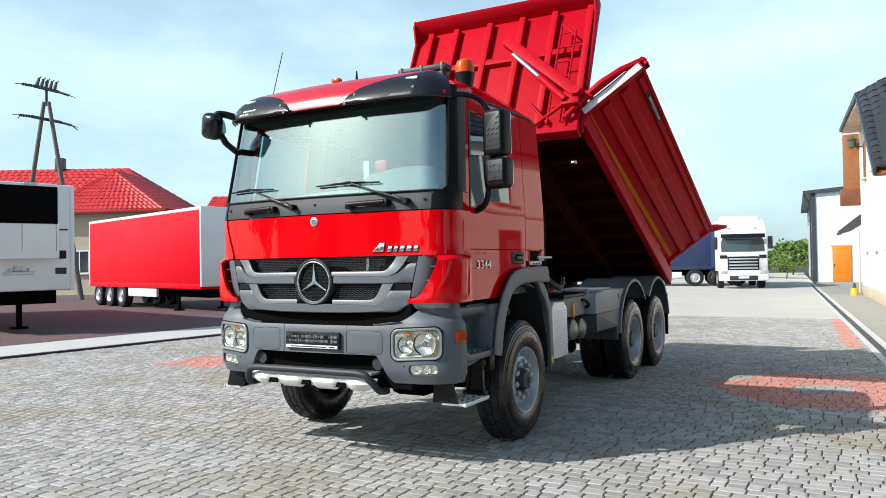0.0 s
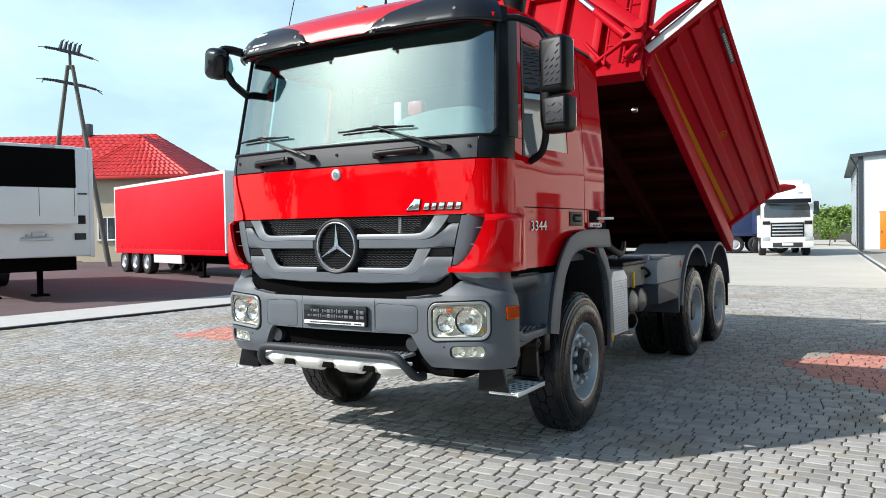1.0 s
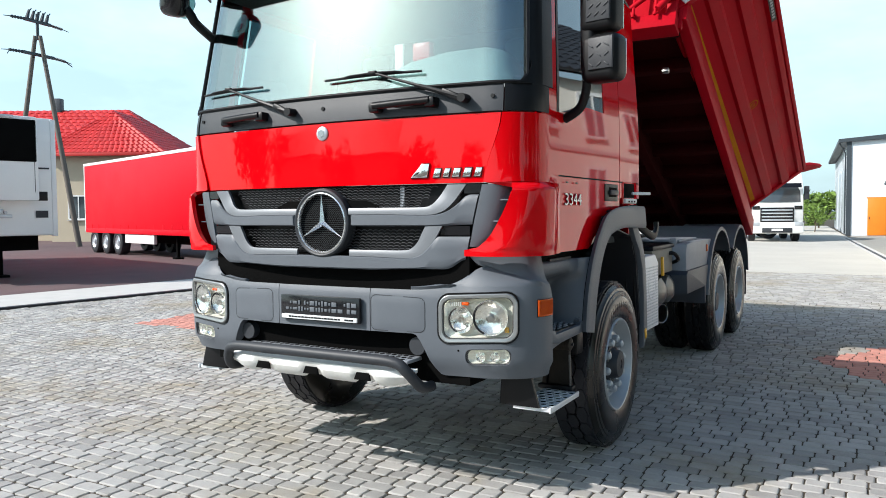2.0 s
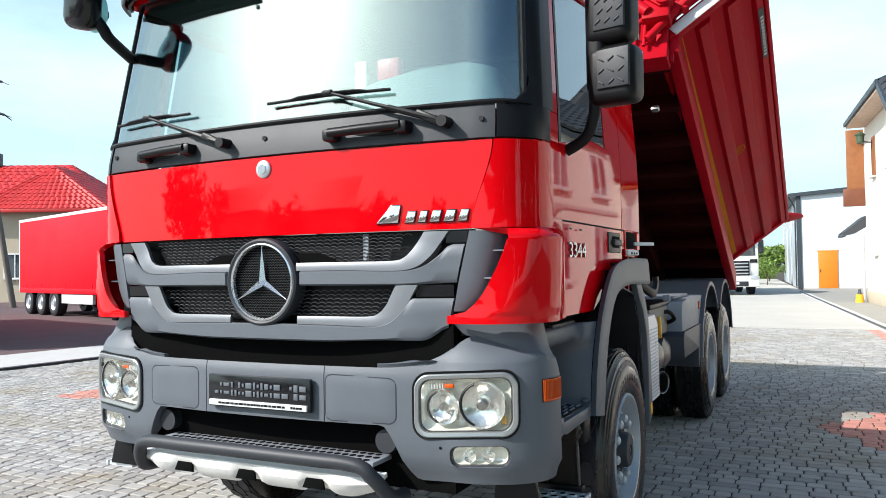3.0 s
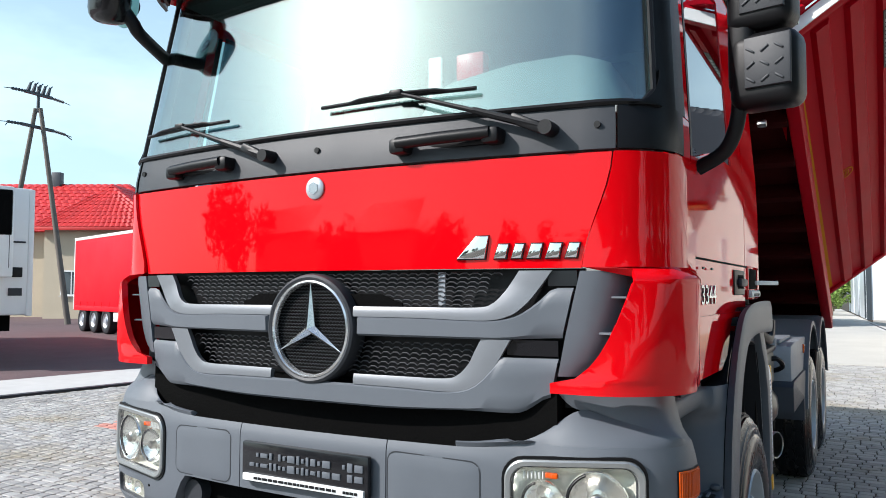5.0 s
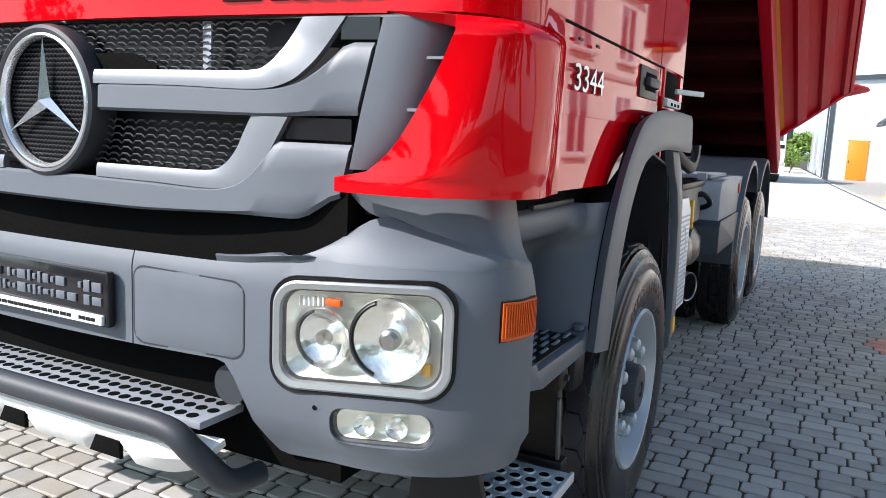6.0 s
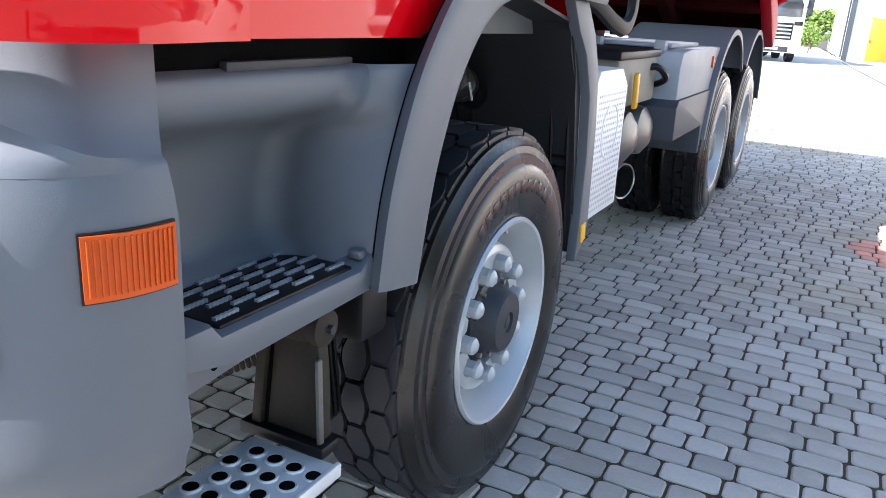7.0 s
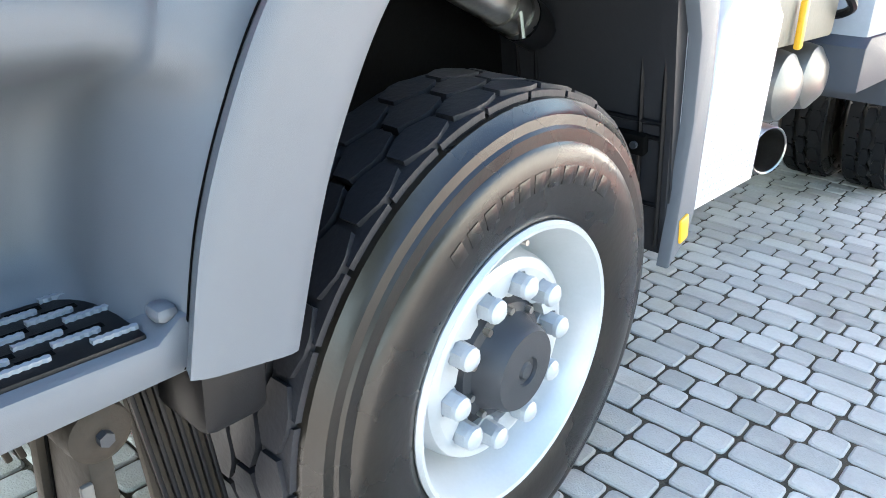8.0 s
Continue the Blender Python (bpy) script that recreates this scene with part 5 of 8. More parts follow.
    teeth = [(-0.0275 + 0.005 * q, 0.0026 if q % 2 else 0.0046) for q in range(12)]
    bm = slab(bmesh.new(), [(u, -v) for u, v in teeth] + [(u, v) for u, v in teeth[::-1]], 0.0, 0.006)
    finish(bm)
    tooth = bpy.data.meshes.new("tread_bar")
    bm.to_mesh(tooth), bm.free(), tooth.materials.append(FRAME)
    for j in range(7):
        for k in range(4):
            yy = 0.472 + 0.100 * k + (0, 0.033, 0.066)[j % 3]
            if yy < 0.775:
                part("tread_bar", tooth, None, st, "", pose(sg * (1.104 + 0.0228 * j), yy, 0.9255, 0, 0, 90))
    for j in range(6):
        yy = 0.522 + (0, 0.033, 0.066)[j % 3]
        for k in range(3):
            if yy + 0.1 * k < 0.775:
                part("mat_hole", cuboid(*sorted((sg * (1.109 + 0.0228 * j), sg * (1.120 + 0.0228 * j))), yy + 0.1 * k - 0.02, yy + 0.1 * k + 0.02, 0.920, 0.9266), DARK, st)
    bm = bmesh.new()
    addbox(bm, *sorted((sg * 1.0, sg * 1.245)), 0.87, 0.98, 0.72, 0.862, 0.02)
    part("wing_foot", bm, BLACK, truck)
    # hanging lower step with its arm
    bm = bmesh.new()
    g = [[(sg * (1.10 + 0.205 * k / 3), 0.25 + 0.43 * j / 5 + 0.02 * k / 3, 0.548 - 0.006 * k / 3) for k in range(4)] for j in range(6)]
    skin(bm, g[::-1] if sg > 0 else g, 0.02)
    ls = part("lower_step", bm, ALU, truck, "perforated aluminium lower step")
    hole = rod(bmesh.new(), (0, 0, 0), (0, 0, 0.005), 0.0155, n=12)
    finish(hole)
    rim_ = lathe(bmesh.new(), [(0.0155, 0.0), (0.0165, 0.006), (0.020, 0.006), (0.022, 0.0)], Matrix(), 14, True)
    finish(rim_)
    rmesh = bpy.data.meshes.new("hole_rim")
    rim_.to_mesh(rmesh), rim_.free(), rmesh.materials.append(ALU)
    hm = bpy.data.meshes.new("step_hole")
    hole.to_mesh(hm), hole.free(), hm.materials.append(DARK)
    for j in range(8):
        for k in range(4):
            hp = pose(sg * (1.125 + 0.047 * k + (0.022 if j % 2 else 0)), 0.28 + 0.052 * j, 0.5455 - 0.002 * k)
            part("step_hole", hm, None, ls, "", hp)
            part("hole_rim", rmesh, None, ls, "", hp)
    part("step_edge", cuboid(*sorted((sg * 1.30, sg * 1.312)), 0.26, 0.705, 0.517, 0.548, 0.003), ALU, ls)
    bm = bmesh.new()
    XZ = Matrix(((sg, 0, 0, 0), (0, 0, -1, 0), (0, 1, 0, 0), (0, 0, 0, 1)))
    slab(bm, [(1.075, 0.55), (1.100, 0.76), (1.125, 0.815), (1.165, 0.835), (1.215, 0.825), (1.243, 0.79), (1.250, 0.72), (1.256, 0.55)], -0.745, -0.715, XZ, 0.008)
    arm = part("step_arm", bm, DUSTY, ls, "dusty black rubber step arm")
    part("arm_edge", box(bmesh.new(), (sg * 1.254, 0.708, 0.655), (0.010, 0.016, 0.20), 0.004, Euler((0, radians(-sg * 2), 0)).to_matrix()), DUSTWORN, arm, "worn grey edge")
    part("arm_rib", box(bmesh.new(), (sg * 1.103, 0.712, 0.66), (0.026, 0.020, 0.22), 0.006, Euler((0, radians(sg * 6), 0)).to_matrix()), DUSTY, arm)
    part("arm_groove", box(bmesh.new(), (sg * 1.122, 0.714, 0.66), (0.007, 0.004, 0.22), 0.001, Euler((0, radians(sg * 6), 0)).to_matrix()), DARK, arm)
    part("arm_foot", cuboid(*sorted((sg * 1.06, sg * 1.275)), 0.690, 0.750, 0.545, 0.572, 0.006), BLACK, arm)
    bm = bmesh.new()
    slab(bm, [(0.26, 0.55), (0.34, 0.80), (0.38, 0.84), (0.42, 0.84), (0.42, 0.80), (0.36, 0.57)], 1.02, 1.06, mm, 0.006)
    arm = part("step_arm", bm, BLACK, ls)
    part("pivot", lathe(bmesh.new(), [(0.040, -0.06), (0.040, 0.0), (0.036, 0.006), (0.036, 0.014), (0.040, 0.016), (0.038, 0.034), (0.028, 0.040), (0.0, 0.040)], pose(sg * 1.215, 0.735, 0.812, 0, 90 * sg, 0), 28), DUSTY, ls, "round black rubber pivot")
    part("pivot_bolt", rod(bmesh.new(), (sg * 1.254, 0.735, 0.812), (sg * 1.266, 0.735, 0.812), 0.010, n=6), GREYD, ls)
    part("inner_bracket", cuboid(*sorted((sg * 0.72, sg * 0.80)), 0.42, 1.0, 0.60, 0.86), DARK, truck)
    bm = bmesh.new()
    slab(bm, [(0.82, 0.82), (0.93, 0.82), (0.965, 0.47), (0.86, 0.45)], 1.105, 1.12, mm, 0.003)
    sp = part("splash_panel", bm, DUSTY, truck, "dusty black ribbed splash panel")
    for k in range(6):
        part("panel_rib", box(bmesh.new(), (sg * 1.123, 0.85 + 0.018 * k, 0.64), (0.012, 0.008, 0.33), 0.002, Euler((radians(9), 0, 0)).to_matrix()), BLACK, sp)
    for k in range(18):
        part("splash_slat", box(bmesh.new(), (sg * 0.99, 0.50 + 0.019 * k, 0.735 - 0.003 * k), (0.010, 0.010, 0.13), 0.003, Euler((radians(14), 0, 0)).to_matrix()), DUSTY, truck)

for sg in (-1, 1):
    bm = bmesh.new()
    slab(bm, [(sg * 1.04, 0.80), (sg * 1.18, 0.80), (sg * 1.25, 0.545), (sg * 1.02, 0.545)], -0.262, -0.24, Matrix(((1, 0, 0, 0), (0, 0, -1, 0), (0, 1, 0, 0), (0, 0, 0, 1))), 0.004)
    part("step_flap", bm, BLACK, truck, "black rubber flap before the lower step")

# door mirror
for sg in (1,):
    mx, my = 1.485, 0.57
    bm = bmesh.new()
    box(bm, (sg * mx, my, 2.745), (0.215, 0.15, 0.39), 0.045, Euler((0, 0, radians(-12 * sg))).to_matrix(), 4)
    mu = part("mirror", bm, BLACK, truck, "large black door mirror with diamond-textured cover")
    bm = bmesh.new()
    box(bm, (sg * (mx + 0.01), my + 0.005, 2.413), (0.225, 0.15, 0.255), 0.045, Euler((0, 0, radians(-12 * sg))).to_matrix(), 4)
    part("wide_mirror", bm, BLACK, mu)
    part("mirror_spine", box(bmesh.new(), (sg * (mx - 0.062), my + 0.012, 2.60), (0.09, 0.12, 0.52), 0.03, Euler((0, 0, radians(-12 * sg))).to_matrix(), 3), BLACK, mu)
    R = pose(sg * mx, my, 0, 0, 0, -12 * sg)
    bm = bmesh.new()
    slab(bm, [(-0.052, -0.16), (0.092, -0.16), (0.096, 0.12), (0.088, 0.148), (0.045, 0.135), (0.0, 0.105), (-0.035, 0.06), (-0.05, 0.0)] if sg > 0 else [(-0.092, -0.16), (0.085, -0.16), (0.085, 0.0), (0.06, 0.06), (0.0, 0.13), (-0.07, 0.15), (-0.095, 0.10)], 0, 0.012, R @ pose(0, -0.073, 2.76, 90, 0, 0), 0.008)
    slab(bm, [(-0.05, -0.085), (0.098, -0.085), (0.10, 0.085), (-0.05, 0.085)], 0, 0.012, R @ pose(0.01, -0.07, 2.43, 90, 0, 0), 0.008)
    cov = part("textured_cover", bm, MIRCOVER, mu, "grey diamond-plate cover")
    for j in range(6):
        for k in range(3):
            u, v = -0.028 + 0.044 * k + (0.012 if j % 2 else 0), -0.125 + 0.045 * j
            if v > 0.03 and u < 0.03 or v > 0.09 and u < 0.05:
                continue
            part("cover_stud", box(bmesh.new(), R @ Vector((u, -0.087, 2.76 + v)), (0.032, 0.006, 0.007), 0.002, (Euler((0, radians(-35 if sg > 0 else 35), radians(-12 * sg)))).to_matrix()), GREYD, cov)
    for j in range(3):
        for k in range(3):
            part("cover_stud", box(bmesh.new(), R @ Vector((-0.018 + 0.046 * k, -0.084, 2.37 + 0.05 * j)), (0.032, 0.006, 0.007), 0.002, (Euler((0, radians(-35 if (j + k) % 2 else 35), radians(-12 * sg)))).to_matrix()), GREYD, cov)
    bm = bmesh.new()
    box(bm, R @ Vector((0, 0.078, 2.745)), (0.18, 0.006, 0.34), 0.002, Euler((0, 0, radians(-12 * sg))).to_matrix())
    box(bm, R @ Vector((0.01 * sg, 0.08, 2.425)), (0.19, 0.006, 0.19), 0.002, Euler((0, 0, radians(-12 * sg))).to_matrix())
    part("mirror_glass", bm, MIRROR, mu)
    bm = bmesh.new()
    sweep(bm, curve_pts([(sg * 1.405, my, 2.33), (sg * 1.39, 0.585, 2.24), (sg * 1.345, 0.61, 2.16), (sg * 1.25, 0.63, 2.11)], 5), 0.019, 12, 0.026)
    part("mirror_arm", bm, BLACK, mu)
    bm = bmesh.new()
    sweep(bm, curve_pts([(sg * 1.41, my, 2.94), (sg * 1.34, 0.54, 3.04), (sg * 1.22, 0.44, 3.08), (sg * 1.12, 0.38, 3.05)], 5), 0.03, 12, 0.022)
    part("mirror_arm", bm, BLACK, mu)
# kerb mirror on the far corner
bm = bmesh.new()
box(bm, (-1.15, -0.01, 2.985), (0.195, 0.145, 0.245), 0.062, Euler((radians(8), radians(14), 0)).to_matrix(), 4)
km = part("front_mirror", bm, GLOSSBLACK, truck, "rounded black front mirror on two arms")
bm = bmesh.new()
sweep(bm, curve_pts([(-1.17, 0.02, 3.06), (-1.13, 0.04, 3.10), (-1.08, 0.08, 3.10), (-1.02, 0.14, 3.08)], 5), 0.046, 10, 0.032)
part("mirror_arm", bm, BLACK, km)
bm = bmesh.new()
q = cabpt(-1.20, 2.74, 0.0)
sweep(bm, curve_pts([(-1.10, 0.03, 2.92), (-1.08, 0.06, 2.87), (-1.08, 0.10, 2.83), q], 5), 0.030, 10)
part("mirror_arm", bm, BLACK, km)
bm = bmesh.new()
lathe(bm, [(0.084, -0.03), (0.092, 0.004), (0.084, 0.010), (0.0, 0.012)], pose(-1.150, 0.066, 2.975, -86, 0, 4) @ Matrix.Diagonal((0.95, 1.18, 1, 1)), 28)
film = part("mirror_film", bm, mat("pale_blue_film", (0.42, 0.93, 0.96), 0.35, 0, 0.05, 3.0), km, "pale blue film on the mirror glass")
part("film_hole", lathe(bmesh.new(), [(0.036, 0.010), (0.038, 0.018), (0.0, 0.020)], pose(-1.105, 0.066, 2.955, -86, 0, 4), 20), GLOSSBLACK, film)

# cab interior
bm = bmesh.new()
skin(bm, [[(x, yy, zz) for yy, zz in ((0.19, 2.245), (0.42, 2.27 + 0.05 * math.cos(x * 2)), (0.58, 2.20), (0.62, 1.95), (0.6, 1.5))] for x in lin(1.10, -1.10, 14)], 0.03)
part("dashboard", bm, INTERIOR, truck, "grey-green dashboard behind the windscreen")
for sx in (-0.62, 0.62):
    bm = bmesh.new()
    box(bm, (sx, 1.25, 1.90), (0.52, 0.52, 0.16), 0.06, None, 3)
    box(bm, (sx, 1.52, 2.28), (0.50, 0.15, 0.72), 0.06, Euler((radians(-8), 0, 0)).to_matrix(), 3)
    box(bm, (sx, 1.55, 2.72), (0.32, 0.12, 0.20), 0.05, None, 3)
    part("seat", bm, INTDARK, truck, "dark grey cab seat with headrest")
    part("seat_base", cuboid(sx - 0.2, sx + 0.2, 1.05, 1.45, 1.44, 1.84, 0.02), INTDARK, truck)
bm = bmesh.new()
lathe(bm, [(0.20 + 0.014 * math.cos(a), 0.014 * math.sin(a)) for a in lin(0, 2 * math.pi * 11 / 12, 12)], pose(0.62, 0.78, 2.24, -50, 0, 0), 32, True)
for k in range(3):
    a = 2 * math.pi * k / 3 + 0.5
    q = pose(0.62, 0.78, 2.24, -50, 0, 0)
    rod(bm, q @ Vector((0, 0, 0)), q @ Vector((0.2 * math.cos(a), 0.2 * math.sin(a), 0)), 0.016, n=8)
part("steering_wheel", bm, BLACK, truck, "black steering wheel")
part("bunk_wall", cuboid(-1.1, 1.1, 2.10, 2.15, 1.45, 3.04), INTERIOR, truck)
part("headliner", cuboid(-1.08, 1.08, 0.35, 2.1, 3.04, 3.07), INTDARK, truck)
bm = bmesh.new()
skin(bm, [[(x, yy, zz) for h in (float(np.interp(x, (0.28, 0.33, 0.42, 0.67, 0.90, 1.0, 1.06), (2.29, 2.42, 2.455, 2.490, 2.490, 2.455, 2.33))),) for yy, zz in ((0.25, 2.255), (0.29, h - 0.06), (0.33, h - 0.012), (0.40, h), (0.52, h - 0.015), (0.60, h - 0.10), (0.62, 2.10))] for x in lin(1.06, 0.28, 24)], 0.02)
part("instrument_hood", bm, mat("grey_green_hood", (0.16, 0.195, 0.185), 0.65, 0, 0.12, 5.0, 0.1, 120), truck, "pale grey-green hood over the instruments")
bm = box(bmesh.new(), (0.475, 0.38, 2.525), (0.12, 0.06, 0.105), 0.012)
bx_ = part("document_box", bm, mat("red_plastic", (0.65, 0.04, 0.05), 0.4, 0, 0.1), truck, "red box on the instrument hood")
part("paper", box(bmesh.new(), (0.315, 0.37, 2.475), (0.06, 0.012, 0.22), 0.004), WHITE, bx_, "white sheet of paper")

# wheels
MESH = {}


def wheel_meshes(deep):
    """Tyre, rim, ring of nuts, hub: axis along x, outer face towards +x, at x = 0."""
    key = "deep" if deep else "front"
    if key in MESH:
        return MESH[key]
    AX = pose(0, 0, 0, 0, 90, 0)
    W = 0.315
    out = {}
    def keep(name, bm, m):
        finish(bm)
        me = bpy.data.meshes.new(name)
        bm.to_mesh(me)
        bm.free()
        me.materials.append(m)
        out[name] = me
    R = WR
    prof = [(0.304, -0.030), (0.312, -0.012), (0.338, 0.0), (0.40, 0.008), (0.445, 0.006), (0.46, 0.0), (0.466, -0.006), (0.49, -0.006), (0.496, -0.012), (0.515, -0.014), (0.522, -0.022), (R - 0.022, -0.034), (R - 0.018, -0.05)]
    prof2 = [(R - 0.018, -W + 0.05), (R - 0.03, -W + 0.03), (0.5, -W + 0.008), (0.40, -W - 0.005), (0.32, -W + 0.01), (0.292, -W + 0.03)]
    bm = bmesh.new()
    lathe(bm, prof + prof2, AX, 72, True)
    keep("tyre", bm, RUBBER_SIDE)
    # tread blocks
    bm = bmesh.new()
    n = 28
    cols = [(-0.088, 0.070, 0.0), (-0.157, 0.068, 0.5), (-0.226, 0.070, 0.0)] if not deep else [(-0.085, 0.06, 0.0), (-0.157, 0.05, 0.5), (-0.23, 0.06, 0.0)]
    def block(pts, r0, r1):
        """pts: (x, angle) outline."""
        lo = [bm.verts.new((x, r0 * math.cos(a), r0 * math.sin(a))) for x, a in pts]
        hi = [bm.verts.new((x * 0.985 - 0.0024, (r1) * math.cos(a), r1 * math.sin(a))) for x, a in pts]
        bm.faces.new(hi)
        for k in range(len(pts)):
            bm.faces.new((lo[k], lo[(k + 1) % len(pts)], hi[(k + 1) % len(pts)], hi[k]))
    st = 2 * math.pi / n
    for k in range(n):
        for cx, w, ph in cols:
            a0 = (k + ph) * st
            h = st * 0.445
            block([(cx - w * 0.28, a0 - h), (cx + w * 0.28, a0 - h), (cx + w * 0.50, a0 - h * 0.25), (cx + w * 0.50, a0 + h * 0.25), (cx + w * 0.28, a0 + h), (cx - w * 0.28, a0 + h), (cx - w * 0.50, a0 + h * 0.25), (cx - w * 0.50, a0 - h * 0.25)], R - 0.02, R)
        for sgn, xa, xb in ((1, -0.044, -0.080), (-1, -W + 0.044, -W + 0.080)):
            a0 = (k + 0.5) * st
            h = st * 0.46
            block([(xa, a0 + h * q) for q in (-1, -0.5, 0, 0.5, 1)] + [(xb + 0.01 * sgn, a0 + h * 0.9), (xb - 0.035 * sgn, a0 + h * 0.3), (xb - 0.035 * sgn, a0 - h * 0.3), (xb + 0.01 * sgn, a0 - h * 0.9)], R - 0.026, R - 0.008)
    keep("tread", bm, RUBBER_SHADED if deep else RUBBER)
    bm = bmesh.new()
    if not deep:
        pr = [(0.305, -0.034), (0.312, -0.008), (0.306, 0.001), (0.297, -0.002), (0.290, -0.022), (0.270, -0.075), (0.250, -0.135), (0.240, -0.145), (0.232, -0.140), (0.228, -0.085), (0.220, -0.062), (0.210, -0.056), (0.200, -0.054)]
        lathe(bm, pr, AX, 80, False, (False, False))
        # scalloped inner edge round the nuts
        N = 160
        rings = []
        for h, dr in ((-0.054, 0.0), (-0.054, 1.0), (-0.085, 1.0)):
            rings.append([])
            for k in range(N):
                a = 2 * math.pi * k / N
                near_nut = abs(((a - 0.14) / (2 * math.pi / 10) + 0.5) % 1 - 0.5)
                rin = 0.150 + 0.042 * (1 - smooth(0.16, 0.34, near_nut))
                rr = 0.200 if dr == 0 else rin
                rings[-1].append(bm.verts.new((h, rr * math.cos(a), rr * math.sin(a))))
        for A, B in zip(rings, rings[1:]):
            for k in range(N):
                bm.faces.new((A[k], A[(k + 1) % N], B[(k + 1) % N], B[k]))
    else:
        pr = [(0.305, -0.034), (0.312, -0.008), (0.306, 0.001), (0.297, -0.002), (0.288, -0.03), (0.270, -0.08), (0.252, -0.15), (0.235, -0.172), (0.20, -0.165), (0.12, -0.172), (0.115, -0.15), (0.0, -0.15)]
        lathe(bm, pr, AX, 64, False, (False, True))
    keep("rim", bm, WHEELSILVER)
    nut_x = -0.080 if not deep else -0.168
    for i in range(1):
        bm = bmesh.new()
        rod(bm, (nut_x, 0, 0), (nut_x + 0.014, 0, 0), 0.033, n=16)
        rod(bm, (nut_x + 0.012, 0, 0), (nut_x + 0.050, 0, 0), 0.029, 0.027, 6)
        lathe(bm, [(0.026, 0.0), (0.024, 0.010), (0.014, 0.018), (0.0, 0.020)], Matrix.Translation((nut_x + 0.050, 0, 0)) @ AX, 12)
        keep("nut", bm, NUTGREY)
    bm = bmesh.new()
    if not deep:
        lathe(bm, [(0.205, -0.10), (0.200, -0.084), (0.150, -0.080), (0.132, -0.070), (0.126, -0.056), (0.108, -0.050), (0.098, -0.034), (0.094, -0.006), (0.086, 0.006), (0.032, 0.010), (0.030, 0.002), (0.020, 0.002), (0.015, 0.008), (0.0, 0.008)], AX, 48)
    else:
        lathe(bm, [(0.14, -0.19), (0.135, -0.12), (0.12, -0.10), (0.11, -0.04), (0.10, -0.03), (0.0, -0.028)], AX, 36)
    keep("hub_cap", bm, GREYD)
    bm = rod(bmesh.new(), (-0.056, 0, 0), (-0.040, 0, 0), 0.008, n=8)
    keep("hub_bolt", bm, STEEL)
    bm = bmesh.new()
    rod(bm, (-0.10, 0, 0.262), (-0.02, 0, 0.272), 0.006, n=8)
    keep("valve", bm, STEEL)
    MESH[key] = out
    return out


def wheel(parent, m, deep, label):
    ms = wheel_meshes(deep)
    w = part("wheel", ms["rim"], None, parent, label, m)
    part("tyre", ms["tyre"], None, w)
    part("tread", ms["tread"], None, w)
    for k in range(10):
        a = math.pi * 2 * k / 10 + 0.14
        part("nut", ms["nut"], None, w, "", pose(0, 0.1675 * math.cos(a), 0.1675 * math.sin(a)))
    part("hub_cap", ms["hub_cap"], None, w)
    if not deep:
        for k in range(10):
            a = math.pi * 2 * (k + 0.5) / 10
            part("hub_bolt", ms["hub_bolt"], None, w, "", pose(0, 0.117 * math.cos(a), 0.117 * math.sin(a)))
        part("valve", ms["valve"], None, w)
    return w


FX = 1.30
for sg in (1, -1):
    w = wheel(truck, pose(sg * FX, WY, WZ, 0, 0, 0 if sg > 0 else 180), False, "front wheel, silver rim with black hub and chunky tyre")
    if sg > 0:
        # maker's raised lettering as plain bars
        for k in range(11):
            a = radians(122 - 6.6 * k - (2 if k > 0 else 0))
            r = 0.405
            c = Vector((0.0080, r * -math.cos(a), r * math.sin(a)))
            wd = 0.032 if k else 0.044
            part("raised_bar", box(bmesh.new(), c, (0.0012, wd, 0.036), 0.0005, Euler((-(a - math.pi / 2), 0, 0)).to_matrix()), RUBBER_SIDE, w)
REAR_Y = (5.58, 6.98)
for yy in REAR_Y:
    for sg in (1, -1):
        wheel(truck, pose(sg * 1.27, yy, WZ, 0, 0, 0 if sg > 0 else 180), True, "rear twin wheel with deep silver rim")
        bm = bmesh.new()
        ms = wheel_meshes(True)
        iw = part("inner_tyre", ms["tyre"], None, truck, "", pose(sg * 0.925, yy, WZ, 0, 0, 0 if sg > 0 else 180))
        part("inner_tread", ms["tread"], None, iw)
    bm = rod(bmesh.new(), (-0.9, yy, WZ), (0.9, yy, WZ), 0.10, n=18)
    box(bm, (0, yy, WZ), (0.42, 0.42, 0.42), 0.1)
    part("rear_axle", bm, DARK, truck)

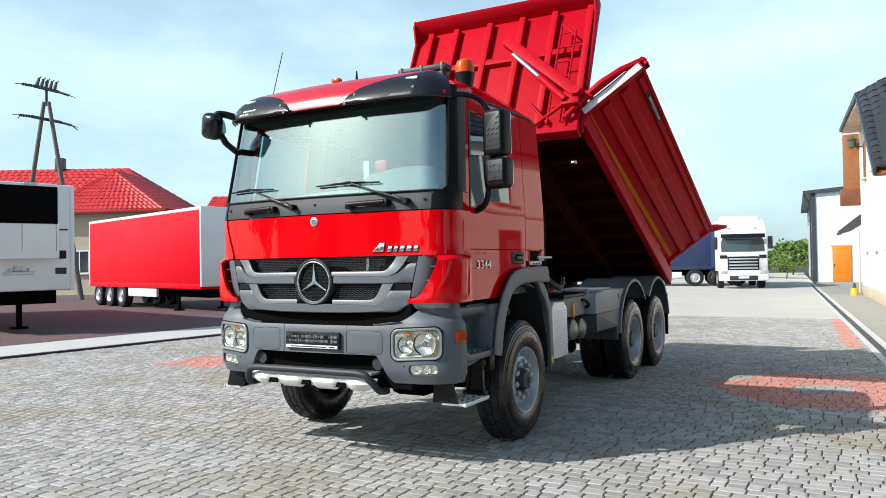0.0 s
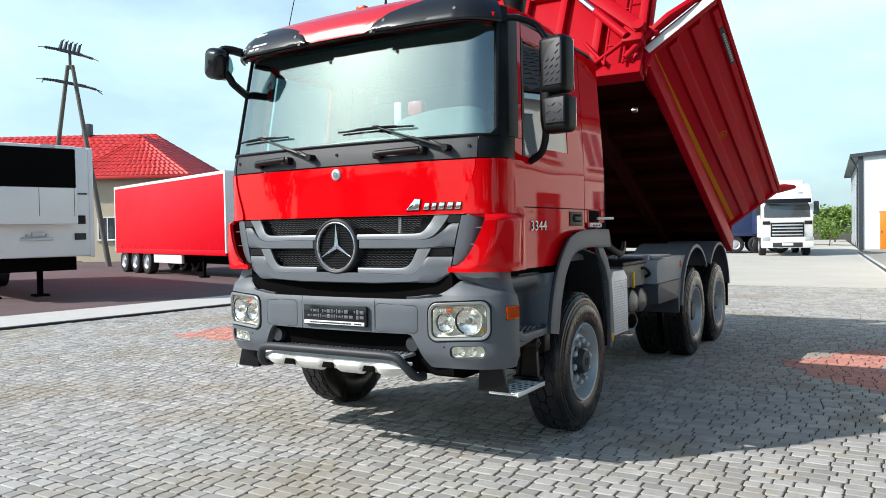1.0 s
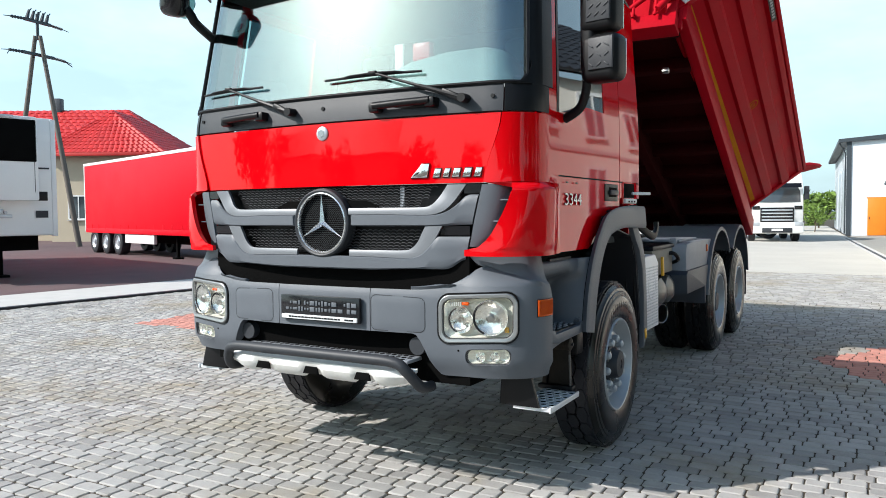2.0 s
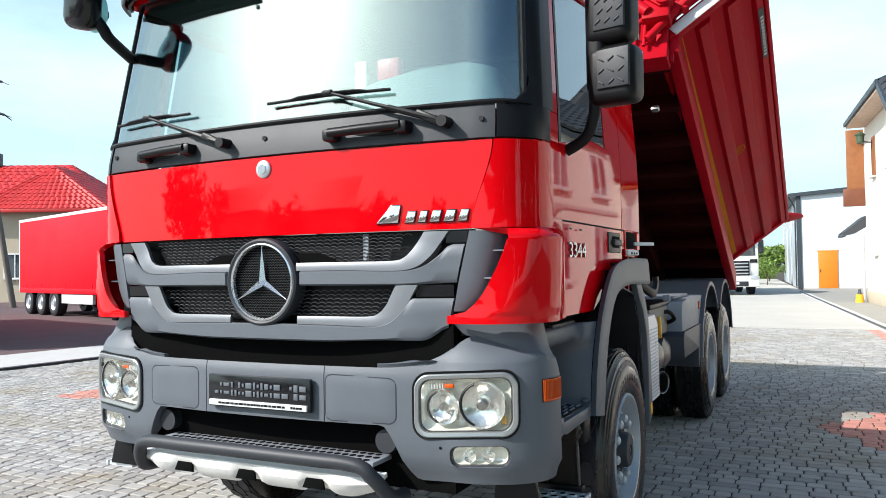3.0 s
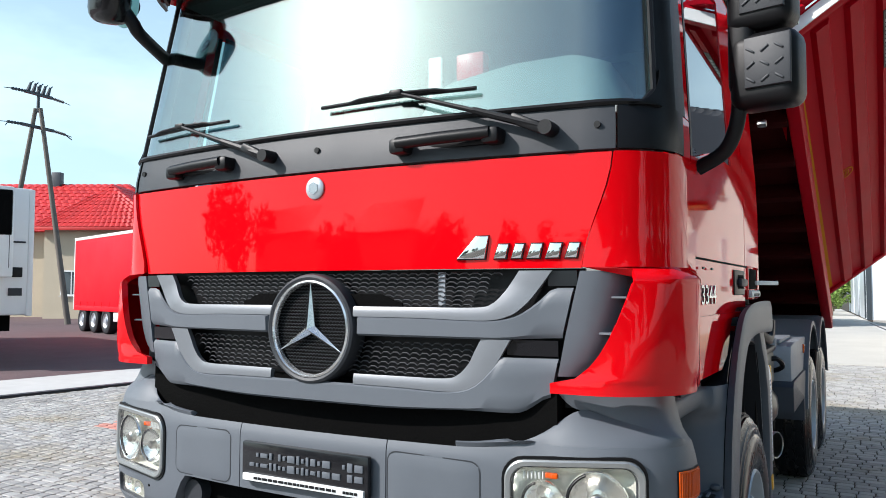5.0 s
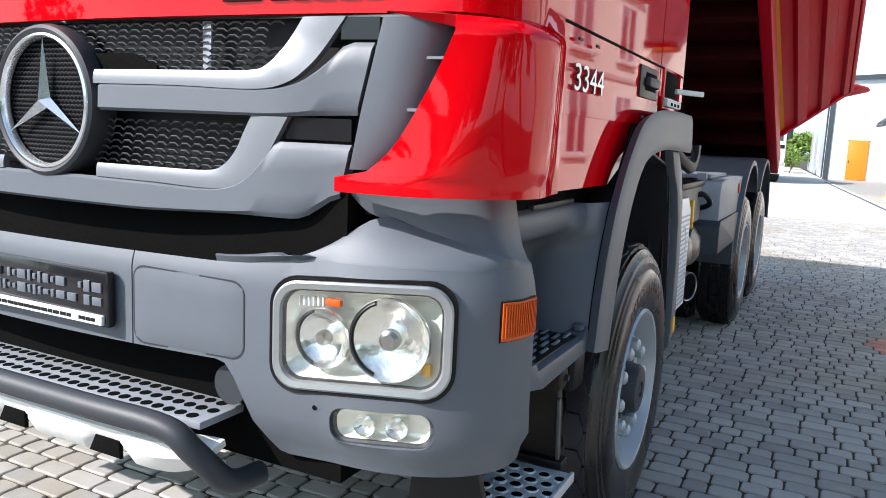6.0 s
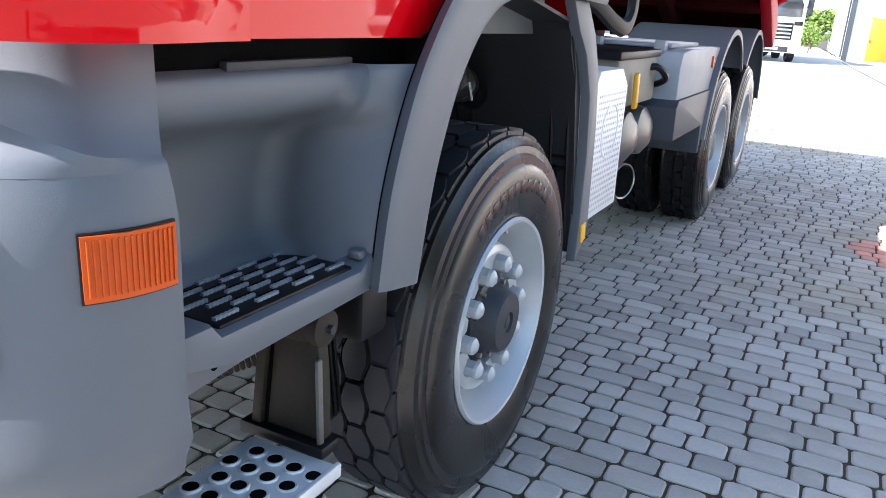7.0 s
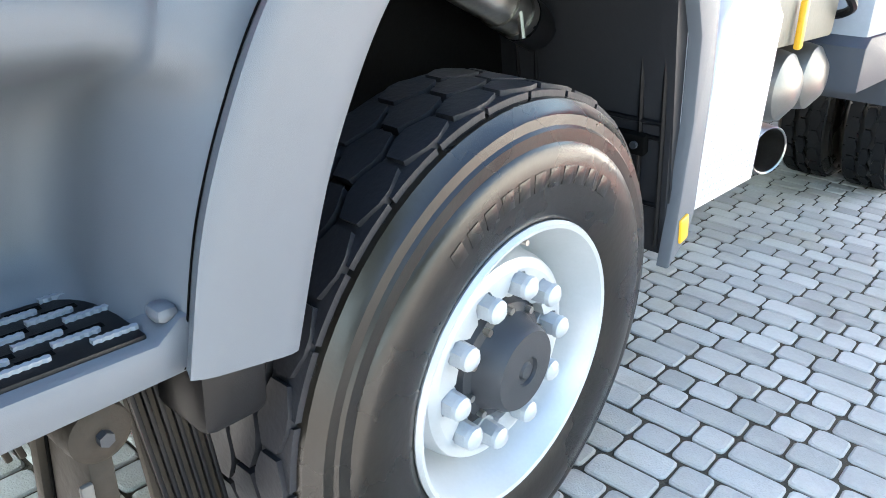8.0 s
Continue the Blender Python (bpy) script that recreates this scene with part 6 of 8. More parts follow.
# chassis
for sg in (-1, 1):
    bm = bmesh.new()
    addbox(bm, *sorted((sg * 0.38, sg * 0.46)), 1.9, 8.15, 0.86, 1.13, 0.01)
    part("chassis_rail", bm, GREYD, truck)
    mm = XUP if sg > 0 else Matrix.Diagonal((-1, 1, 1, 1)) @ XUP
    # rear mudguards: two arches with a boxed front
    for yy in REAR_Y:
        bm = bmesh.new()
        rows = []
        for a in lin(radians(175 if yy < 6.2 else 140), radians(38 if yy < 6.2 else 10), 18):
            c, s_ = math.cos(a), math.sin(a)
            rows.append([(sg * x, yy + (0.78 - d) * c, WZ + 0.08 + (0.78 - d) * s_) for x, d in ((0.60, 0.0), (1.24, 0.0), (1.282, 0.012), (1.285, 0.05))])
        skin(bm, rows if sg < 0 else rows[::-1], 0.015)
        part("rear_mudguard", bm, GREY, truck, "grey rear mudguard")
    bm = bmesh.new()
    slab(bm, [(3.93, 0.82), (3.89, 1.19), (3.93, 1.27), (4.15, 1.285), (5.2, 1.285), (5.15, 1.22), (5.0, 1.12), (4.86, 0.82)], 0.55, 1.245, mm, 0.012)
    part("mudguard_box", bm, FRAME, truck, "grey boxed front of the rear mudguard with a hatch")
    bm = bmesh.new()
    slab(bm, [(3.88, 0.80), (3.86, 0.98), (3.91, 1.02), (4.93, 1.02), (4.80, 0.80), (4.78, 0.62), (4.74, 0.62), (4.72, 0.80)], 0.62, 1.262, mm, 0.01)
    part("mudguard_skirt", bm, SKIRT_SHADED, truck, "lower front of the rear mudguard, shade put into its grey")
    bm = bmesh.new()
    addbox(bm, *sorted((sg * 0.66, sg * 1.16)), 4.0, 4.80, 1.284, 1.31, 0.008)
    for q in (0.72, 1.08):
        addbox(bm, *sorted((sg * q, sg * (q + 0.06))), 3.92, 4.0, 1.25, 1.325, 0.006)
    part("battery_lid", bm, FRAME, truck, "grey lid with two latches")
    part("clearance_lamp", box(bmesh.new(), (sg * 1.225, 4.895, 1.195), (0.065, 0.05, 0.075), 0.008), ORANGE, truck, "orange clearance lamp")
    bm = bmesh.new()
    addbox(bm, *sorted((sg * 0.72, sg * 1.24)), 7.80, 7.825, 0.42, 1.1)
    part("rear_mud_flap", bm, BLACK, truck)
    # silencer shield
    bm = bmesh.new()
    slab(bm, [(2.50, 0.63), (2.47, 1.16), (2.52, 1.23), (2.83, 1.23), (2.93, 1.16), (2.95, 0.63)], 0.72, 1.22, mm, 0.012)
    sh = part("silencer_shield", bm, WHITEPANEL, truck, "white perforated silencer shield")
    bm = rod(bmesh.new(), (-0.001, 0, 0), (0.001, 0, 0), 0.0065, n=8)
    finish(bm)
    dot = bpy.data.meshes.new("shield_hole")
    bm.to_mesh(dot), bm.free(), dot.materials.append(SILVER)
    for j in range(20 if sg > 0 else 0):
        for k in range(15):
            part("shield_hole", dot, None, sh, "", pose(1.2205, 2.535 + 0.026 * k, 0.665 + 0.0245 * j))
    bm = bmesh.new()
    lathe(bm, [(0.105, 0.0), (0.108, 0.004), (0.114, 0.004), (0.117, 0.0)], pose(sg * 1.2195, 2.72, 0.98, 0, 90 * sg, 0), 32, True)
    part("pressed_ring", bm, WHITEPANEL, sh)
    bm = bmesh.new()
    tip = pose(sg * 1.20, 3.045, 0.715, 0, 90 * sg, 0) @ pose(0, 0, 0, 22 * sg, 0, 0)
    lathe(bm, [(0.083, -0.30), (0.083, 0.03), (0.080, 0.034), (0.075, 0.03), (0.072, -0.28)], tip, 32, True)
    ex = part("exhaust_tip", bm, STEEL, truck, "bare steel exhaust tail pipe")
    part("tip_bore", lathe(bmesh.new(), [(0.073, -0.14), (0.0, -0.135)], tip, 24), DARK, ex)
    for yy in (3.42, 3.74):
        bm = bmesh.new()
        m = pose(sg * 0.55, yy, 0.86, 0, 90 * sg, 0)
        lathe(bm, [(0.0, -0.06), (0.08, -0.05), (0.13, 0.0), (0.135, 0.05), (0.135, 0.52), (0.125, 0.57), (0.07, 0.61), (0.0, 0.62)], m, 28)
        tk = part("air_tank", bm, TANK, truck, "dull metal air tank")
        bm = bmesh.new()
        lathe(bm, [(0.138, 0.40), (0.138, 0.44), (0.134, 0.44), (0.134, 0.40)], m, 28, True)
        part("tank_strap", bm, BLACK, tk)
    bm = bmesh.new()
    addbox(bm, *sorted((sg * 0.5, sg * 1.14)), 3.05, 3.80, 1.02, 1.25, 0.02)
    part("side_box", bm, mat("beige_box", (0.20, 0.185, 0.15), 0.6, 0, 0.2, 4.0, 0.1, 60), truck, "dusty box beside the chassis")
    part("side_box_lid", cuboid(*sorted((sg * 0.48, sg * 1.15)), 3.03, 3.82, 1.245, 1.285, 0.012), BLACK, truck)
    bm = box(bmesh.new(), (sg * 1.165, 3.30, 1.10), (0.025, 0.035, 0.17), 0.008, Euler((radians(8), 0, 0)).to_matrix())
    part("yellow_lever", bm, YELLOW, truck, "yellow plastic lever")
    bm = bmesh.new()
    sweep(bm, curve_pts([(sg * 1.05, 3.62, 1.16), (sg * 1.16, 3.68, 1.2), (sg * 1.2, 3.76, 1.14), (sg * 1.12, 3.82, 1.1), (sg * 1.0, 3.9, 1.12)], 5), 0.018, 8)
    part("hose", bm, BLACK, truck)
    bm = bmesh.new()
    sweep(bm, curve_pts([(sg * 0.8, 2.3, 1.45), (sg * 0.95, 2.6, 1.32), (sg * 0.9, 2.9, 1.38), (sg * 0.6, 3.1, 1.5)], 5), 0.035, 8)
    part("hose", bm, BLACK, truck)
    # intake pipe above the front wheel
    bm = bmesh.new()
    sweep(bm, curve_pts([(sg * 0.72, 1.30, 1.42), (sg * 0.82, 1.60, 1.345), (sg * 0.875, 1.86, 1.235), (sg * 0.872, 2.04, 1.165)], 6), 0.052, 18)
    ip = part("exhaust_pipe", bm, STEEL, truck, "curved bare steel pipe")
    for p0, p1 in (((0.878, 1.94, 1.205), (0.877, 1.965, 1.195)), ((0.873, 2.01, 1.178), (0.872, 2.035, 1.168))):
        part("pipe_clamp", sweep(bmesh.new(), [(sg * p0[0], p0[1], p0[2]), (sg * p1[0], p1[1], p1[2])], 0.059, 18), STEEL, ip)
    part("clamp_bolt", rod(bmesh.new(), (sg * 0.93, 1.955, 1.19), (sg * 0.945, 1.955, 1.13), 0.008, n=6), STEEL, ip)
    part("pipe_sleeve", sweep(bmesh.new(), [(sg * 0.872, 2.04, 1.165), (sg * 0.868, 2.12, 1.135)], 0.060, 16), BLACK, ip)
bm = bmesh.new()
for yy in (2.6, 3.6, 4.6, 6.25, 8.0):
    addbox(bm, -0.4, 0.4, yy, yy + 0.1, 0.9, 1.1)
part("cross_member", bm, GREYD, truck)
part("subframe", cuboid(-0.45, 0.45, 2.5, 8.1, 1.13, 1.24, 0.01), RED_SHADED, truck)
bm = bmesh.new()
rod(bm, (0, 3.3, 1.1), (0, 3.65, 2.1), 0.13, n=20)
rod(bm, (0, 3.65, 2.1), (0, 3.95, 2.9), 0.10, n=20)
part("lift_ram", bm, STEEL, truck, "telescopic lifting ram")
bm = bmesh.new()
addbox(bm, -1.16, 1.16, 2.36, 2.52, 1.3, 2.2, 0.03)
part("cab_back_equipment", bm, DARK, truck)

# raised tipper body: its own axes, u across, v backwards along the floor, w up from the floor
TIP = radians(25)
T = Matrix.Translation((0, 3.45, 3.43)) @ Matrix.Rotation(-TIP, 4, "X") @ Matrix.Diagonal((1.07, 1, 1, 1))
LB = 4.70


def body(name, bm, m, label="", par=None):
    bm.transform(T)
    return part(name, bm, m, par or truck, label)


tub = body("tipper_floor", cuboid(-1.2, 1.2, 0, LB, -0.10, 0.0, 0.006), RED_SHADED, "raised red tipper body, the underside's shade put into its colour")
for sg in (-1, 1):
    body("floor_beam", cuboid(*sorted((sg * 0.40, sg * 0.50)), 0.05, LB - 0.05, -0.34, -0.10, 0.01), RED_SHADED, par=tub)
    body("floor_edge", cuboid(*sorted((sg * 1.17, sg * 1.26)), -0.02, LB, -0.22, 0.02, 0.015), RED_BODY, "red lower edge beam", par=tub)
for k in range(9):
    body("cross_rib", cuboid(-1.17, 1.17, 0.12 + k * 0.54, 0.20 + k * 0.54, -0.24, -0.10, 0.008), RED_SHADED, par=tub)
# headboard with ribs and forward canopy
HB = 1.60
head = body("headboard", cuboid(-1.2, 1.2, -0.02, 0.03, -0.28, HB, 0.006), RED_BODY, "red ribbed headboard")
for xx in (-0.99, -0.62, -0.15, 0.29, 0.71, 1.15):
    body("headboard_rib", cuboid(xx - 0.04, xx + 0.04, -0.10, -0.02, -0.20, HB - 0.06, 0.008), RED_BODY, par=head)
body("headboard_beam", cuboid(-1.18, 1.19, -0.09, -0.02, 0.84, 0.93, 0.01), RED_BODY, par=head)
body("headboard_foot", cuboid(-1.2, 1.2, -0.12, 0.05, -0.34, -0.20, 0.012), RED_BODY, par=head)
bm = bmesh.new()
slab(bm, [(0.03, HB - 0.04), (-0.02, HB - 0.04), (-0.20, HB + 0.03), (-0.23, HB + 0.07), (-0.21, HB + 0.10), (0.03, HB + 0.02)], -1.22, 1.2, XUP, 0.006)
can = body("canopy", bm, RED_BODY, "red canopy leaning over the cab")
for sg in (-1, 1):
    bm = bmesh.new()
    slab(bm, [(0.03, -0.30), (-0.02, -0.30), (-0.08, HB - 0.20), (-0.22, HB + 0.0), (-0.22, HB + 0.10), (0.03, HB + 0.02)], *sorted((sg * 1.2, sg * 1.225)), XUP, 0.004)
    body("canopy_cheek", bm, RED_BODY, par=can)
# ladder on the headboard
lad = body("ladder", rod(bmesh.new(), (0.86, -0.17, -0.25), (0.86, -0.17, 1.23), 0.013, n=8), RED_BODY, "narrow red ladder")
body("ladder_rail", rod(bmesh.new(), (1.04, -0.17, -0.25), (1.04, -0.17, 1.10), 0.013, n=8), RED_BODY, par=lad)
for k in range(6):
    body("rung", rod(bmesh.new(), (0.86, -0.17, -0.02 + 0.22 * k), (1.04, -0.17, -0.02 + 0.22 * k), 0.011, n=8), RED_BODY, par=lad)
body("ladder_top", rod(bmesh.new(), (0.86, -0.17, 1.23), (1.04, -0.17, 1.02), 0.012, n=8), RED_BODY, par=lad)
# drop-side ram across the headboard
d0, d1 = Vector((0.20, -0.22, 1.05)), Vector((1.20, -0.22, 0.08))
bm = box(bmesh.new(), (d0 + d1) / 2, ((d1 - d0).length, 0.11, 0.13), 0.014, Euler((0, math.atan2(d0.z - d1.z, d1.x - d0.x), 0)).to_matrix())
ram = body("drop_side_link", bm, RED_BODY, "red link beam of the drop side")
body("ram_rod", rod(bmesh.new(), (0.34, -0.25, 0.80), (0.74, -0.25, 0.37), 0.030, n=14), CHROME, "bright ram rod", par=ram)
body("ram_sleeve", rod(bmesh.new(), (0.72, -0.25, 0.39), (1.07, -0.25, 0.01), 0.042, n=14), RED_BODY, par=ram)
body("link_bracket", box(bmesh.new(), (1.12, -0.17, 0.05), (0.20, 0.16, 0.20), 0.02), RED_BODY, par=ram)
body("link_pin", rod(bmesh.new(), (1.18, -0.30, 0.10), (1.18, -0.12, 0.10), 0.055, n=16), RED_BODY, par=ram)
for p0, p1, r in (((1.06, -0.18, -0.20), (1.25, -0.16, 0.08), 0.03), ((0.72, -0.16, -0.24), (1.02, -0.18, 0.0), 0.022), ((0.62, -0.15, 0.08), (0.86, -0.15, -0.22), 0.018)):
    body("stay", rod(bmesh.new(), p0, p1, r, n=10), RED_BODY, par=ram)
# open side wall: hinged inside the floor edge, leaning outwards, sagging a little against the floor
SIDE = Matrix.Translation((-0.131, 3.45, 3.432)) @ Matrix.Translation((0, 2.2, -1.0)) @ Matrix.Rotation(0.0604, 4, "X") @ Matrix.Translation((0, -2.2, 1.0)) @ Matrix.Rotation(-TIP, 4, "X") @ Matrix.Translation((1.2947, 0, 0.02)) @ Matrix.Rotation(0.869, 4, "Y")
# in the wall's own axes: x thickness (outside is +x), y along, z up the wall
WALLH, LW = 0.975, 4.69
VZ_UP = Matrix(((0, 0, 1, 0), (1, 0, 0, 0), (0, 1, 0, 0), (0, 0, 0, 1)))


def wallpart(name, bm, m, label="", par=None):
    bm.transform(SIDE)
    return part(name, bm, m, par or truck, label)


sw = wallpart("side_wall", cuboid(0.0, 0.03, 0.03, LW, 0.0, WALLH, 0.004), RED_BODY, "open red side wall with pressed ribs and yellow stripe")
for z0, z1 in ((0.350, 0.465), (0.622, 0.740), (0.880, 0.955)):
    bm = bmesh.new()
    slab(bm, [(0.03, z0 - 0.012), (0.066, z0 + 0.010), (0.066, z1 - 0.010), (0.03, z1 + 0.030)], 0.10, LW - 0.06, Matrix(((1, 0, 0, 0), (0, 0, 1, 0), (0, 1, 0, 0), (0, 0, 0, 1))), 0.003)
    wallpart("pressed_rib", bm, RED_BODY, par=sw)
wallpart("lower_rail", cuboid(0.0, 0.06, 0.0, LW, 0.0, 0.075, 0.008), RED_BODY, par=sw)
wallpart("top_rail", cuboid(-0.03, 0.068, 0.0, LW, WALLH - 0.012, WALLH + 0.032, 0.008), RED_BODY, par=sw)
wallpart("end_post", cuboid(-0.05, 0.06, -0.04, 0.035, 0.05, WALLH + 0.03, 0.006), RED_BODY, par=sw)
wallpart("end_strip", cuboid(-0.022, 0.066, -0.052, -0.041, 0.16, WALLH + 0.005), PALE, par=sw, label="white edge strip")
wallpart("rear_post", cuboid(-0.03, 0.06, LW - 0.04, LW + 0.03, 0.0, WALLH + 0.02, 0.006), RED_BODY, par=sw)
wallpart("yellow_stripe", cuboid(0.03, 0.034, 0.08, LW - 0.1, 0.163, 0.222), STRIPE, par=sw, label="dull yellow reflective stripe")
for k in range(8):
    wallpart("pale_dash", cuboid(0.03, 0.034, 1.22 + 0.385 * k, 1.40 + 0.385 * k, 0.105, 0.117), NUTGREY, par=sw)
bm = lathe(bmesh.new(), [(0.062, 0), (0.062, 0.003), (0.074, 0.003), (0.074, 0)], pose(0.031, 2.31, 0.52, 0, 90, 0), 28, True)
dec = wallpart("round_decal", bm, STRIPE, par=sw, label="round dull gold decal")
for k in range(4):
    wallpart("decal_bar", cuboid(0.031, 0.034, 2.275, 2.345, 0.492 + 0.016 * k, 0.499 + 0.016 * k), STRIPE, par=dec)
wallpart("name_plate", cuboid(0.066, 0.070, 0.40, 1.08, 0.892, 0.946), BLACK, par=sw, label="dark maker's plate with pale bars")
for k in range(12):
    wallpart("plate_bar", cuboid(0.070, 0.072, 0.50 + 0.046 * k, 0.530 + 0.046 * k, 0.906, 0.934), NUTGREY, par=sw)
bm = bmesh.new()
slab(bm, [(-0.055, 0.16), (-0.10, 0.22), (-0.150, 0.36), (-0.165, 0.52), (-0.11, 0.80), (0.0, 1.06), (0.035, 1.105), (0.085, 1.10), (0.09, 1.04), (0.02, 0.96), (-0.045, 0.80)], -0.10, -0.05, VZ_UP, 0.006)
wallpart("lift_arm", bm, RED_BODY, par=sw, label="red lifting arm along the wall's front edge")
wallpart("arm_pin", rod(bmesh.new(), (-0.12, 0.045, 1.065), (0.0, 0.045, 1.065), 0.030, n=16), RED_BODY, par=sw)
wallpart("arm_pin", rod(bmesh.new(), (-0.13, -0.10, 0.33), (-0.02, -0.10, 0.33), 0.034, n=16), RED_BODY, par=sw)
wallpart("arm_catch", cuboid(-0.06, 0.03, 0.05, 0.085, WALLH - 0.02, WALLH + 0.11, 0.008), RED_SHADED, par=sw)
bm = bmesh.new()
slab(bm, [(LW - 0.06, 0.93), (LW + 0.02, 0.90), (LW + 0.09, 0.95), (LW + 0.33, 1.215), (LW + 0.31, 1.245), (LW + 0.05, 1.10), (LW - 0.05, 1.02)], 0.0, 0.045, VZ_UP, 0.005)
wallpart("rear_hook", bm, RED_BODY, par=sw, label="red hook at the wall's rear end")
# far side wall, tailgate
body("far_side_wall", cuboid(-1.25, -1.21, 0.02, LB, 0.0, 0.86, 0.006), RED_BODY, "upright red far side wall")
body("tailgate", cuboid(-1.22, 1.22, LB, LB + 0.05, -0.1, 0.86, 0.008), RED_BODY, "red tailgate")
body("work_lamp", box(bmesh.new(), (1.05, 0.335, -0.48), (0.06, 0.05, 0.045), 0.012), STEEL, "small work lamp")
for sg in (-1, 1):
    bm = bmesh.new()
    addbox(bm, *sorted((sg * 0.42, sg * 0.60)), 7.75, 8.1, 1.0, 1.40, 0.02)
    part("hinge_block", bm, RED_SHADED, truck)


# ---------------------------------------------------------------- parked vehicles
def road_wheel(parent, x, y, z, r=0.5, w=0.3, side=1):
    key = ("road", r, w)
    if key not in MESH:
        AX = pose(0, 0, 0, 0, 90, 0)
        bm = bmesh.new()
        lathe(bm, [(r * 0.56, -0.02), (r * 0.62, 0.0), (r * 0.85, 0.005), (r * 0.97, -0.02), (r, -0.05), (r, -w + 0.04), (r * 0.95, -w), (r * 0.6, -w)], AX, 36, True)
        finish(bm)
        t = bpy.data.meshes.new("tyre")
        bm.to_mesh(t), bm.free(), t.materials.append(RUBBER)
        bm = bmesh.new()
        lathe(bm, [(r * 0.57, -0.02), (r * 0.55, -0.005), (r * 0.50, -0.03), (r * 0.42, -0.06), (r * 0.25, -0.05), (r * 0.22, 0.0), (0.0, 0.01)], AX, 28, False, (False, False))
        finish(bm)
        h = bpy.data.meshes.new("rim")
        bm.to_mesh(h), bm.free(), h.materials.append(SILVER)
        MESH[key] = (t, h)
    t, h = MESH[key]
    wl_ = part("wheel", h, None, parent, "", pose(x, y, z, 0, 0, 0 if side > 0 else 180))
    part("tyre", t, None, wl_)
    return wl_


def semi_trailer(label, m, skin_mat, cap, L=13.6, H=2.85, floor=1.12, wheels_at=(9.2, 10.5, 11.8), legs=3.0):
    """Local axes: front at y = 0, rear at y = L, x across, z up from the ground."""
    t = thing("semi_trailer", label, "trailer", m, "parked trailers")
    part("tarpaulin", cuboid(-1.26, 1.26, 0.08, L - 0.06, floor, floor + H - 0.1, 0.03), skin_mat, t)
    part("roof_edge", cuboid(-1.285, 1.285, 0.0, L, floor + H - 0.12, floor + H, 0.02), cap, t, "pale roof rail")
    part("front_wall", cuboid(-1.28, 1.28, -0.02, 0.10, floor - 0.05, floor + H - 0.02, 0.03), cap, t, "pale front wall")
    part("rear_frame", cuboid(-1.28, 1.28, L - 0.08, L, floor - 0.1, floor + H - 0.02, 0.02), cap, t)
    part("side_rail", cuboid(-1.27, 1.27, 0.05, L - 0.05, floor - 0.14, floor + 0.06, 0.015), skin_mat, t)
    for k in range(16):
        if 0.66 + k * 0.82 > L - 0.1:
            break
        for sg in (-1, 1):
            part("strap", cuboid(*sorted((sg * 1.262, sg * 1.272)), 0.6 + k * 0.82, 0.66 + k * 0.82, floor + 0.02, floor + 0.22), skin_mat, t)
    part("beam", cuboid(-0.5, 0.5, 1.0, L - 0.3, floor - 0.5, floor - 0.14), DARK, t)
    for yy in wheels_at:
        for sg in (-1, 1):
            road_wheel(t, sg * 1.25, yy, 0.5, 0.5, 0.36, sg)
    for sg in (-1, 1):
        bm = bmesh.new()
        addbox(bm, *sorted((sg * 0.85, sg * 0.95)), legs, legs + 0.1, 0.06, floor - 0.14)
        addbox(bm, *sorted((sg * 0.75, sg * 1.05)), legs - 0.1, legs + 0.2, 0.0, 0.06)
        part("landing_leg", bm, DARK, t)
    for sg in (-1, 1):
        part("pallet_box", cuboid(*sorted((sg * 1.10, sg * 1.22)), wheels_at[0] - 3.6, wheels_at[0] - 0.75, 0.5, 0.85, 0.02), WHITE, t, "white side box")
    part("mudguard", cuboid(-1.25, 1.25, wheels_at[0] - 0.6, wheels_at[-1] + 0.6, 1.02, 1.07), TARP if skin_mat is TARP else DARK, t)
    return t


# red trailer: its long side towards the yard
ax = Vector((-10.8, 3.39, 0))
yaw = math.degrees(math.atan2(-ax.x, ax.y))
semi_trailer("red curtain-side semi-trailer with pale roof edge parked on asphalt", Matrix.Translation((-16.22, 15.67, 0)) @ Matrix.Rotation(radians(yaw), 4, "Z"), TARP, WHITE, L=11.32, H=2.85, floor=1.0, wheels_at=(7.6, 8.95, 10.3), legs=2.6)

# white refrigerated trailer: its front wall and cooling unit face the yard
ry = 75.0
reef = thing("refrigerated_trailer", "white refrigerated trailer with black cooling unit parked on asphalt", "trailer", pose(-14.66, 8.08, 0, 0, 0, ry), "parked trailers")
# local axes: x towards the far corner is negative, y backwards
part("box_body", cuboid(-2.55, 0.0, 0.0, 12.5, 1.12, 3.95, 0.05), WHITE, reef)
part("front_corner", cuboid(-0.10, 0.02, -0.02, 0.12, 1.10, 3.93, 0.02), WHITE, reef)
unit = part("cooling_unit", cuboid(-2.5, -0.5, -0.42, 0.0, 1.95, 3.92, 0.05), WHITE, reef, "white cooling unit")
part("cooling_grille", cuboid(-2.5, -0.55, -0.435, -0.40, 2.86, 3.84, 0.03), DARK, unit, "black cooling grille")
part("unit_badge", box(bmesh.new(), (-1.2, -0.44, 3.89), (0.35, 0.02, 0.07), 0.01), SILVER, unit)
for xx in (-1.42, -0.60):
    part("unit_seam", cuboid(xx, xx + 0.012, -0.424, -0.41, 2.15, 2.9), GREYD, unit)
part("control_panel", cuboid(-0.42, -0.20, -0.03, 0.01, 1.96, 2.18, 0.01), BLACK, reef)
part("label_bar", cuboid(-0.45, -0.15, -0.024, -0.018, 2.72, 2.76), GREYD, reef)
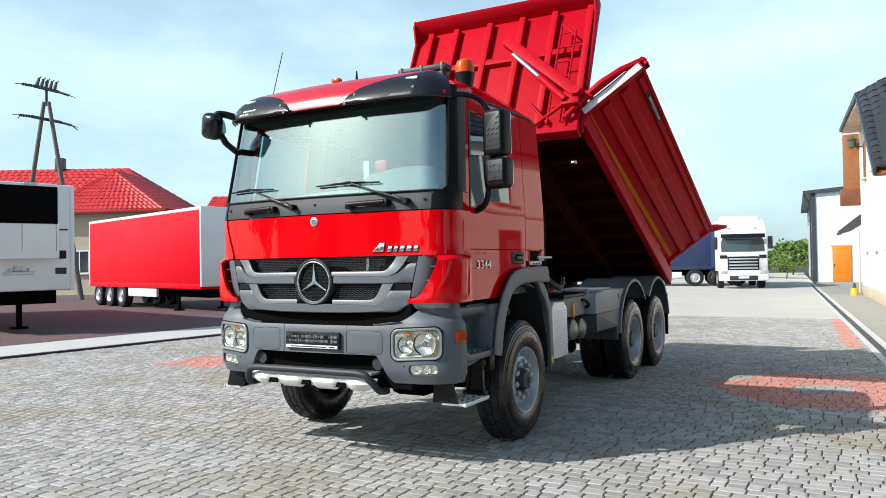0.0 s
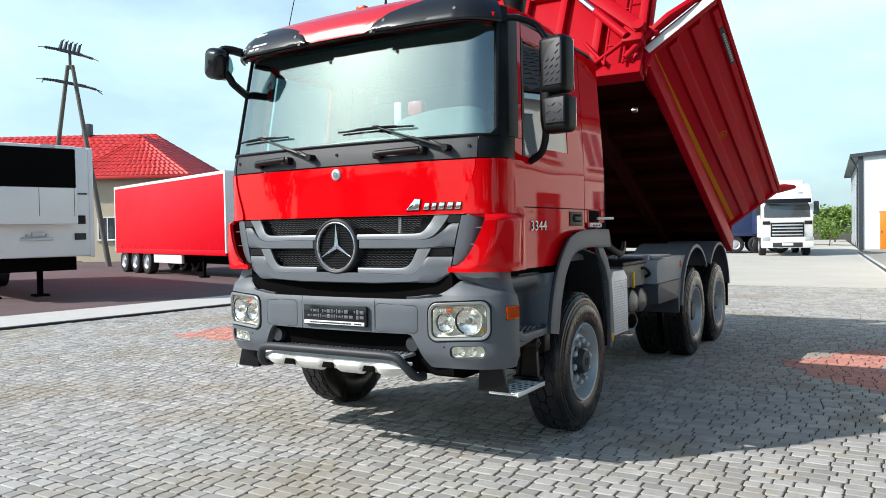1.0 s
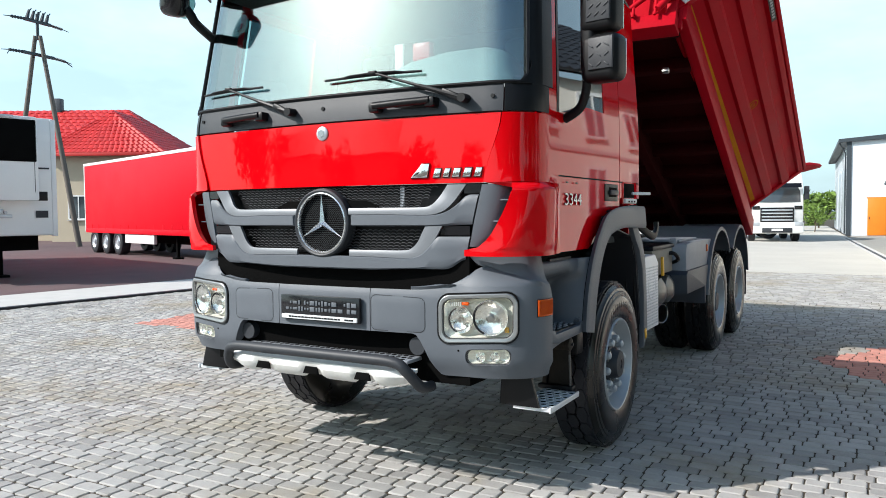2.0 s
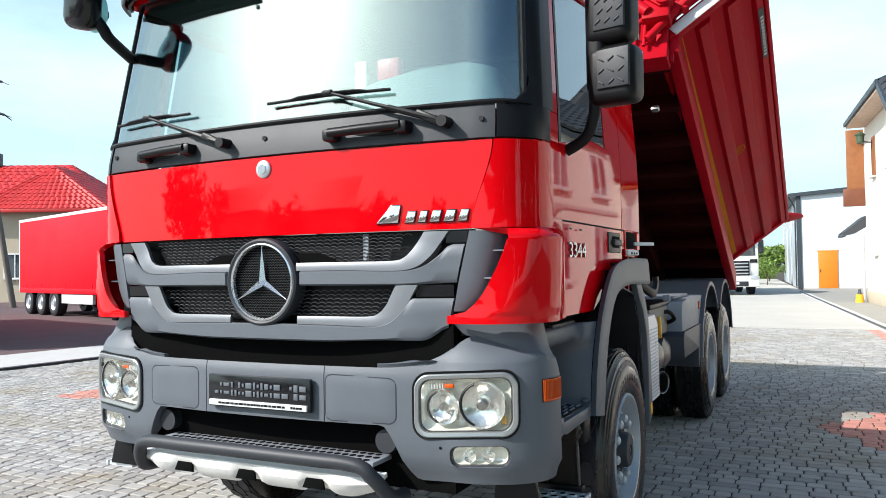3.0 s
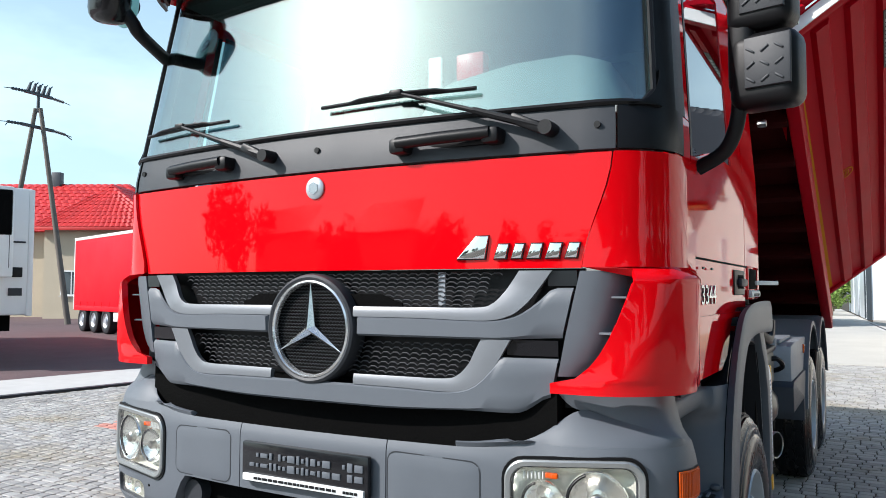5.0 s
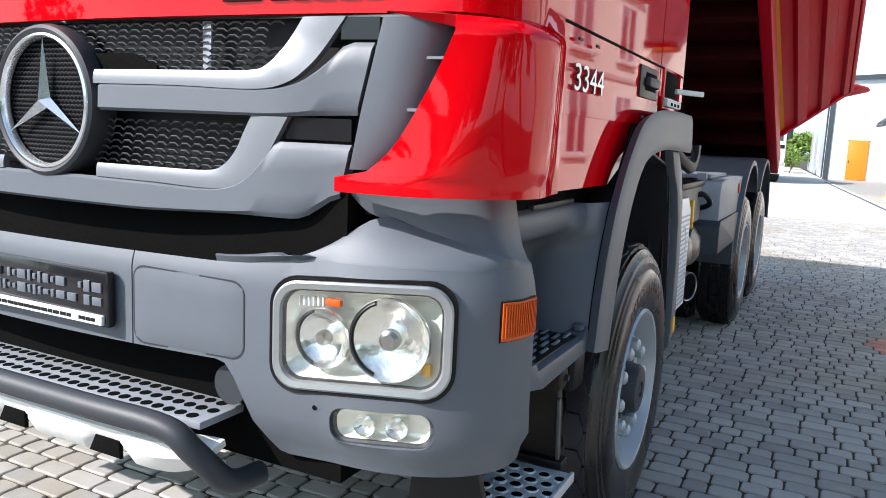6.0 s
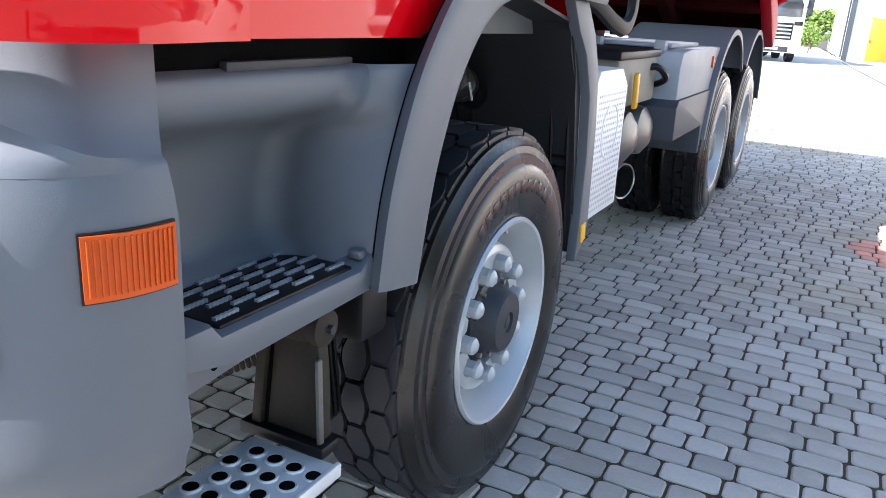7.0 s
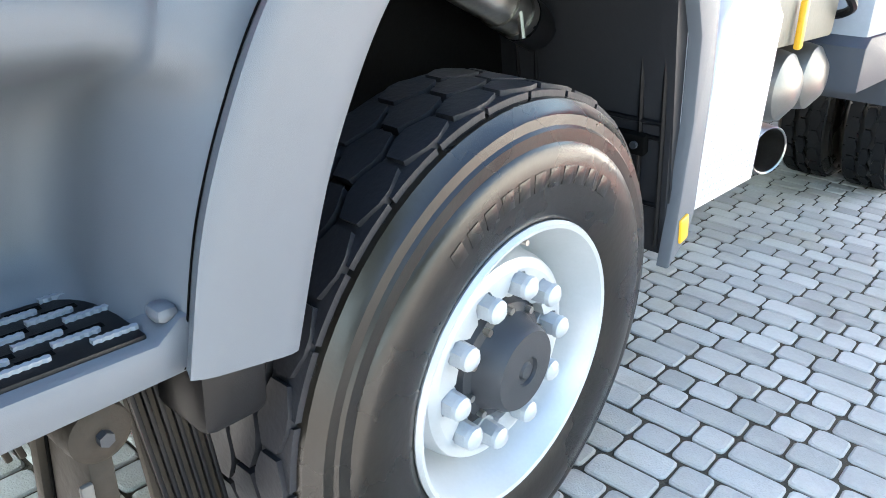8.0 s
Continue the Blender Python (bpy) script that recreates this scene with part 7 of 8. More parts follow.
part("label_bar", cuboid(-0.48, -0.2, -0.024, -0.018, 1.55, 1.72), GREYD, reef)
bm = bmesh.new()
addbox(bm, -1.75, -1.0, -0.06, 0.0, 1.55, 1.63, 0.01)
for xx in (-1.6, -1.45, -1.3, -1.15):
    rod(bm, (xx, -0.10, 1.68), (xx, 0.0, 1.68), 0.035, n=10)
addbox(bm, -1.5, -1.2, -0.08, 0.0, 1.65, 1.76, 0.01)
part("coupling_row", bm, SILVER, reef, "row of couplings")
part("under_frame", cuboid(-2.3, -0.25, 0.6, 12, 0.75, 1.18), DARK, reef)
for sg in (0, 1):
    bm = bmesh.new()
    addbox(bm, -0.75 - 1.2 * sg, -0.62 - 1.2 * sg, 2.2, 2.33, 0.06, 1.18)
    addbox(bm, -0.88 - 1.2 * sg, -0.5 - 1.2 * sg, 2.05, 2.45, 0.0, 0.06)
    part("landing_leg", bm, DARK, reef)
for yy in (8.2, 9.5, 10.8):
    for sg in (0, 1):
        road_wheel(reef, -0.04 if not sg else -2.5, yy, 0.5, 0.5, 0.36, 1 if not sg else -1)

# white tractor unit facing the yard
sc = thing("tractor_unit", "white tractor lorry with navy load body parked on concrete", "lorry", pose(-1.45, 37.9, 0, 0, 0, 14))
bm = bmesh.new()
slab(bm, [(0.12, 0.95), (0.0, 1.25), (0.02, 1.9), (0.16, 2.75), (0.34, 3.10), (0.9, 3.62), (1.3, 3.72), (2.2, 3.72), (2.2, 0.95)], -1.22, 1.22, XUP, 0.05)
part("cab", bm, WHITE, sc)
bm = bmesh.new()
skin(bm, [[(x, -0.02 + 0.165 * (z - 1.9) / 0.9 + 0.03 * (x / 1.1) ** 2, z) for z in lin(1.98, 2.72, 4)] for x in lin(-1.08, 1.08, 10)], 0.03)
part("windscreen", bm, WINDOWDARK, sc)
bm = bmesh.new()
skin(bm, [[(x, -0.22 + 0.1 * (x / 1.1) ** 2 + (z - 2.75) * 0.5, z) for z in lin(2.72, 2.92, 3)] for x in lin(-1.1, 1.1, 10)], 0.03)
part("sun_visor", bm, GLOSSBLACK, sc)
bm = cuboid(-0.78, 0.78, -0.05, 0.06, 0.98, 1.72, 0.03)
gr = part("grille", bm, GLOSSBLACK, sc)
for k in range(4):
    part("grille_slat", cuboid(-0.72, 0.72, -0.075, -0.03, 1.06 + 0.165 * k, 1.13 + 0.165 * k, 0.012), SILVER, gr)
bm = cuboid(-1.23, 1.23, -0.12, 0.25, 0.42, 0.98, 0.06)
part("bumper", bm, WHITE, sc)
part("bumper_mouth", cuboid(-0.7, 0.7, -0.14, -0.08, 0.46, 0.70, 0.02), GREYD, sc)
part("plate", cuboid(-0.26, 0.26, -0.155, -0.13, 0.55, 0.66), PALE, sc)
for sg in (-1, 1):
    part("headlamp", cuboid(*sorted((sg * 0.80, sg * 1.18)), -0.135, 0.0, 0.78, 0.98, 0.03), SILVER, sc)
    part("corner_trim", cuboid(*sorted((sg * 0.80, sg * 1.16)), -0.03, 0.08, 1.62, 1.80, 0.03), GLOSSBLACK, sc)
    part("mirror", cuboid(*sorted((sg * 1.26, sg * 1.50)), 0.1, 0.28, 2.1, 2.78, 0.05), GREYD, sc)
    part("roof_lamp", cuboid(*sorted((sg * 0.55, sg * 0.8)), 0.42, 0.6, 3.12, 3.26, 0.03), SILVER, sc)
    for yy in (1.35, 5.0):
        road_wheel(sc, sg * 1.22, yy, 0.5, 0.5, 0.33, sg)
part("chassis", cuboid(-0.5, 0.5, 1.5, 6.0, 0.5, 0.95), DARK, sc)
part("roof_deflector", cuboid(-1.0, 1.0, 1.5, 2.2, 3.7, 3.95, 0.06), WHITE, sc)
part("load_body", cuboid(-1.25, 1.25, 2.6, 9.0, 1.1, 3.3, 0.05), BLUETARP, sc, "navy load body behind the cab")

# navy trailer beyond
semi_trailer("navy curtain-side semi-trailer parked on concrete", pose(-11.0, 41.6, 0, 0, 0, -76), BLUETARP, GREYD, L=9.5, H=2.2, floor=1.12, wheels_at=(6.2, 7.4, 8.6), legs=2.5)


# ---------------------------------------------------------------- buildings
def tile_roof(name, parent, a, b, c, d, m, rows, cols, label=""):
    """A tiled slope: a-b along the eave, d-c along the ridge; each tile a small raised piece of one mesh."""
    bm = bmesh.new()
    a, b, c, d = (Vector(p) for p in (a, b, c, d))
    nor = (b - a).cross(d - a).normalized()
    if nor.z < 0:
        nor = -nor
    P = lambda u, v: (a.lerp(b, u)).lerp(d.lerp(c, u), v)
    for i in range(rows):
        wide = (P(1, (i + 0.5) / rows) - P(0, (i + 0.5) / rows)).length / (b - a).length
        nc = max(1, round(cols * wide))
        for j in range(nc):
            u0, u1, v0, v1 = j / nc, (j + 1) / nc, i / rows, (i + 1.0) / rows
            um = (u0 + u1) / 2
            lo = [P(u0, v0) + nor * 0.02, P(um, v0) + nor * 0.075, P(u1, v0) + nor * 0.02]
            hi = [P(u0, v1), P(um, v1) + nor * 0.04, P(u1, v1)]
            ft = [P(u0, v0) - nor * 0.02, P(um, v0) - nor * 0.02, P(u1, v0) - nor * 0.02]
            L_, H_, F_ = ([bm.verts.new(q) for q in k] for k in (lo, hi, ft))
            for k in range(2):
                bm.faces.new((L_[k], L_[k + 1], H_[k + 1], H_[k]))
                bm.faces.new((F_[k], F_[k + 1], L_[k + 1], L_[k]))
    base = [P(0, 0) - nor * 0.06, P(1, 0) - nor * 0.06, P(1, 1) - nor * 0.06, P(0, 1) - nor * 0.06]
    vs = [bm.verts.new(q) for q in base]
    bm.faces.new(vs)
    return part(name, bm, m, parent, label)


def window(parent, x, y, z, w, h, axis="x", sign=-1, frame_m=None, t=0.06):
    """A window on a wall facing along the axis: frame, panes, sill."""
    fm = frame_m or WHITE
    def cb(u0, u1, d0, d1, z0, z1):
        if axis == "x":
            return cuboid(*sorted((x + sign * d0, x + sign * d1)), y + u0, y + u1, z + z0, z + z1)
        return cuboid(x + u0, x + u1, *sorted((y + sign * d0, y + sign * d1)), z + z0, z + z1)
    wdw = part("window", cb(-w / 2, w / 2, -0.02, 0.012, 0, h), WINDOWDARK, parent, "dark window pane")
    for u0, u1, z0, z1 in ((-w / 2 - 0.05, -w / 2 + 0.03, 0, h), (w / 2 - 0.03, w / 2 + 0.05, 0, h), (-w / 2, w / 2, h - 0.03, h + 0.05), (-w / 2, w / 2, -0.05, 0.03), (-0.03, 0.03, 0, h)):
        part("window_frame", cb(u0, u1, 0.0, 0.04, z0, z1), fm, wdw)
    part("sill", cb(-w / 2 - 0.1, w / 2 + 0.1, 0.0, 0.14, -0.10, -0.05), KERB, wdw)
    return wdw


# office house beside the yard: its long wall runs beside the truck
hs = thing("house", "white plastered house with dark tiled roof and brown wooden soffits", "house", pose(4.09, 31.36, 0, 0, 0, 4.9))
# local axes: y from the corner towards the yard is negative; the wall faces -x
HL = 24.2
bm = bmesh.new()
slab(bm, [(0, 0), (0, 6.8), (-7.9, 6.85), (-12.2, 4.0), (-12.2, 0)], 0.0, 9.0, XUP)
part("wall", bm, PLASTER, hs)
part("near_wall", cuboid(0.25, 9.0, -HL, -12.2, 0.0, 5.1), PLASTER, hs)
part("plinth", cuboid(-0.04, 9.0, -12.2, 0.02, 0.0, 0.45, 0.01), PLASTER_B, hs)
# far part: eave high over the yard, a long hip comes down on its near end
tile_roof("roof", hs, (-0.70, -0.55, 6.92), (-0.70, -7.93, 7.02), (4.3, -7.93, 9.6), (4.3, -0.55, 9.5), ROOFDARK, 16, 24, "dark grey tiled roof")
tile_roof("hip", hs, (-0.68, -12.35, 4.12), (9.6, -12.35, 4.12), (4.3, -7.93, 9.6), (-0.70, -7.93, 7.0), ROOFDARK, 13, 34, "dark grey scalloped tiles")
part("soffit", cuboid(-0.68, 0.0, -7.95, -0.55, 6.78, 6.86, 0.01), mat("pale_soffit", (0.50, 0.36, 0.27), 0.6, 0, 0.2, 4.0), hs, "pale brown boarded soffit")
bm = bmesh.new()
slab(bm, [(-0.55, 6.84), (-7.95, 6.90), (-7.95, 7.06), (-0.50, 6.99)], -0.76, -0.68, XUP)
part("eave_board", bm, DARKTRIM, hs)
bm = bmesh.new()
slab(bm, [(-7.9, 6.78), (-12.4, 3.88), (-12.5, 4.05), (-7.95, 7.02)], -0.74, -0.66, XUP)
part("verge_board", bm, DARKTRIM, hs)
bm = bmesh.new()
slab(bm, [(-7.9, 6.72), (-12.3, 3.86), (-12.4, 3.92), (-7.9, 6.80)], -0.70, 0.0, XUP)
part("verge_soffit", bm, WOOD, hs)
part("wood_panel", cuboid(-0.62, 0.0, -0.02, 0.10, 4.45, 6.80, 0.01), WOOD, hs, "brown wooden side panel")
part("panel_foot", cuboid(-0.76, 0.0, -0.10, 0.14, 3.78, 4.47, 0.02), mat("dark_brown_wood", (0.15, 0.045, 0.018), 0.5, 0, 0.25, 4.0, 0.1, 40), hs, "dark brown wooden box")
tile_roof("near_roof", hs, (-0.05, -12.6, 5.15), (-0.05, -HL, 5.15), (4.6, -HL, 8.9), (4.6, -12.6, 8.9), ROOFDARK, 14, 28)
for k in range(8):
    yy = -2.3 - 3.2 * k if k < 4 else -13.6 - 2.9 * (k - 4)
    xw = 0.0 if k < 4 else 0.25
    if k == 6:
        dr = part("house_door", cuboid(xw - 0.03, xw + 0.05, yy - 0.55, yy + 0.55, 0.30, 2.45), mat("dark_red_door", (0.16, 0.02, 0.02), 0.4, 0, 0.1), hs, "dark red house door")
        part("door_pane", cuboid(xw - 0.045, xw - 0.02, yy - 0.25, yy + 0.25, 1.3, 2.2), WINDOWDARK, dr)
        for j in range(2):
            part("door_step", cuboid(xw - 0.5 - 0.35 * (1 - j), xw, yy - 1.0, yy + 1.0, 0.15 * j, 0.15 + 0.15 * j, 0.01), CONCRETE, hs)
    else:
        window(hs, xw, yy, 1.9 if k < 4 else 1.25, 0.62 if k < 4 else 1.15, 1.4)
    if k < 3:
        window(hs, xw, yy, 4.75, 0.62, 1.35, frame_m=WOOD)
    elif k > 3:
        window(hs, xw, yy, 3.5, 1.15, 1.30)
part("string_course", cuboid(0.20, 0.25, -HL, -12.2, 3.0, 3.12, 0.01), KERB, hs)
# little porch roof behind the corner with its gutter and downpipe
bm = bmesh.new()
slab(bm, [(-0.78, 2.62), (-0.40, 2.70), (0.0, 2.95), (0.0, 3.40), (-0.80, 2.74)], -1.6, 0.05, Matrix(((1, 0, 0, 0), (0, 0, -1, 0), (0, 1, 0, 0), (0, 0, 0, 1))))
part("porch_roof", bm, ROOFDARK, hs, "small grey porch roof")
bm = bmesh.new()
sweep(bm, [(-0.78, 1.6, 2.64), (-0.78, -0.08, 2.62)], 0.06, 8)
part("gutter", bm, DARKTRIM, hs)
bm = bmesh.new()
sweep(bm, [(-0.10, 0.06, 2.75), (-0.10, 0.06, 0.1)], 0.045, 8)
part("downpipe", bm, KERB, hs)
bm = rod(bmesh.new(), (0.0, -2.2, 5.95), (-0.42, -2.2, 6.02), 0.025, n=8)
lm = part("wall_lamp", bm, DARKTRIM, hs, "dark wall lantern on a bracket")
bm = bmesh.new()
lathe(bm, [(0.05, 0.0), (0.12, 0.05), (0.15, 0.30), (0.20, 0.34), (0.02, 0.48), (0.0, 0.5)], pose(-0.42, -2.2, 5.92), 12)
part("lantern", bm, mat("green_lantern", (0.06, 0.09, 0.05), 0.4, 0, 0.1), lm)
tub = thing("yellow_bollard", "short yellow bollard with a dark cap by the house corner", "bollard", pose(3.78, 30.9, 0))
part("post", rod(bmesh.new(), (0, 0, 0), (0, 0, 0.32), 0.16, 0.13, 14), YELLOW, tub)
part("cap", rod(bmesh.new(), (0, 0, 0.32), (0, 0, 0.52), 0.08, 0.04, 12), DARKTRIM, tub)

# warehouse with orange door
wh = thing("warehouse", "pale clad warehouse with dark trim and an orange door", "warehouse", pose(1.38, 49.0, 0, 0, 0, 4))
bm = bmesh.new()
slab(bm, [(0, 0), (14, 0), (14, 6.45), (7, 6.15), (0, 5.8)], -24, 0.0, Matrix(((1, 0, 0, 0), (0, 0, -1, 0), (0, 1, 0, 0), (0, 0, 0, 1))))
part("wall", bm, CLAD, wh)
bm = bmesh.new()
slab(bm, [(-0.55, 5.66), (7, 6.05), (14.3, 6.4), (14.3, 6.75), (7, 6.4), (-0.55, 5.86)], -24.2, 0.25, Matrix(((1, 0, 0, 0), (0, 0, -1, 0), (0, 1, 0, 0), (0, 0, 0, 1))))
part("roof", bm, DARKTRIM, wh, "dark metal roof edge")
part("corner_post", cuboid(-0.10, 0.16, -0.06, 0.2, 0, 5.8), DARKTRIM, wh)
dr = part("orange_door", cuboid(1.05, 2.12, -0.06, 0.02, 0.02, 2.25, 0.01), DOORORANGE, wh, "orange metal door")
part("door_frame", cuboid(0.99, 2.18, -0.04, 0.02, 2.25, 2.32), DOORORANGE, dr)
part("handle", cuboid(1.12, 1.16, -0.10, -0.05, 1.0, 1.15), GREYD, dr)
for k in range(3):
    part("gate", cuboid(-0.06, 0.0, 3.0 + 6.5 * k, 7.0 + 6.5 * k, 0, 4.2), SILVER, wh, "grey roller gate")
bm = bmesh.new()
for k in range(12):
    addbox(bm, -0.02, 0.0, 1.2 + 1.9 * k, 1.26 + 1.9 * k, 0, 5.7)
part("cladding_rib", bm, DARKTRIM, wh)
bm = bmesh.new()
sweep(bm, [(-0.5, 0.2, 5.65), (-0.3, 0.3, 5.3), (-0.15, 0.4, 5.0), (-0.15, 0.4, 0.1)], 0.05, 8)
part("downpipe", bm, DARKTRIM, wh)

# red-roofed house beyond the trailers
rh = thing("red_roofed_house", "beige house with a red tiled hipped roof", "house", pose(-39.2, 29.2, 0, 0, 0, 29))
part("wall", cuboid(-22, 3.0, 0, 8.6, 0, 5.4), PLASTER_B, rh)
part("front_wing", cuboid(-3.6, 3.1, -2.5, 1, 0, 5.4), PLASTER_B, rh)
tile_roof("roof", rh, (-23, -0.7, 5.3), (3.6, -0.7, 5.3), (-1.4, 4.0, 8.9), (-23, 4.0, 8.9), ROOFRED, 14, 56, "red glazed tile roof")
tile_roof("roof_end", rh, (3.6, -0.7, 5.3), (3.6, 9.2, 5.3), (-1.4, 4.0, 8.9), (-1.4, 4.0, 8.9), ROOFRED, 14, 24)
tile_roof("wing_roof", rh, (-4.3, -3.1, 5.4), (3.8, -3.1, 5.4), (-0.8, 0.2, 8.35), (-0.8, 0.2, 8.35), ROOFRED, 12, 26)
tile_roof("wing_roof_side", rh, (-4.3, -3.1, 5.4), (-4.3, 1.5, 5.4), (-0.8, 3.2, 8.35), (-0.8, 0.2, 8.35), ROOFRED, 12, 14)
tile_roof("wing_roof_side", rh, (3.8, -3.1, 5.4), (3.8, 1.5, 5.4), (-0.8, 3.2, 8.35), (-0.8, 0.2, 8.35), ROOFRED, 12, 14)
part("fascia", cuboid(-4.35, 3.85, -3.15, -3.02, 5.2, 5.4, 0.01), ROOFRED, rh)
part("chimney", cuboid(-6.6, -6.0, 3.7, 4.2, 8.2, 9.7, 0.02), DARKTRIM, rh)
for xx in (-1.9, 1.4):
    window(rh, xx, -2.5, 1.4, 1.2, 1.4, "y", -1)
part("low_annex", cuboid(4.2, 20, 3, 11, 0, 4.4), PLASTER_B, rh)
tile_roof("annex_roof", rh, (3.8, 2.2, 4.3), (20.6, 2.2, 4.3), (20.6, 7, 7.0), (3.8, 7, 7.0), ROOFRED, 12, 36)
part("annex_chimney", cuboid(9, 9.5, 6.0, 6.5, 6.0, 7.7, 0.02), PLASTER_B, rh)

# power line pole: two leaning concrete legs, cross arms, insulators
py = thing("power_pole", "weathered A-frame power pole with dark steel cross arms", "pole", pose(-34.2, 20.3, 0, 0, 0, 32))
for sg in (-1, 1):
    bm = bmesh.new()
    rod(bm, (sg * 1.75, 0, 0), (sg * 0.12, 0, 10.7), 0.15, 0.10, 10)
    part("leg", bm, POLE, py, "weathered grey-brown leg")
part("mast", rod(bmesh.new(), (0, 0, 10.5), (0, 0, 11.8), 0.08, n=8), DARKTRIM, py)
ARM = Matrix.Rotation(radians(66), 4, "Z")


def armpart(name, bm, par):
    bm.transform(ARM)
    return part(name, bm, DARKTRIM, par)


for zz, w in ((9.75, 0.92), (11.4, 0.76)):
    ca = armpart("cross_arm", cuboid(-w, w, -0.07, 0.07, zz - 0.07, zz + 0.07), py)
    for sg in (-1, 1):
        for k in range(5):
            x0 = sg * (w + 0.16 * k)
            armpart("insulator", rod(bmesh.new(), (x0, 0, zz - 0.01 * k), (x0 + sg * 0.13, 0, zz - 0.01 * (k + 1)), 0.085, 0.045, 8), ca)
        armpart("wire_end", rod(bmesh.new(), (sg * (w + 0.8), 0, zz - 0.05), (sg * (w + 1.15), 0, zz - 0.10), 0.022, 0.018, 6), ca)
for k in (-0.60, -0.32, -0.04, 0.24, 0.52):
    sw_ = armpart("switch", rod(bmesh.new(), (k, 0, 11.45), (k + 0.15, 0, 11.9), 0.10, 0.06, 8), py)
    armpart("switch_blade", rod(bmesh.new(), (k + 0.15, 0, 11.85), (k + 0.36, 0.1, 12.02), 0.03, n=6), sw_)
for k in (-1.6, 1.6):
    bm = bmesh.new()
    sweep(bm, curve_pts([(k, 0, 9.75), (k * 1.2, -0.2, 9.45), (k * 1.02, 0, 9.7)], 4), 0.02, 5)
    armpart("jumper_wire", bm, py)


# ---------------------------------------------------------------- bushes and trees
def leaf_cloud(n, rx, ry, rz, size, seed, lumps=9):
    r = random.Random(seed)
    bm = bmesh.new()
    cs = [(r.uniform(-0.6, 0.6) * rx, r.uniform(-0.6, 0.6) * ry, r.uniform(0.25, 0.8) * rz, r.uniform(0.28, 0.5)) for _ in range(lumps)]
    for _ in range(n):
        cx, cy, cz, q = r.choice(cs)
        d = Vector((r.gauss(0, 1), r.gauss(0, 1), r.gauss(0, 1))).normalized() * (r.random() ** 0.4) * q
        p = Vector((cx + d.x * rx, cy + d.y * ry, max(0.05, cz + d.z * rz)))
        a = Vector((r.gauss(0, 1), r.gauss(0, 1), r.gauss(0, 0.6))).normalized() * size * r.uniform(0.6, 1.3)
        b = a.cross(Vector((r.gauss(0, 1), r.gauss(0, 1), r.gauss(0, 1)))).normalized() * size * 0.45
        v = [bm.verts.new(q_) for q_ in (p - a, p + b, p + a, p - b)]
        bm.faces.new(v)
    return bm


def tree(x, y, z, h, rad, seed, label, leafm=LEAF, n=1500):
    t = thing("tree", label, "tree", pose(x, y, z), "shrubs" if leafm is LEAF else "trees across the road")
    r = random.Random(seed)
    bm = rod(bmesh.new(), (0, 0, 0), (0.1, 0, h * 0.5), 0.05 * h / 2, 0.02 * h, 9)
    for k in range(6):
        a = k * 1.05 + r.random()
        rod(bm, (0.05, 0, h * (0.25 + 0.04 * k)), (math.cos(a) * rad * 0.6, math.sin(a) * rad * 0.6, h * (0.5 + 0.06 * k)), 0.012 * h, 0.004 * h, 6)
    part("trunk", bm, BARK, t)
    bm = leaf_cloud(n, rad, rad, h * 0.72, rad * 0.09, seed)
    bm.transform(Matrix.Translation((0, 0, h * 0.26)))
    part("crown", bm, leafm, t)
    return t


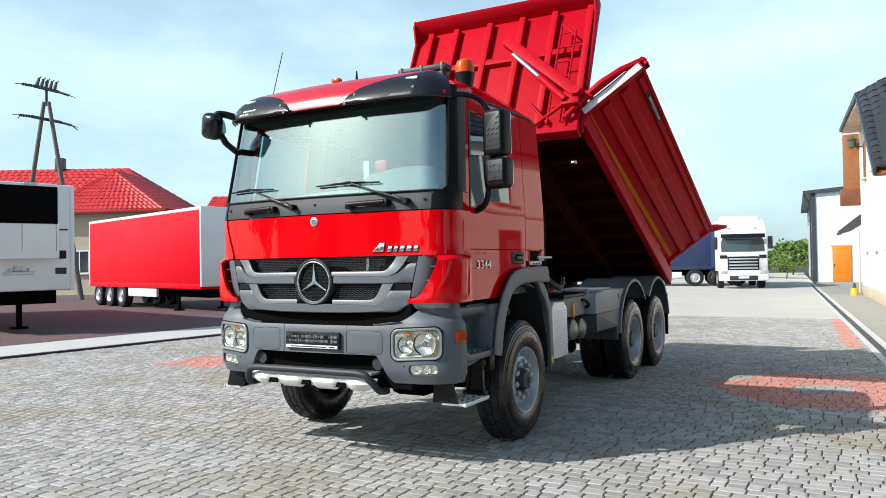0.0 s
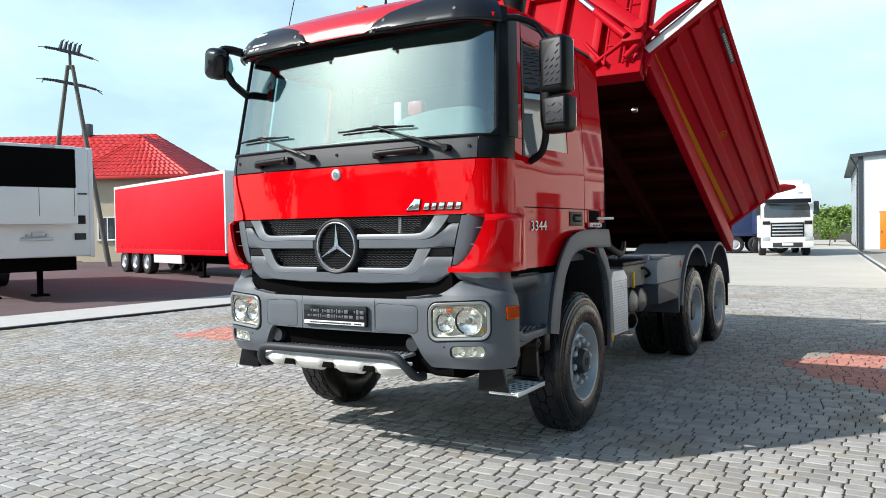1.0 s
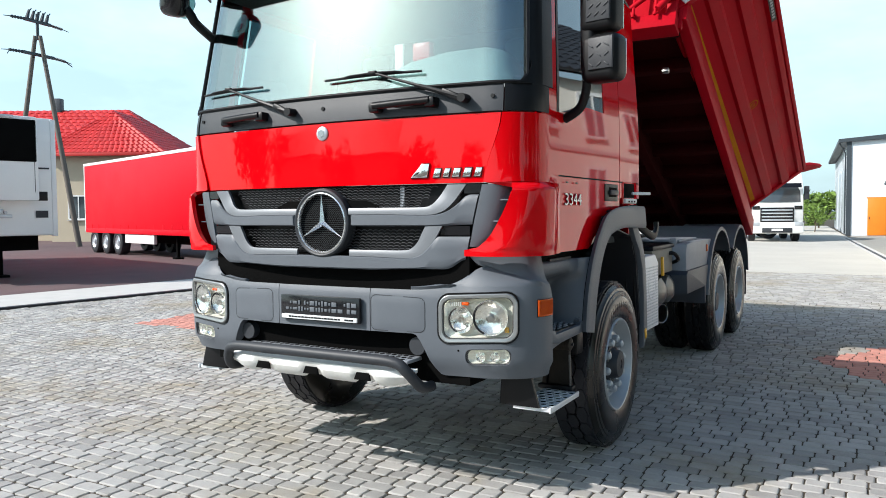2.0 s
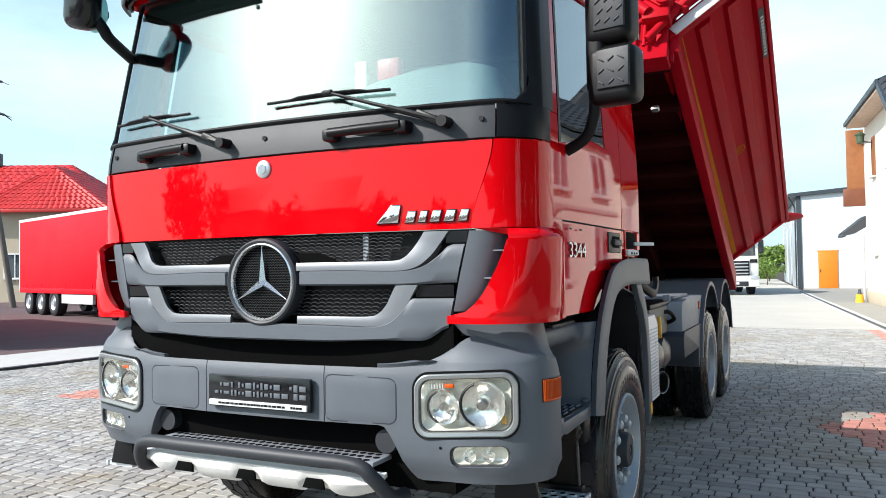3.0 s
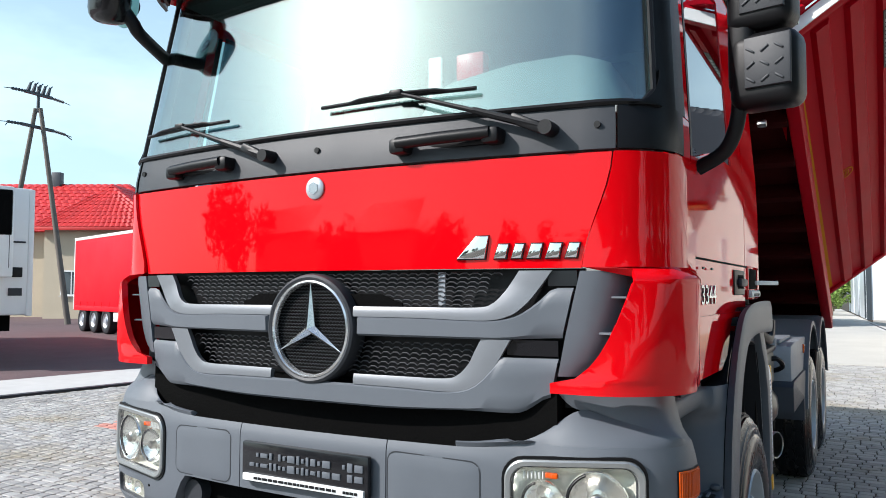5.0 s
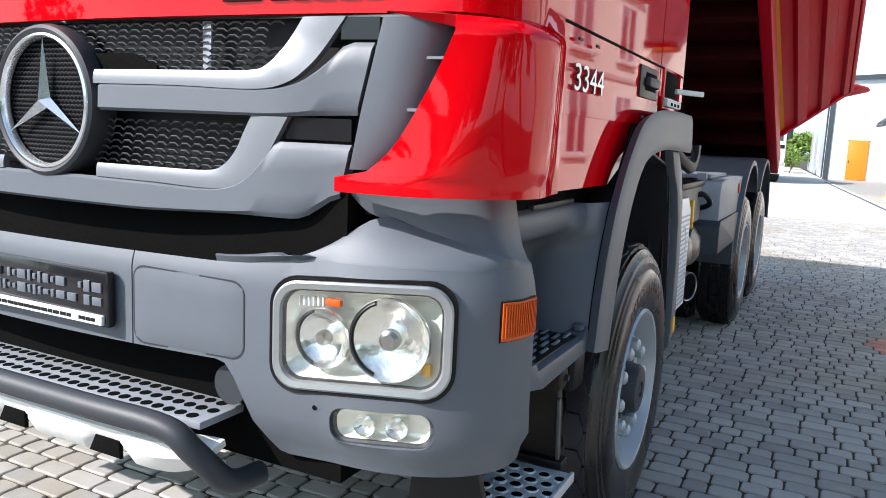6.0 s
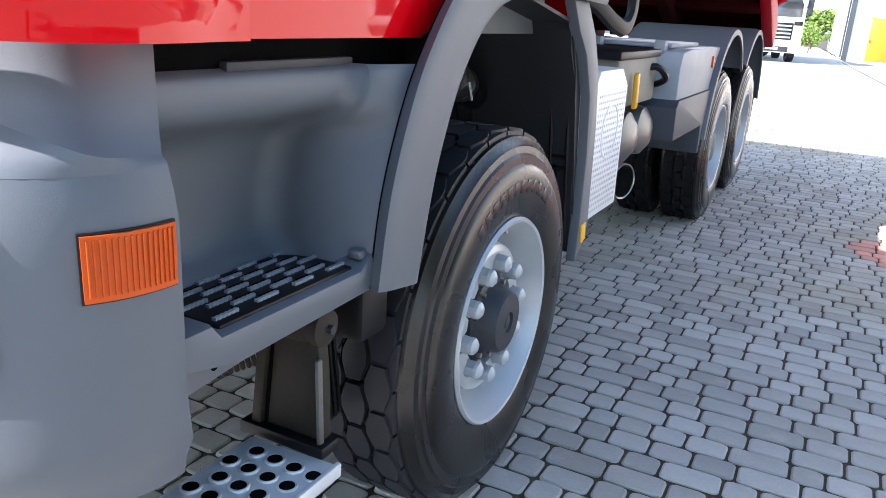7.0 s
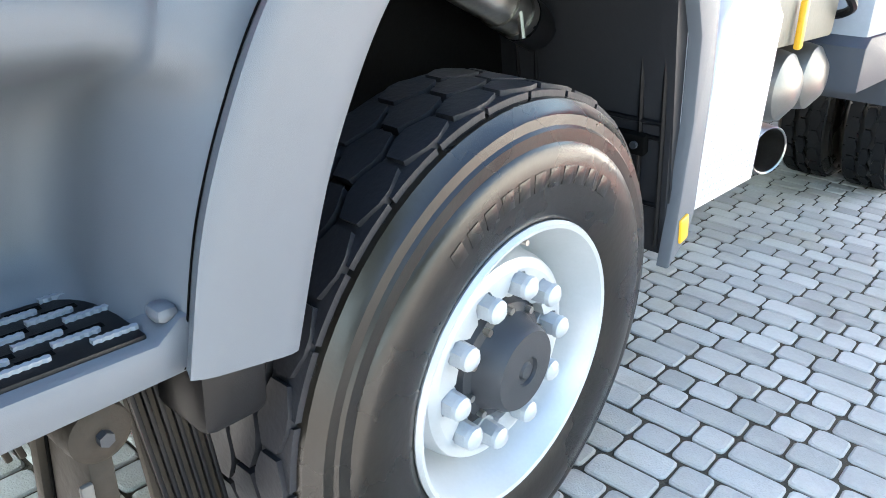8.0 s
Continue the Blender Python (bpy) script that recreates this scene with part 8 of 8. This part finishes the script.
for k, (x, y, h, rad) in enumerate(((-2.6, 60, 2.2, 1.9), (-4.6, 58, 2.0, 1.8), (-1.4, 70, 3.0, 2.4), (-6.5, 62, 2.6, 2.2), (-0.9, 57, 1.7, 1.0))):
    tree(x, y, 0, h, rad, 20 + k, "bushy green shrub beside the warehouse")
# across the road, behind the walk: what the paint mirrors
for k, (x, y, h, rad) in enumerate(((-26, -38, 4.5, 4.0), (-16, -44, 5, 4.5), (-7, -48, 4.5, 4.0), (12, -48, 5, 4.5), (22, -40, 6, 5), (-36, -28, 6, 5))):
    tree(x, y, 0, h * 1.35, rad, 60 + k, "leafy tree across the road", LEAFDARK, 1100)
# unseen trees, added to darken the paint's reflections and block fill light
for k, (x, y, h, rad) in enumerate(((13, 3.5, 8.0, 3.4), (14, -2.5, 9.0, 3.8), (13, -9, 8.5, 3.6), (14.5, -15.5, 9.5, 4.0), (13, -22, 8.0, 3.6), (17, 0, 10, 4), (18, -12, 10, 4))):
    tree(x, y, 0, h, rad, 90 + k, "unseen leafy tree added to darken the truck's right side", LEAFDARK, 3200)
for hx_, hy_, hw, hh in ((-25, -45, 4.5, 6.0), (-45, -45, 6.5, 6.6), (16, -47, 6.0, 5.8)):
    oh = thing("far_house", "plain house with dark roof across the road", "house", pose(hx_, hy_, 0), "houses across the road")
    part("wall", cuboid(-hw, hw, -8, 0, 0, hh), PLASTER_B, oh)
    tile_roof("roof", oh, (-hw - 0.5, 0.6, hh - 0.1), (hw + 0.5, 0.6, hh - 0.1), (hw, -4, hh + 2.6), (-hw, -4, hh + 2.6), ROOFDARK, 8, 24)
    for xx in (-0.5 * hw, 0.5 * hw):
        window(oh, xx, 0.0, 1.0, 1.4, 1.4, "y", 1)
copy_thing(py, pose(-62, -44, 0, 0, 0, 70))

# ---------------------------------------------------------------- the nearest pavers, one by one
PM = {}
for L in LENGTHS:
    me = bpy.data.meshes.new("paver")
    me.from_pydata(RINGS[L].tolist(), [], PAVER_FACES)
    me.materials.append(PAVE)
    PM[L] = me
for cx, cy, cz, tx, ty, L, rz in near:
    ob = new("paver", PM[L])
    ob.parent = ground
    ob.matrix_basis = Matrix.LocRotScale((cx, cy, cz), Euler((ty, -tx, rz)), None)
